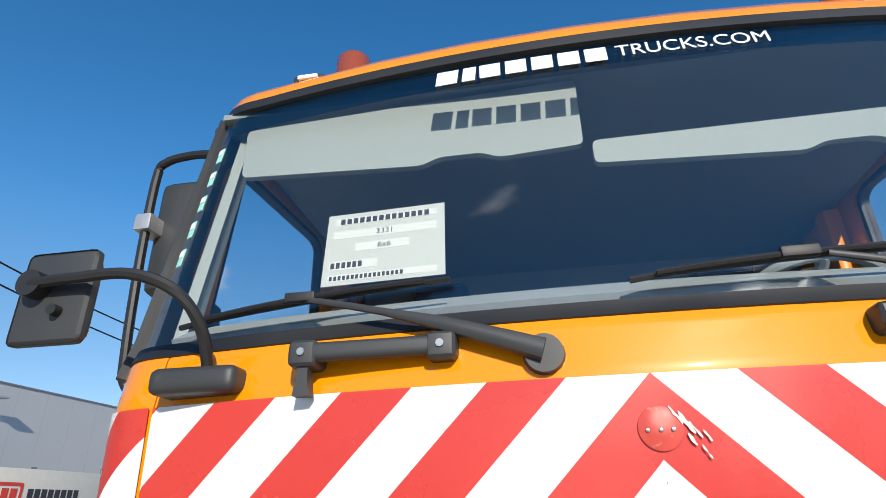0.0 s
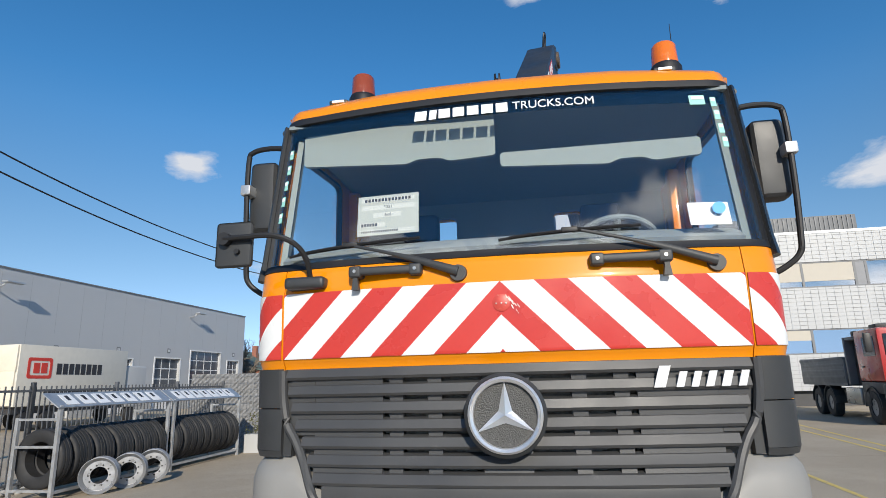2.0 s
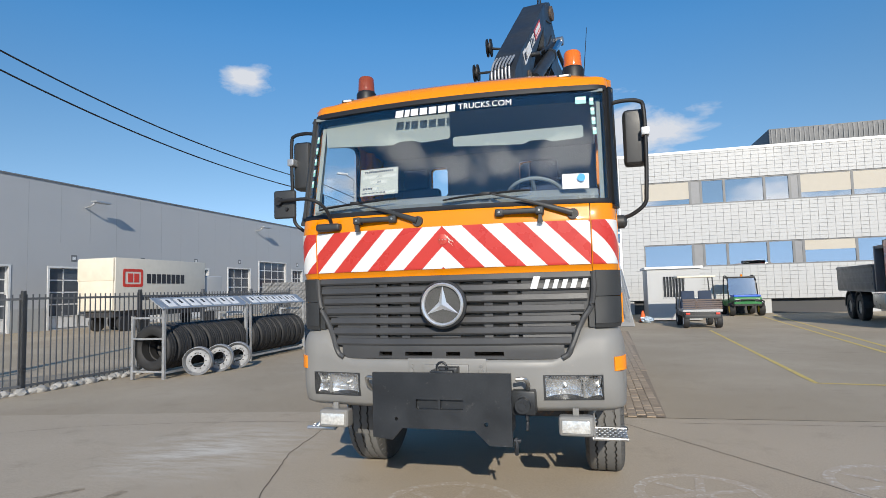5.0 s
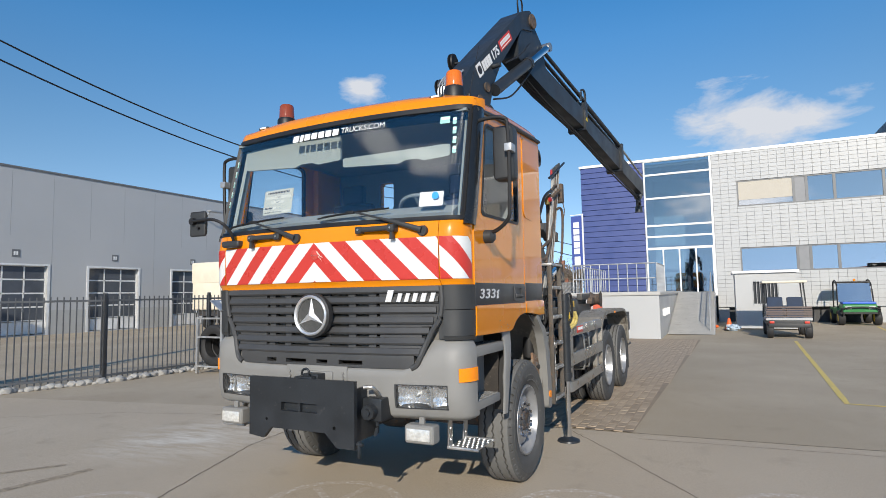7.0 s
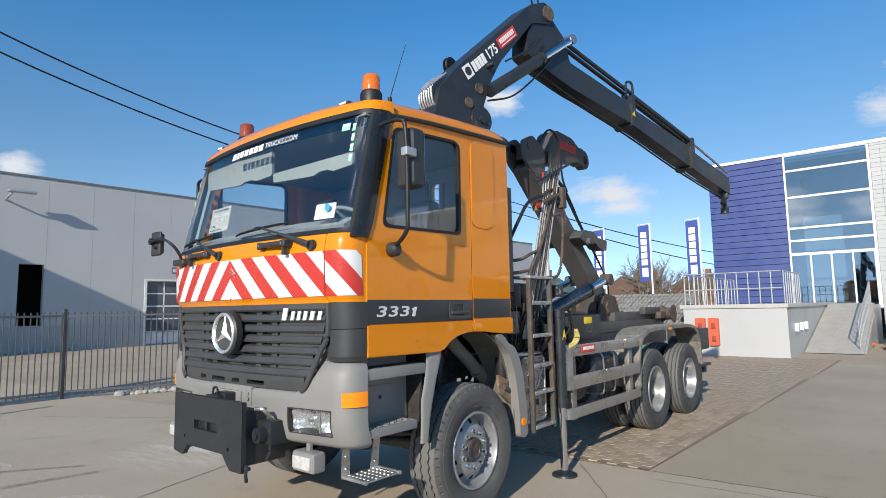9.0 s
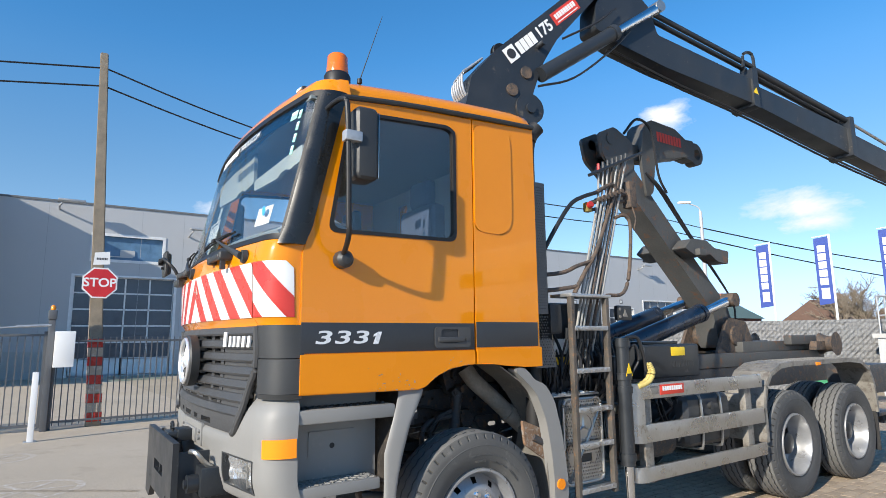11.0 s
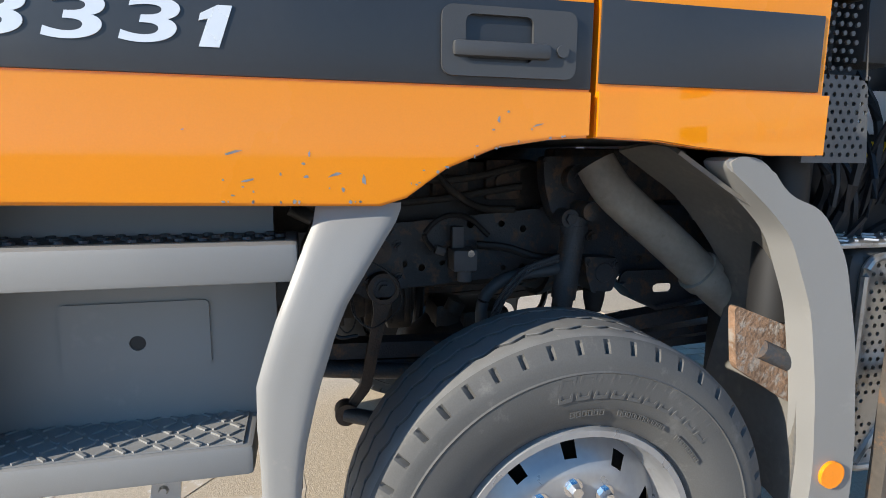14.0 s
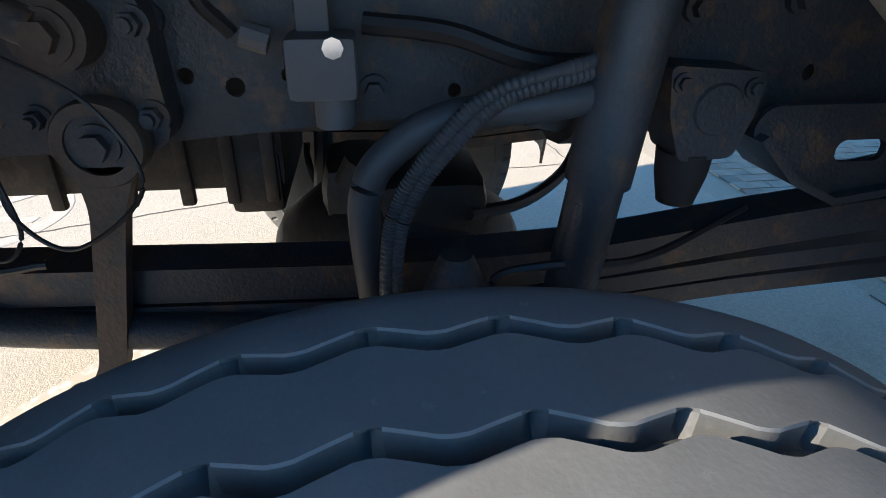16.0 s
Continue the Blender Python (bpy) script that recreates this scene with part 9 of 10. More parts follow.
bars(bm, at(SIDE, -23.998, 23.2, 1.5), 3.6, 0.22, 14, 0.22, depth=0.012)
pieces("black_block", bm, INK, bt, "black company name as plain blocks")

# ---- tyre racks and loose rims ----
rt = B()
R0, W0 = 0.5, 0.26
h = W0 / 2
lathe(rt, ((0.285, -h + 0.04), (0.33, -h + 0.005), (0.42, -h), (0.47, -h + 0.01), (R0 - 0.01, -h + 0.03), (R0, -h + 0.05), (R0, -0.05), (R0 - 0.015, -0.045), (R0 - 0.015, -0.035), (R0, -0.03), (R0, 0.03), (R0 - 0.015, 0.035), (R0 - 0.015, 0.045), (R0, 0.05), (R0, h - 0.05), (R0 - 0.01, h - 0.03), (0.47, h - 0.01), (0.42, h), (0.33, h - 0.005), (0.285, h - 0.04)), "y", (0, 0, 0), 40, True)
tyre0 = None
for r_, (ya, yb, n) in enumerate(((6.55, 9.55, 11), (9.75, 12.65, 10))):
    rk = thing("tyre_rack", "galvanised tyre rack with a slanted row of price cards", "rack", group="tyre racks")
    xa, xb = -8.75, -7.95
    zg = gz(-8.3, 8) - 0.0
    for y in (ya, yb):
        for x in (xa, xb):
            bm = B()
            box(bm, (x - 0.03, y - 0.03, zg), (x + 0.03, y + 0.03, zg + (1.55 if x > -8.3 else 1.35)))
            part("post", bm, GALV, rk)
        for z in (0.15, 0.85, 1.3):
            bm = B()
            box(bm, (xa, y - 0.02, zg + z), (xb, y + 0.02, zg + z + 0.04))
            part("cross_bar", bm, GALV, rk)
    for x in (xa, xb):
        for z in (0.12,):
            bm = B()
            box(bm, (x - 0.02, ya, zg + z), (x + 0.02, yb, zg + z + 0.05))
            part("rail", bm, GALV, rk)
    bm = B()
    box(bm, (0, ya - 0.1, -0.01), (0.42, yb + 0.05, 0.01), m=Matrix.Translation((xb - 0.3, 0, zg + 1.75)) @ pose(0, 0, 0, 0, 35, 0))
    bd = part("sign_board", bm, GALV, rk)
    for k in range(7):
        y = ya + 0.15 + k * (yb - ya - 0.3) / 7
        bm = B()
        box(bm, (0.06, y, 0.012), (0.36, y + 0.28, 0.016), m=Matrix.Translation((xb - 0.3, 0, zg + 1.75)) @ pose(0, 0, 0, 0, 35, 0))
        cd = part("price_card", bm, WHITE, rk)
        bm = B()
        box(bm, (0.1, y + 0.1, 0.017), (0.24, y + 0.18, 0.019), m=Matrix.Translation((xb - 0.3, 0, zg + 1.75)) @ pose(0, 0, 0, 0, 35, 0))
        part("print_bar", bm, INK, cd)
    for k in range(n):
        y = ya + 0.2 + k * (yb - ya - 0.4) / (n - 1)
        if tyre0 is None:
            tyre0 = o = part("tyre", rt, RUBBERD)
        else:
            o = new("tyre", tyre0.data)
        tagged(o, "black truck tyre standing in a tyre rack", "tyre", "tyres in the racks")
        o.matrix_world = pose(-8.35, y, zg + 0.66, 0, random.uniform(0, 90), random.uniform(-6, 6))
for k, (x, y) in enumerate(((-7.6, 7.2), (-7.45, 7.75), (-7.35, 8.3))):
    rm = thing("wheel_rim", "dull silver steel truck rim leaning by the rack", "rim", group="loose rims")
    bm = B()
    lathe(bm, ((0.31, -0.13), (0.3, -0.1), (0.27, -0.06), (0.265, 0.06), (0.3, 0.1), (0.31, 0.13), (0.3, 0.135), (0.28, 0.1), (0.255, 0.05), (0.25, -0.02), (0.2, -0.03), (0.14, -0.03), (0.14, -0.04), (0.25, -0.04), (0.255, -0.07), (0.3, -0.135)), "y", (0, 0, 0), 40, True)
    o = part("rim", bm, STEEL, rm)
    # black discs on the solid rim stand in for shaded bolt holes
    nb = B()
    for q in range(10):
        a = 2 * math.pi * q / 10
        cyl(nb, (0.17 * math.cos(a), -0.043, 0.17 * math.sin(a)), (0.17 * math.cos(a), -0.03, 0.17 * math.sin(a)), 0.016, seg=8)
    pieces("bolt_hole", nb, SEAL, rm)
    rm.matrix_world = pose(x, y, gz(x, y) + 0.31, 0, 20 * k, 28)
pl = thing("planter", "white concrete planter with dry shrubs at the gabion wall", "planter")
bm = B()
plate(bm, rrect(-7.95, 13.0, -7.35, 14.1, 0.03), [rrect(-7.87, 13.08, -7.43, 14.02, 0.03)], "z", -0.2, 0.35)
box(bm, (-7.9, 13.05, 0.2), (-7.4, 14.05, 0.28))
part("trough", bm, PANELW, pl)
bm = B()
random.seed(31)
for i in range(420):
    c = Vector((random.uniform(-7.95, -7.35), random.uniform(13.0, 14.1), random.uniform(0.28, 0.9)))
    d = Vector((random.gauss(0, 1), random.gauss(0, 1), random.gauss(0.4, 1))).normalized() * 0.07
    n_ = d.cross(Vector((random.gauss(0, 1), random.gauss(0, 1), random.gauss(0, 1)))).normalized() * 0.018
    bm.faces.new([bm.verts.new(p) for p in (c, c + d * 0.5 + n_, c + d, c + d * 0.5 - n_)])
part("shrub", bm, LEAF, pl)

# ---- gabion wall, banners, what lies beyond ----
ga, gb_ = Vector((-10.2, 13.9)), Vector((-2.15, 18.7))
gm = pose(ga.x, ga.y, -0.25, 0, 0, math.degrees(math.atan2(gb_.y - ga.y, gb_.x - ga.x)))
gl_ = (gb_ - ga).length
gab = thing("gabion_wall", "grey stone-filled gabion wall with a wire grid", "wall", kind="structure")
random.seed(14)
bm = B()
nx_, nz_ = 130, 30
verts = [[bm.verts.new(gm @ Vector((gl_ * i / nx_, -0.03 * abs(noise.noise(Vector((i * 0.9, 0, j * 0.9)))) * 2.2 - (0.02 if (i + j) % 2 else 0), 2.28 * j / nz_))) for j in range(nz_ + 1)] for i in range(nx_ + 1)]
for i in range(nx_):
    for j in range(nz_):
        bm.faces.new((verts[i][j], verts[i + 1][j], verts[i + 1][j + 1], verts[i][j + 1]))
part("stones", bm, GAB, gab, flat=True)
bm = B()
box(bm, (0, 0.02, 0), (gl_, 0.4, 2.26), m=gm)
part("core", bm, GAB, gab)
bm = B()
for i in range(int(gl_ / 0.1)):
    box(bm, (i * 0.1, -0.085, 0), (i * 0.1 + 0.004, -0.08, 2.28), m=gm)
for j in range(12):
    box(bm, (0, -0.085, j * 0.2), (gl_, -0.08, j * 0.2 + 0.006), m=gm)
wgrid = part("wire_grid", bm, FENCE, gab)
wgrid["kind"] = "stuff"
for x in (-5.93, -4.03, -2.2):
    bn = thing("banner", "blue dealer banner with white blocks on a pale pole", "banner", group="dealer banners")
    bm = B()
    cyl(bm, (x, 20, 0), (x, 20, 4.85), 0.035, seg=10)
    cyl(bm, (x, 20, 4.82), (x - 0.5, 20, 4.8), 0.02, seg=8)
    part("pole", bm, WHITE, bn)
    bm = B()
    ps = [(x - 0.03, 2.6), (x - 0.03, 4.78), (x - 0.47, 4.75), (x - 0.47, 2.55)]
    prism(bm, ps, "y", 19.99, 20.0)
    part("cloth", bm, FLAGB, bn)
    bm = B()
    m_ = Matrix.Translation((x - 0.14, 19.988, 3.2)) @ Matrix(((0, -1, 0, 0), (0, 0, -1, 0), (1, 0, 0, 0), (0, 0, 0, 1)))
    bars(bm, m_, 1.35, 0.24, 5, 0.16, 0, 0.004)
    box(bm, (x - 0.37, 19.984, 2.75), (x - 0.13, 19.988, 3.1))
    pieces("white_block", bm, WHITE, bn)
bin_ = thing("bin", "green plastic bin with lid beside the loading dock", "bin")
bm = B()
prism(bm, [(-3.55, 0.0), (-2.95, 0.0), (-2.88, 0.85), (-3.62, 0.85)], "y", 17.0, 17.6)
part("body", bm, mat("green_plastic", (0.04, 0.22, 0.1), 0.5), bin_)
bm = B()
box(bm, (-3.66, 16.96, 0.85), (-2.84, 17.64, 0.93), 0.02)
part("lid", bm, mat("green_plastic_lid", (0.05, 0.25, 0.12), 0.5), bin_)
sl = thing("street_lamp", "grey concrete street lamp post behind the wall", "street lamp")
SLX, SLY = -11.5, 25.1
bm = B()
cyl(bm, (SLX, SLY, -0.2), (SLX, SLY, 7.6), 0.12, 0.075, 12)
tube(bm, [(SLX, SLY, 7.5), (SLX - 0.05, SLY - 0.06, 7.8), (SLX - 0.3, SLY - 0.4, 8.0)], 0.03, 8)
part("post", bm, PANELW, sl)
bm = B()
box(bm, (-0.3, -0.1, -0.05), (0.3, 0.1, 0.06), 0.04, 2, pose(SLX - 0.45, SLY - 0.6, 8.05, 0, 0, 52))
part("head", bm, WHITE, sl)
for k, (z0, p1) in enumerate(((6.78, (-4, 62, 5.5)), (6.25, (-4, 64, 4.2)))):
    bm = B()
    a, b = Vector((SLX, SLY, z0)), Vector(p1)
    tube(bm, [a.lerp(b, t) - Vector((0, 0, 0.7 * (1 - (2 * t - 1) ** 2))) for t in span(0, 1, 8)], 0.03, 6, 3)
    tagged(part("overhead_cable", bm, SEAL), "thin black overhead cable in the distance", "cable", "far cables")


def house(x, y, w, d, h, roof_h, wall, roof_m, label):
    hs_ = thing("house", label, "house")
    bm = B()
    box(bm, (x, y, -0.2), (x + w, y + d, h))
    part("wall", bm, wall, hs_)
    bm = B()
    prism(bm, [(x - 0.3, h), (x + w + 0.3, h), (x + w / 2, h + roof_h)], "y", y - 0.3, y + d + 0.3)
    part("roof", bm, roof_m, hs_)
    # windows are slabs in the unlit-room colour
    for k in range(2):
        bm = B()
        box(bm, (x + w * (0.25 + 0.4 * k), y - 0.03, h * 0.45), (x + w * (0.25 + 0.4 * k) + 0.9, y + 0.05, h * 0.8))
        part("window", bm, DARKIN, hs_)
    bm = B()
    box(bm, (x + w * 0.6, y + d / 2, h), (x + w * 0.6 + 0.6, y + d / 2 + 0.6, h + roof_h + 0.7))
    part("chimney", bm, BRICKR, hs_)


house(-27.5, 66, 6, 8, 2.9, 2.3, PLAST, TILER, "white house with a red tiled roof far behind")
house(-20, 70, 5, 8, 3.6, 1.7, BRICKR, TILER, "red brick house far behind the wall")
house(-41, 64, 8, 8, 3.5, 2.5, BRICKR, mat("green_sheet_roof", (0.1, 0.15, 0.13), 0.7), "low brick house with a green sheet roof")
low = thing("low_shed", "low dark grey sheet-metal shed beside the hall", "building")
bm = B()
box(bm, (-30.5, 58, -0.2), (-18, 64, 2.6))
part("wall", bm, FRAMEG, low)
bm = B()
prism(bm, [(-25.6, -0.2), (-25.6, 1.2), (-24.6, 1.8), (-23.4, 2.0), (-22.2, 1.8), (-21.2, 1.2), (-21.2, -0.2)], "y", 46, 50)
part("container_roof", bm, GALV, low)


def twig(bm, p, d, r, depth, rng):
    n = 3
    q = p
    for i in range(n):
        d = (d + Vector((rng.gauss(0, 0.13), rng.gauss(0, 0.13), rng.gauss(0.03, 0.08)))).normalized()
        e = q + d * r * rng.uniform(9, 13)
        cyl(bm, q, e, r * (1 - 0.2 * i / n), r * (1 - 0.2 * (i + 1) / n), 5, False)
        q = e
        if depth > 0:
            for k in range(2):
                s = (d + Vector((rng.gauss(0, 0.6), rng.gauss(0, 0.6), rng.gauss(0.15, 0.4)))).normalized()
                twig(bm, q, s, r * 0.58, depth - 1, rng)


def bare_tree(x, y, size, seed):
    rng = random.Random(seed)
    t = thing("tree", "bare leafless tree with thin brown branches", "tree", group="bare trees")
    bm = B()
    cyl(bm, (x, y, -0.2), (x, y, size * 0.25), size * 0.028, size * 0.022, 8)
    part("trunk", bm, BARK, t)
    bm = B()
    for k in range(5):
        a = k * 1.26 + rng.random()
        twig(bm, Vector((x, y, size * (0.2 + 0.02 * k))), Vector((math.cos(a) * 0.6, math.sin(a) * 0.6, 1)).normalized(), size * 0.011, 3, rng)
    part("crown", bm, BARK, t)


for x, y, s_, sd in ((-33, 60, 7.5, 1), (-19.5, 60, 7.5, 2), (-14.5, 62, 6.0, 3), (-10, 60, 6.5, 4), (-26, 75, 7, 5), (-45, 70, 7, 6), (-9.5, 52, 5.0, 7), (-13, 48, 5.5, 8)):
    bare_tree(x, y, s_, sd)

# ---- office building ----
FY = 29.4
off = thing("office_building", "white panel-clad two-storey office with ribbon windows and blue wing", "building")
UP, LO = (5.88, 7.22), (2.52, 3.78)
bm = B()
holes = [[(3.75, z0), (40, z0), (40, z1), (3.75, z1)] for z0, z1 in (UP, LO)]
plate(bm, [(2.6, 0.75), (46, 0.75), (46, 8.8), (2.6, 8.8)], holes, "y", FY + 0.016, FY + 0.3)
part("wall", bm, mat("facade_backing", (0.24, 0.245, 0.25), 0.8), off)
pan = []
for i in range(116):
    for j in range(40):
        x0, z0 = 2.62 + i * 0.373, 0.76 + j * 0.201
        x1, z1 = x0 + 0.361, z0 + 0.19
        if any(z1 > a + 0.02 and z0 < b - 0.02 and x1 > 3.78 and x0 < 40 for a, b in (UP, LO)):
            zs_ = None
            for a, b in (UP, LO):
                if z0 < a < z1 and a - z0 > 0.06:
                    zs_ = (z0, a)
                elif z0 < b < z1 and z1 - b > 0.06:
                    zs_ = (b, z1)
            if x0 < 3.75 < x1 and zs_ is None:
                pan.append((x0, 3.75, z0, z1))
            elif zs_:
                pan.append((x0, x1, *zs_))
            continue
        pan.append((x0, x1, z0, min(z1, 8.78)))
bm = B()
for x0, x1, z0, z1 in pan:
    vs = [bm.verts.new(p) for p in ((x0, FY + 0.016, z0), (x1, FY + 0.016, z0), (x1, FY + 0.016, z1), (x0, FY + 0.016, z1), (x0 + 0.002, FY, z0 + 0.002), (x1 - 0.002, FY, z0 + 0.002), (x1 - 0.002, FY, z1 - 0.002), (x0 + 0.002, FY, z1 - 0.002))]
    for q in ((4, 5, 6, 7), (0, 1, 5, 4), (1, 2, 6, 5), (2, 3, 7, 6), (3, 0, 4, 7)):
        bm.faces.new([vs[k] for k in q])
o = part("facade_cladding", bm, PANELW, off, "small white facade panels", flat=True)
o["kind"] = "stuff"
bm = B()
box(bm, (-4.3, FY - 0.03, 8.72), (46, FY + 0.35, 8.86))
part("roof_edge", bm, WHITE, off)
bm = B()
box(bm, (2.6, FY + 0.3, 8.5), (46, FY + 16, 8.7))
box(bm, (-4.2, FY + 0.3, 8.45), (2.6, FY + 16, 8.6))
box(bm, (2.6, FY + 4, 0.0), (46, FY + 4.2, 8.5))
box(bm, (2.6, FY + 0.35, 4.7), (46, FY + 4, 4.9))
part("inner_rooms", bm, mat("office_inside", (0.2, 0.2, 0.19), 0.9, vary=0.2, scale=0.7), off)
bm = B()
box(bm, (2.6, FY + 0.35, -0.1), (46, FY + 0.6, 0.76))
part("plinth", bm, mat("dark_plinth", (0.07, 0.07, 0.072), 0.8), off)
for x in (2.6, 9.4, 14.3, 19.2, 24.2):
    bm = B()
    box(bm, (x, FY + 0.1, -0.1), (x + 0.5, FY + 0.36, 0.76))
    part("plinth_pier", bm, PANELW, off)
random.seed(17)
for z0, z1 in (UP, LO):
    x = 3.75
    k = 0
    while x < 36:
        wd = (2.5, 0.55, 1.15, 1.95, 1.2, 0.45, 2.4)[k % 7]
        w_ = thing("window", "", "")
        w_.parent = off
        bm = B()
        plate(bm, [(x, z0), (x + wd, z0), (x + wd, z1), (x, z1)], [[(x + 0.06, z0 + 0.07), (x + wd - 0.06, z0 + 0.07), (x + wd - 0.06, z1 - 0.07), (x + 0.06, z1 - 0.07)]], "y", FY + 0.04, FY + 0.14)
        part("frame", bm, FRAMEG, w_)
        if wd < 0.6:
            bm = B()
            box(bm, (x + 0.05, FY + 0.06, z0 + 0.05), (x + wd - 0.05, FY + 0.1, z1 - 0.05))
            part("infill", bm, mat("grey_infill", (0.22, 0.225, 0.235), 0.5), w_)
        else:
            bm = B()
            box(bm, (x + 0.05, FY + 0.08, z0 + 0.05), (x + wd - 0.05, FY + 0.1, z1 - 0.05))
            o = part("pane", bm, WINGL, w_)
            o.visible_shadow = False
            if (k % 7 in (0, 6) and z0 > 5) or (z0 < 5 and x > 8 and k % 3 != 1):
                drop = 0.75 if z0 > 5 else 0.45
                bm = B()
                box(bm, (x + 0.06, FY + 0.055, z1 - (z1 - z0) * drop), (x + wd - 0.06, FY + 0.075, z1 - 0.06))
                part("blind", bm, BLIND, w_)
        x += wd
        k += 1
# glazed entrance and blue wing
ent = thing("entrance", "", "")
ent.parent = off
bm = B()
zs_l = [1.35, 3.92, 4.55, 5.15, 6.65, 7.95, 8.72]
plate(bm, [(-0.8, 1.35), (2.6, 1.35), (2.6, 8.72), (-0.8, 8.72)], [[(-0.72, a + 0.06), (2.5, a + 0.06), (2.5, b - 0.04), (-0.72, b - 0.04)] for a, b in zip(zs_l[1:], zs_l[2:])] + [[(-0.72 + k * 0.81, 1.45), (0.02 + k * 0.81, 1.45), (0.02 + k * 0.81, 3.85), (-0.72 + k * 0.81, 3.85)] for k in range(4)], "y", FY, FY + 0.12)
part("frame", bm, FRAMEW, ent)
for a, b in zip(zs_l, zs_l[1:]):
    bm = B()
    box(bm, (-0.75, FY + 0.05, a), (2.55, FY + 0.07, b))
    o = part("pane", bm, glass("bluish_glass", (0.5, 0.62, 0.68), 0.02, 0.3), ent)
    o.visible_shadow = False
bm = B()
box(bm, (-0.8, FY + 5, 0.0), (2.6, FY + 5.2, 8.6))
box(bm, (-0.8, FY + 0.3, 1.2), (2.6, FY + 5, 1.3))
part("lobby", bm, mat("lobby_wall", (0.3, 0.36, 0.42), 0.9, vary=0.3, scale=0.8), ent)
bm = B()
box(bm, (-4.2, FY + 0.05, 0), (-0.8, FY + 12, 8.7))
part("blue_wing", bm, BLUEC, off)
for j in range(28):
    bm = B()
    z0 = 0.1 + j * 0.308
    prism(bm, [(FY + 0.05, z0), (FY + 0.05, z0 + 0.3), (FY + 0.035, z0 + 0.3), (FY, z0 + 0.02)], "x", -4.22, -0.82)
    part("blue_board", bm, BLUEC, off)
rp = thing("roof_screen", "", "")
rp.parent = off
bm = B()
box(bm, (11.0, 32, 8.7), (18.3, 36, 10.3), 0.02)
part("plant_screen", bm, mat("grey_louvre_screen", (0.14, 0.145, 0.15), 0.6, vary=0.1, scale=6), rp)
for k in range(30):
    bm = B()
    box(bm, (11.1 + k * 0.24, 31.96, 8.8), (11.16 + k * 0.24, 32.0, 10.25))
    part("slat", bm, FRAMEG, rp)
# loading dock with ramp and rails
dock = thing("loading_dock", "white concrete loading dock with a ramp and steel rails", "dock", kind="structure")
bm = B()
box(bm, (-2.15, 17.5, 0), (0.85, 29.3, 1.5))
prism(bm, [(20.0, 0.0), (29.3, 0.0), (29.3, 1.5), (26.5, 1.5)], "x", 0.85, 2.5)
part("base", bm, PANELW, dock)
bm = B()
box(bm, (-2.25, 17.45, 1.5), (0.9, 29.3, 1.62), 0.01)
part("slab_edge", bm, mat("slab_concrete", (0.45, 0.44, 0.42), 0.85, vary=0.1), dock)
bm = B()
prism(bm, [(19.9, 0.0), (26.5, 1.52), (26.5, 1.57), (19.7, 0.02)], "x", 0.9, 2.45)
part("ramp_top", bm, mat("brushed_concrete_ramp", (0.4, 0.385, 0.355), 0.85, vary=0.12, scale=2.5, bump=0.3, bscale=40, dirt=(0.3, 0.28, 0.25), dirt_at=0.62), dock)
rl_ = B()
cyl(rl_, (0, 0, 0), (0, 0, 1.0), 0.02, seg=8)
r0 = part("rail_post", rl_, GALV, dock)
pts_ = [(-2.1 + 0.32 * k, 17.6, 1.62) for k in range(9)] + [(0.8, 17.6 + 0.35 * k, 1.62) for k in range(9)] + [(-2.1, 17.6 + 0.5 * k, 1.62) for k in range(1, 14)] + [(2.35, 20.2 + 0.55 * k, 0.05 + 0.127 * k) for k in range(12)]
for k, p in enumerate(pts_):
    o = r0 if k == 0 else new("rail_post", r0.data)
    o.parent = dock
    o.location = p
for a, b in (((-2.1, 17.6, 2.62), (0.75, 17.6, 2.62)), ((0.8, 17.6, 2.62), (0.8, 20.5, 2.62)), ((-2.1, 17.6, 2.62), (-2.1, 24, 2.62)), ((2.35, 20.2, 1.05), (2.35, 26.3, 2.45)), ((2.35, 20.2, 0.55), (2.35, 26.3, 1.95)), ((-2.1, 17.6, 2.1), (0.75, 17.6, 2.1))):
    bm = B()
    cyl(bm, a, b, 0.022, seg=8)
    part("hand_rail", bm, GALV, dock)
for k, x in enumerate((-1.78, -1.38)):
    bf = thing("dock_buffer", "orange-red rubber buffer block leaning on the dock", "buffer", group="dock buffers")
    bm = B()
    prism(bm, rrect(x, 0.32, x + 0.31, 1.2, 0.05), "y", 17.4, 17.5)
    part("plate", bm, mat("orange_red_plastic", (0.55, 0.1, 0.05), 0.6, vary=0.1), bf)
    # blocks in a darker copy of the plastic imitate the shade of cut-outs
    bm = B()
    for zz in (0.55, 0.95):
        box(bm, (x + 0.1, 17.36, zz - 0.09), (x + 0.22, 17.4, zz + 0.09), 0.01)
    pieces("hand_hole", bm, mat("shaded_red_plastic", (0.3, 0.05, 0.03), 0.6), bf)
for k in range(3):
    bm = B()
    y = 18.6 + k * 0.9
    box(bm, (0.85, y, 0.75), (0.95, y + 0.2, 1.0), 0.01)
    tagged(part("wall_light", bm, WHITE), "small white light on the dock wall", "lamp", "dock lights")
# shed with barred window
shed = thing("site_shed", "white container shed with a barred window", "shed")
bm = B()
plate(bm, [(3.3, 0.05), (5.5, 0.05), (5.5, 2.3), (3.3, 2.3)], [[(3.95, 1.05), (4.85, 1.05), (4.85, 1.95), (3.95, 1.95)]], "y", 23.2, 23.3)
box(bm, (3.3, 23.3, 0.05), (3.4, 25.6, 2.3))
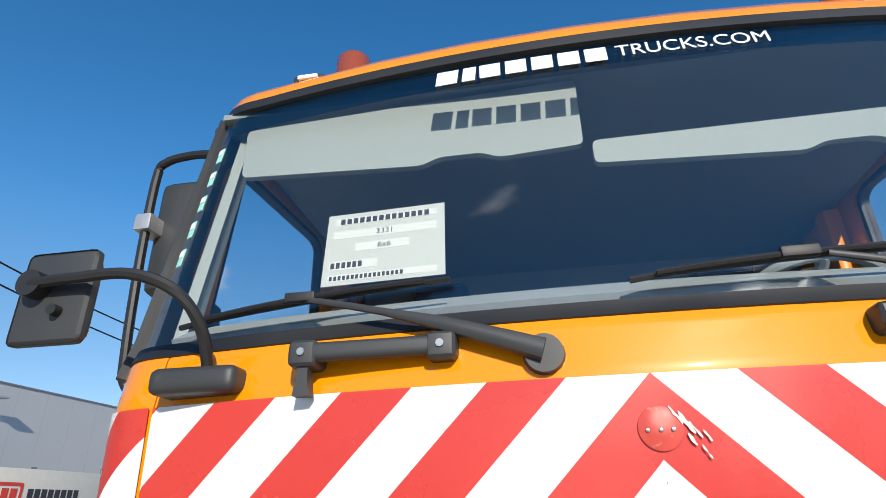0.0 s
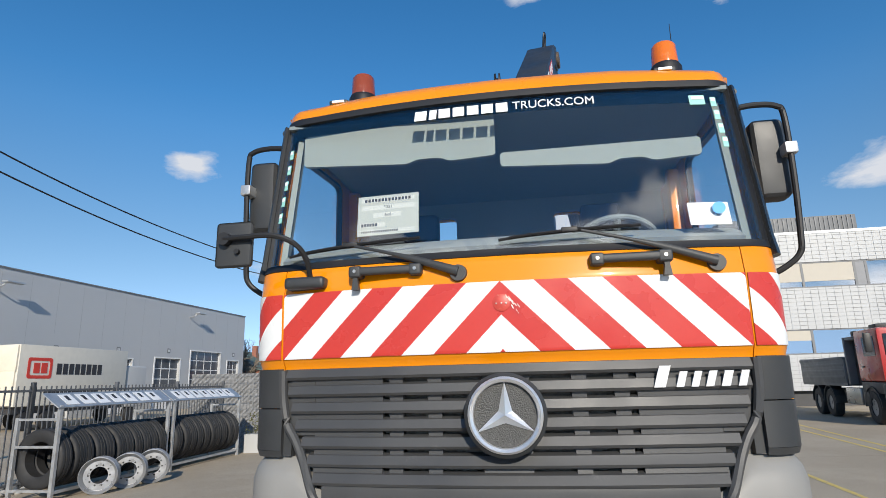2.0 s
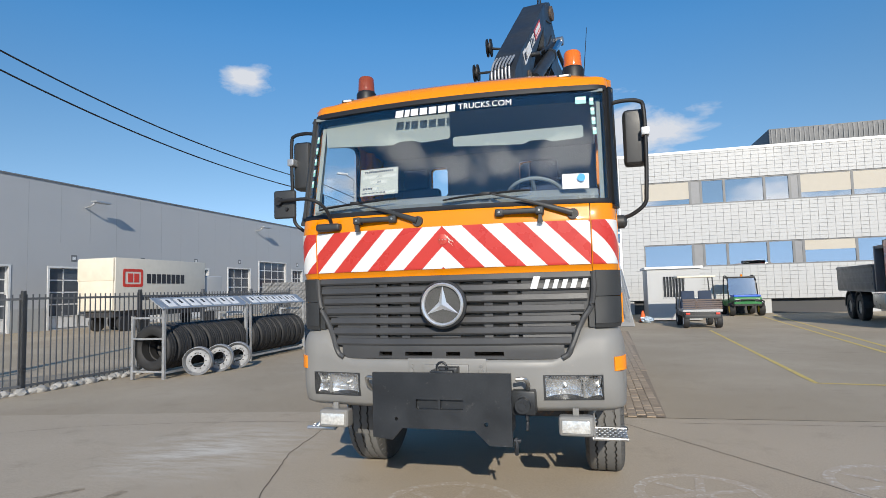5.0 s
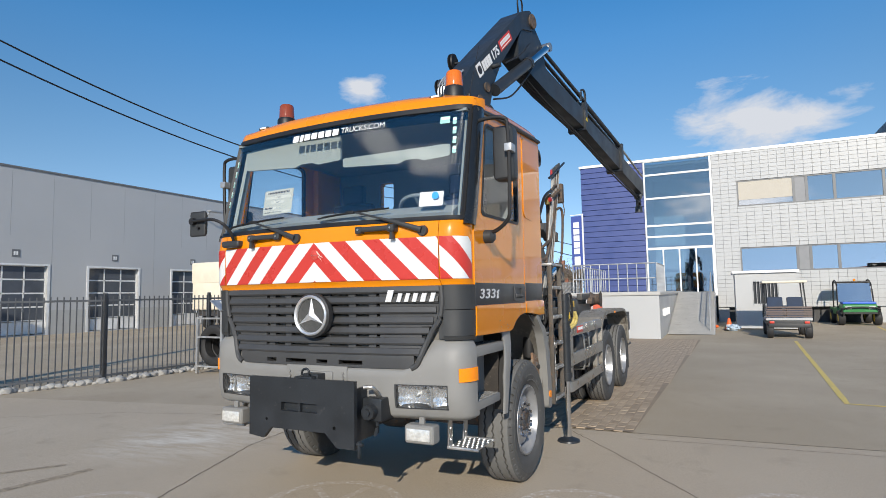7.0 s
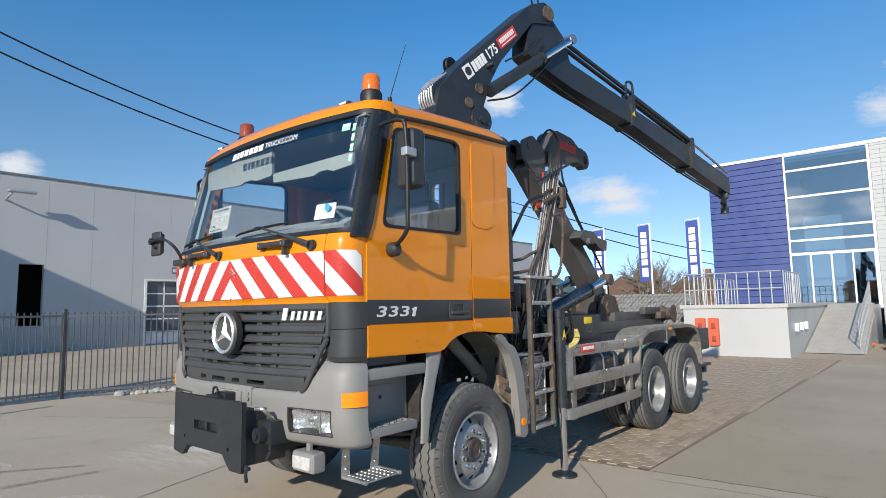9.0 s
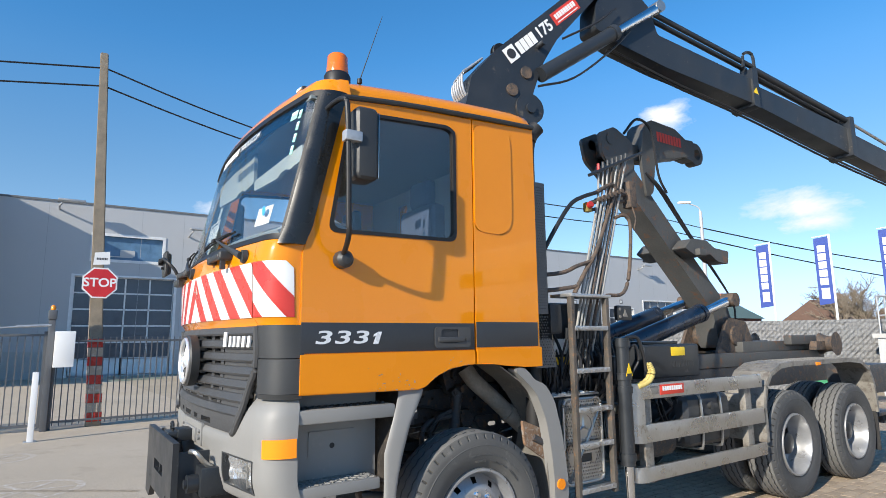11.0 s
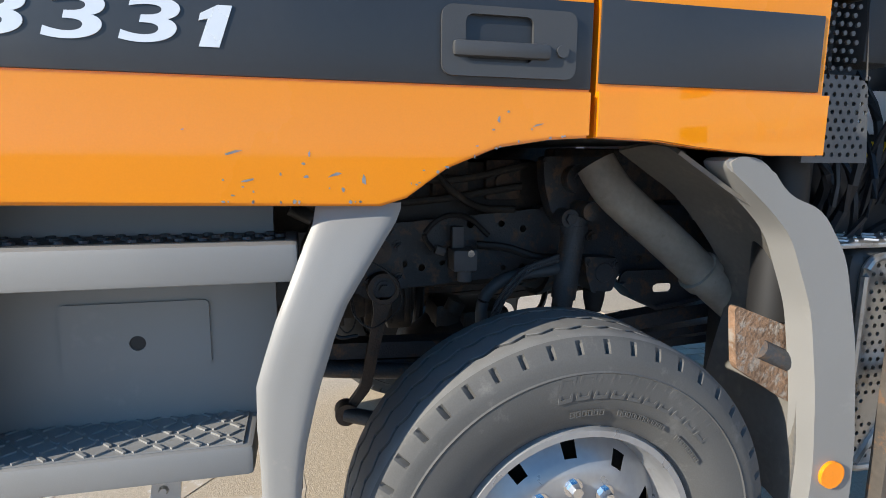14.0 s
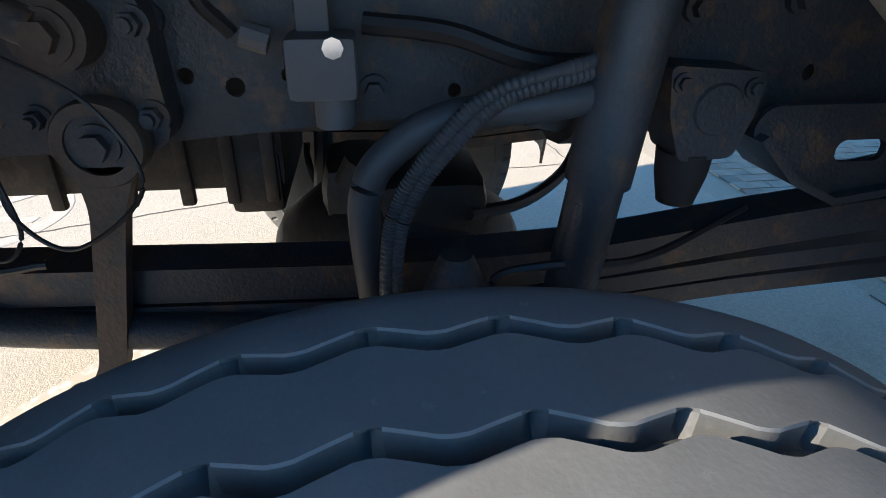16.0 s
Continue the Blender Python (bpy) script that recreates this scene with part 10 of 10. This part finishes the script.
box(bm, (5.4, 23.3, 0.05), (5.5, 25.6, 2.3))
box(bm, (3.3, 25.5, 0.05), (5.5, 25.6, 2.3))
pieces("wall", bm, PANELW, shed)
bm = B()
box(bm, (3.2, 23.1, 2.3), (5.6, 25.7, 2.4))
part("roof", bm, WHITE, shed)
# opaque pane whose dark colour stands in for the unlit inside
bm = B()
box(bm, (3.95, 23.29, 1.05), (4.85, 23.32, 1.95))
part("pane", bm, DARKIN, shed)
bm = B()
for k in range(8):
    cyl(bm, (3.95 + k * 0.125, 23.18, 1.0), (3.95 + k * 0.125, 23.18, 2.0), 0.012, seg=6)
pieces("window_bar", bm, GALV, shed)
cone = thing("traffic_cone", "orange and white traffic cone standing by the shed", "cone")
bm = B()
lathe(bm, ((0.16, 0.03), (0.04, 0.5), (0.03, 0.5)), "z", (3.0, 22.6, 0), 20)
part("body", bm, mat("cone_orange", (0.7, 0.12, 0.02), 0.6), cone)
bm = B()
lathe(bm, ((0.125, 0.17), (0.085, 0.32)), "z", (3.0, 22.6, 0.0), 20)
part("white_band", bm, WHITE, cone)
bm = B()
box(bm, (2.8, 22.4, 0), (3.2, 22.8, 0.035), 0.01)
part("foot", bm, SEAL, cone)
fallen = thing("traffic_cone", "orange and white traffic cone lying at the foot of the ramp", "cone")
fm_ = Matrix.Translation((2.12, 22.75, 0.2)) @ Matrix.Rotation(radians(15), 4, "Z") @ Matrix.Rotation(radians(98), 4, "Y")
for nm_, mm_, prof_ in (("body", bpy.data.materials["cone_orange"], ((0.16, 0.03), (0.04, 0.5), (0.03, 0.5))), ("white_band", WHITE, ((0.125, 0.17), (0.085, 0.32)))):
    bm = B()
    lathe(bm, prof_, "z", (0, 0, 0), 20)
    bmesh.ops.transform(bm, matrix=fm_, verts=bm.verts)
    part(nm_, bm, mm_, fallen)
bm = B()
box(bm, (-0.2, -0.2, 0), (0.2, 0.2, 0.035), 0.01)
bmesh.ops.transform(bm, matrix=fm_, verts=bm.verts)
part("foot", bm, SEAL, fallen)
cb2 = thing("rubbish_bag", "crumpled blue and white plastic bag on the ground", "bag")
bm = B()
s = bmesh.ops.create_icosphere(bm, subdivisions=3, radius=0.24)
for v in s["verts"]:
    v.co = Vector((3.15, 22.2, 0.13)) + Vector((v.co.x, v.co.y, v.co.z * 0.55)) * (1 + 0.5 * noise.noise(v.co * 9))
part("bag", bm, mat("blue_white_plastic", (0.45, 0.55, 0.65), 0.4, vary=0.4, scale=12), cb2)


# ---- vehicles in the yard ----
def small_wheel(parent, x, y, r, w, rim_m):
    wh = thing("wheel", "", "")
    wh.parent = parent
    bm = B()
    lathe(bm, ((r * 0.5, -w / 2 + 0.02), (r * 0.9, -w / 2), (r, -w / 4), (r, w / 4), (r * 0.9, w / 2), (r * 0.5, w / 2 - 0.02)), "x", (x, y, r), 24, True)
    part("tyre", bm, RUBBERD, wh)
    bm = B()
    lathe(bm, ((0.02, -w / 2 + 0.03), (r * 0.5, -w / 2 + 0.02), (r * 0.5, w / 2 - 0.02), (0.02, w / 2 - 0.03)), "x", (x, y, r), 20)
    part("rim", bm, rim_m, wh)


cart = thing("utility_cart", "weathered utility cart with cream roof and slatted load bed", "cart")
cx, cy = 4.75, 18.6
for x in (cx - 0.55, cx + 0.55):
    for y in (cy + 0.2, cy + 1.9):
        small_wheel(cart, x, y, 0.26, 0.2, WHITE)
bm = B()
box(bm, (cx - 0.62, cy + 0.0, 0.42), (cx + 0.62, cy + 2.2, 0.62), 0.03)
box(bm, (cx - 0.6, cy - 0.06, 0.36), (cx + 0.6, cy + 0.02, 0.5), 0.02)
part("chassis", bm, BLACKP, cart)
bm = B()
box(bm, (cx - 0.66, cy - 0.05, 0.6), (cx + 0.66, cy + 1.1, 0.68))
part("bed_floor", bm, PANELW, cart)
for k in range(5):
    bm = B()
    box(bm, (cx - 0.66, cy - 0.06, 0.7 + k * 0.075), (cx + 0.66, cy - 0.03, 0.755 + k * 0.075), 0.005)
    part("tail_slat", bm, mat("brown_slat", (0.13, 0.1, 0.09), 0.7, vary=0.2), cart)
for x in (cx - 0.64, cx + 0.64):
    for y in (cy + 1.1, cy + 1.95):
        bm = B()
        cyl(bm, (x, y, 0.62), (x * 0.9 + cx * 0.1, y, 1.85), 0.022, seg=8)
        part("roof_post", bm, BLACKP, cart)
bm = B()
box(bm, (cx - 0.68, cy + 0.95, 1.84), (cx + 0.68, cy + 2.15, 1.92), 0.03)
part("roof", bm, CREAM, cart)
bm = B()
for dx in (-0.3, 0.3):
    box(bm, (cx + dx - 0.25, cy + 1.15, 0.65), (cx + dx + 0.25, cy + 1.6, 0.95), 0.05)
    box(bm, (cx + dx - 0.24, cy + 1.12, 0.95), (cx + dx + 0.24, cy + 1.25, 1.35), 0.05)
pieces("seat", bm, SEATM, cart)
bm = B()
box(bm, (cx - 0.6, cy + 1.85, 0.6), (cx + 0.6, cy + 2.35, 1.1), 0.08)
part("nose", bm, PANELW, cart)
for dx in (-0.5, 0.5):
    bm = B()
    box(bm, (cx + dx - 0.07, cy - 0.085, 0.5), (cx + dx + 0.07, cy - 0.06, 0.57), 0.01)
    part("tail_lamp", bm, REDST, cart)

gt = thing("utility_vehicle", "green utility vehicle with windscreen, bull bar and blue load", "vehicle")
vx, vy = 8.1, 26.6
for x in (vx - 0.65, vx + 0.65):
    for y in (vy + 0.35, vy + 2.2):
        small_wheel(gt, x, y, 0.33, 0.26, mat("yellow_rim", (0.6, 0.45, 0.05), 0.5))
bm = B()
box(bm, (vx - 0.62, vy - 0.05, 0.5), (vx + 0.62, vy + 0.95, 0.92), 0.08, 3)
box(bm, (vx - 0.7, vy + 0.9, 0.45), (vx + 0.7, vy + 2.8, 0.75), 0.04)
part("body", bm, GREENP, gt)
bm = B()
box(bm, (vx - 0.6, vy - 0.02, 0.92), (vx + 0.6, vy + 0.8, 1.02), 0.04)
part("bonnet", bm, BLUEP, gt)
bm = B()
for x in (vx - 0.66, vx + 0.66):
    tube(bm, [(x, vy + 0.85, 0.75), (x, vy + 0.9, 1.2), (x * 0.96 + vx * 0.04, vy + 1.1, 1.85), (x * 0.96 + vx * 0.04, vy + 1.9, 1.88), (x, vy + 1.95, 0.75)], 0.03, 8, 4)
box(bm, (vx - 0.64, vy + 1.05, 1.84), (vx + 0.64, vy + 1.95, 1.92), 0.02)
part("cab_frame", bm, SEAL, gt)
bm = B()
prism(bm, [(vy + 0.9, 1.0), (vy + 0.92, 1.0), (vy + 1.1, 1.83), (vy + 1.08, 1.83)], "x", vx - 0.62, vx + 0.62)
o = part("windscreen", bm, WINGL, gt)
o.visible_shadow = False
bm = B()
tube(bm, [(vx - 0.6, vy - 0.1, 0.45), (vx - 0.6, vy - 0.15, 0.75), (vx + 0.6, vy - 0.15, 0.75), (vx + 0.6, vy - 0.1, 0.45)], 0.035, 8, 4)
box(bm, (vx - 0.7, vy - 0.12, 0.5), (vx + 0.7, vy - 0.04, 0.58))
part("bull_bar", bm, SEAL, gt)
for dx in (-0.42, 0.42):
    bm = B()
    box(bm, (vx + dx - 0.12, vy - 0.07, 0.7), (vx + dx + 0.12, vy - 0.05, 0.82), 0.01)
    part("head_lamp", bm, WHITE, gt)
bm = B()
lathe(bm, ((0.05, 0), (0.05, 0.1), (0.0, 0.12)), "z", (vx + 0.1, vy + 1.4, 1.92), 12)
part("beacon", bm, AMBER, gt)

rtk = thing("tipper_truck", "red tipper truck with dark grey body parked by the office", "truck")
tm = pose(12.61, 24.7, 0, 0, 0, -97.5)


def tb(a, b, bev=0.0):
    bm = B()
    box(bm, a, b, bev, 2, tm)
    return bm


part("cab", tb((5.9, -1.2, 1.3), (7.8, 1.2, 2.95), 0.12), REDP, rtk)
part("lower_cab", tb((5.92, -1.18, 0.95), (7.78, 1.18, 1.3), 0.05), BLACKP, rtk)
part("bumper", tb((7.6, -1.22, 0.5), (7.95, 1.22, 1.25), 0.08), BLACKP, rtk)
part("grille", tb((7.8, -0.95, 1.3), (7.86, 0.95, 2.0), 0.02), BLACKP, rtk)
part("windscreen", tb((7.79, -1.05, 2.1), (7.83, 1.05, 2.75), 0.02), mat("dark_glass", (0.02, 0.025, 0.03), 0.08), rtk)
for sy in (-1, 1):
    part("side_window", tb((6.6, sy * 1.205 - 0.004, 2.1), (7.5, sy * 1.205 + 0.004, 2.7)), mat("dark_side_glass", (0.02, 0.025, 0.03), 0.08), rtk)
    part("step_panel", tb((6.0, sy * 1.15 - 0.06, 0.55), (6.5, sy * 1.15 + 0.06, 1.0), 0.03), BLACKP, rtk)
    part("headlamp", tb((7.9, sy * 0.95 - 0.2, 0.85), (7.97, sy * 0.95 + 0.2, 1.05), 0.02), WHITE, rtk)
    part("side_box", tb((4.5, sy * 1.1 - 0.12, 0.55), (5.8, sy * 1.1 + 0.12, 1.1), 0.05), STAIN, rtk)
part("chassis", tb((0.2, -0.45, 0.7), (7.4, 0.45, 1.0)), CHASSIS, rtk)
TIPM = mat("dark_grey_tipper", (0.11, 0.12, 0.13), 0.5, vary=0.1)
part("tipper_floor", tb((-0.3, -1.22, 1.15), (4.8, 1.22, 1.25)), TIPM, rtk)
for sy in (-1, 1):
    part("side_wall", tb((-0.3, sy * 1.2 - 0.04, 1.25), (4.8, sy * 1.2 + 0.04, 2.15), 0.02), TIPM, rtk)
    part("wall_rib", tb((-0.3, sy * 1.24 - 0.03, 2.05), (4.8, sy * 1.24 + 0.03, 2.16), 0.02), TIPM, rtk)
part("head_board", tb((4.95, -1.22, 1.2), (5.1, 1.22, 2.8), 0.02), TIPM, rtk)
part("tail_board", tb((-0.35, -1.22, 1.15), (-0.25, 1.22, 2.2), 0.02), TIPM, rtk)
part("canopy", tb((5.0, -1.2, 2.68), (6.0, 1.2, 2.8), 0.03), TIPM, rtk)
part("roof_box", tb((5.9, -0.7, 2.95), (6.5, 0.7, 3.15), 0.06), SEAL, rtk)
for sy in (-1, 1):
    for k in range(3):
        part("pressed_panel", tb((-0.2 + 0.02, sy * 1.245 - 0.012, 1.4 + 0.22 * k), (4.7, sy * 1.245 + 0.012, 1.5 + 0.22 * k), 0.01), TIPM, rtk)
    part("mirror", tb((7.55, sy * 1.4 - 0.1, 2.2), (7.7, sy * 1.4 + 0.1, 2.8), 0.04), SEAL, rtk)
    part("door_handle", tb((6.3, sy * 1.21 - 0.01, 1.75), (6.5, sy * 1.21 + 0.01, 1.8), 0.005), SEAL, rtk)
part("exhaust_stack", tb((5.15, -1.0, 1.2), (5.45, -0.6, 3.0), 0.05), SEAL, rtk)
for ux in (1.3, 2.7, 6.7):
    for sy in (-1, 1):
        wh = thing("wheel", "", "")
        wh.parent = rtk
        bm = B()
        lathe(bm, ((0.27, -0.15), (0.48, -0.15), (0.52, -0.1), (0.52, 0.1), (0.48, 0.15), (0.27, 0.15)), "y", (ux, sy * 1.05, 0.52), 28, True)
        bmesh.ops.transform(bm, matrix=tm, verts=bm.verts)
        part("tyre", bm, RUBBERD, wh)
        bm = B()
        lathe(bm, ((0.02, -0.1), (0.28, -0.12), (0.28, 0.12), (0.02, 0.1)), "y", (ux, sy * 1.05, 0.52), 24)
        bmesh.ops.transform(bm, matrix=tm, verts=bm.verts)
        part("rim", bm, STEEL, wh)
    bm = B()
    for a in span(0, 180, 8)[:-1]:
        a0, a1 = radians(a), radians(a + 22.5)
        ps = [(ux + 0.62 * math.cos(a0), 0.52 + 0.62 * math.sin(a0)), (ux + 0.62 * math.cos(a1), 0.52 + 0.62 * math.sin(a1)), (ux + 0.65 * math.cos(a1), 0.52 + 0.65 * math.sin(a1)), (ux + 0.65 * math.cos(a0), 0.52 + 0.65 * math.sin(a0))]
        prism(bm, ps, "y", -1.22, -0.85)
    bmesh.ops.remove_doubles(bm, verts=bm.verts, dist=0.0005)
    bmesh.ops.transform(bm, matrix=tm, verts=bm.verts)
    guard_a = part("mudguard", bm, BLACKP, rtk)
    guard_b = new("mudguard", guard_a.data)
    guard_b.parent = rtk
    guard_b.matrix_basis = Matrix.Translation(tm.to_3x3() @ Vector((0, 2.07, 0)))

# ---- block paving beside the truck, laid last ----
PAV = thing("paving", "weathered concrete block paving along the truck", "paving", kind="structure")
bm = B()
vs = [bm.verts.new(p) for p in ((-2.4, 3.56, 0.0115), (1.8, 3.56, 0.0115), (2.03, 14.0, 0.0115), (2.1, 17.4, 0.0115), (-2.4, 17.4, 0.0115))]
bm.faces.new(vs)
part("joint_bed", bm, mat("joint_sand", (0.27, 0.215, 0.16), 0.95, vary=0.2, scale=8), PAV)
LB, WB = 0.22, 0.11
bm = B()
box(bm, (-WB / 2 + 0.004, -LB / 2 + 0.004, 0.0), (WB / 2 - 0.004, LB / 2 - 0.004, 0.014), 0.002, 1)
p0 = part("paver", bm, PAVE, PAV)
nearp, far = [], []
random.seed(9)
col = 0
x = -2.33
while x < 2.1:
    y = 3.66 + (LB / 2 if col % 2 else 0)
    while y < 17.3:
        if x + WB / 2 < lerp(((3.55, 1.82), (14.0, 2.05), (17.4, 2.12)), y):
            (nearp if x > 0.9 and y < 7.2 and len(nearp) < 295 else far).append((x, y))
        y += LB
    x += WB
    col += 1
for k, (x, y) in enumerate(nearp):
    o = p0 if k == 0 else new("paver", p0.data)
    o.parent = PAV
    o.matrix_basis = pose(x, y, 0.004 + random.uniform(-0.0015, 0.0015), random.uniform(-0.5, 0.5), random.uniform(-0.5, 0.5), random.uniform(-0.8, 0.8))
V, F = [], []
for x, y in far:
    z = 0.016 + random.uniform(-0.0015, 0.0015)
    b = len(V)
    a, c = WB / 2 - 0.004, LB / 2 - 0.004
    V += [(x - a, y - c, 0.004), (x + a, y - c, 0.004), (x + a, y + c, 0.004), (x - a, y + c, 0.004), (x - a + 0.003, y - c + 0.003, z), (x + a - 0.003, y - c + 0.003, z), (x + a - 0.003, y + c - 0.003, z), (x - a + 0.003, y + c - 0.003, z)]
    F += [(b + 4, b + 5, b + 6, b + 7), (b, b + 1, b + 5, b + 4), (b + 1, b + 2, b + 6, b + 5), (b + 2, b + 3, b + 7, b + 6), (b + 3, b, b + 4, b + 7)]
me = bpy.data.meshes.new("pavers_beyond")
me.from_pydata(V, [], F)
me.materials.append(mat("concrete_pavers_beyond", (0.36, 0.283, 0.205), 0.9, vary=0.25, scale=9, bump=0.5, bscale=120))
o = new("pavers_beyond", me)
o.parent = PAV
o["kind"] = "stuff"
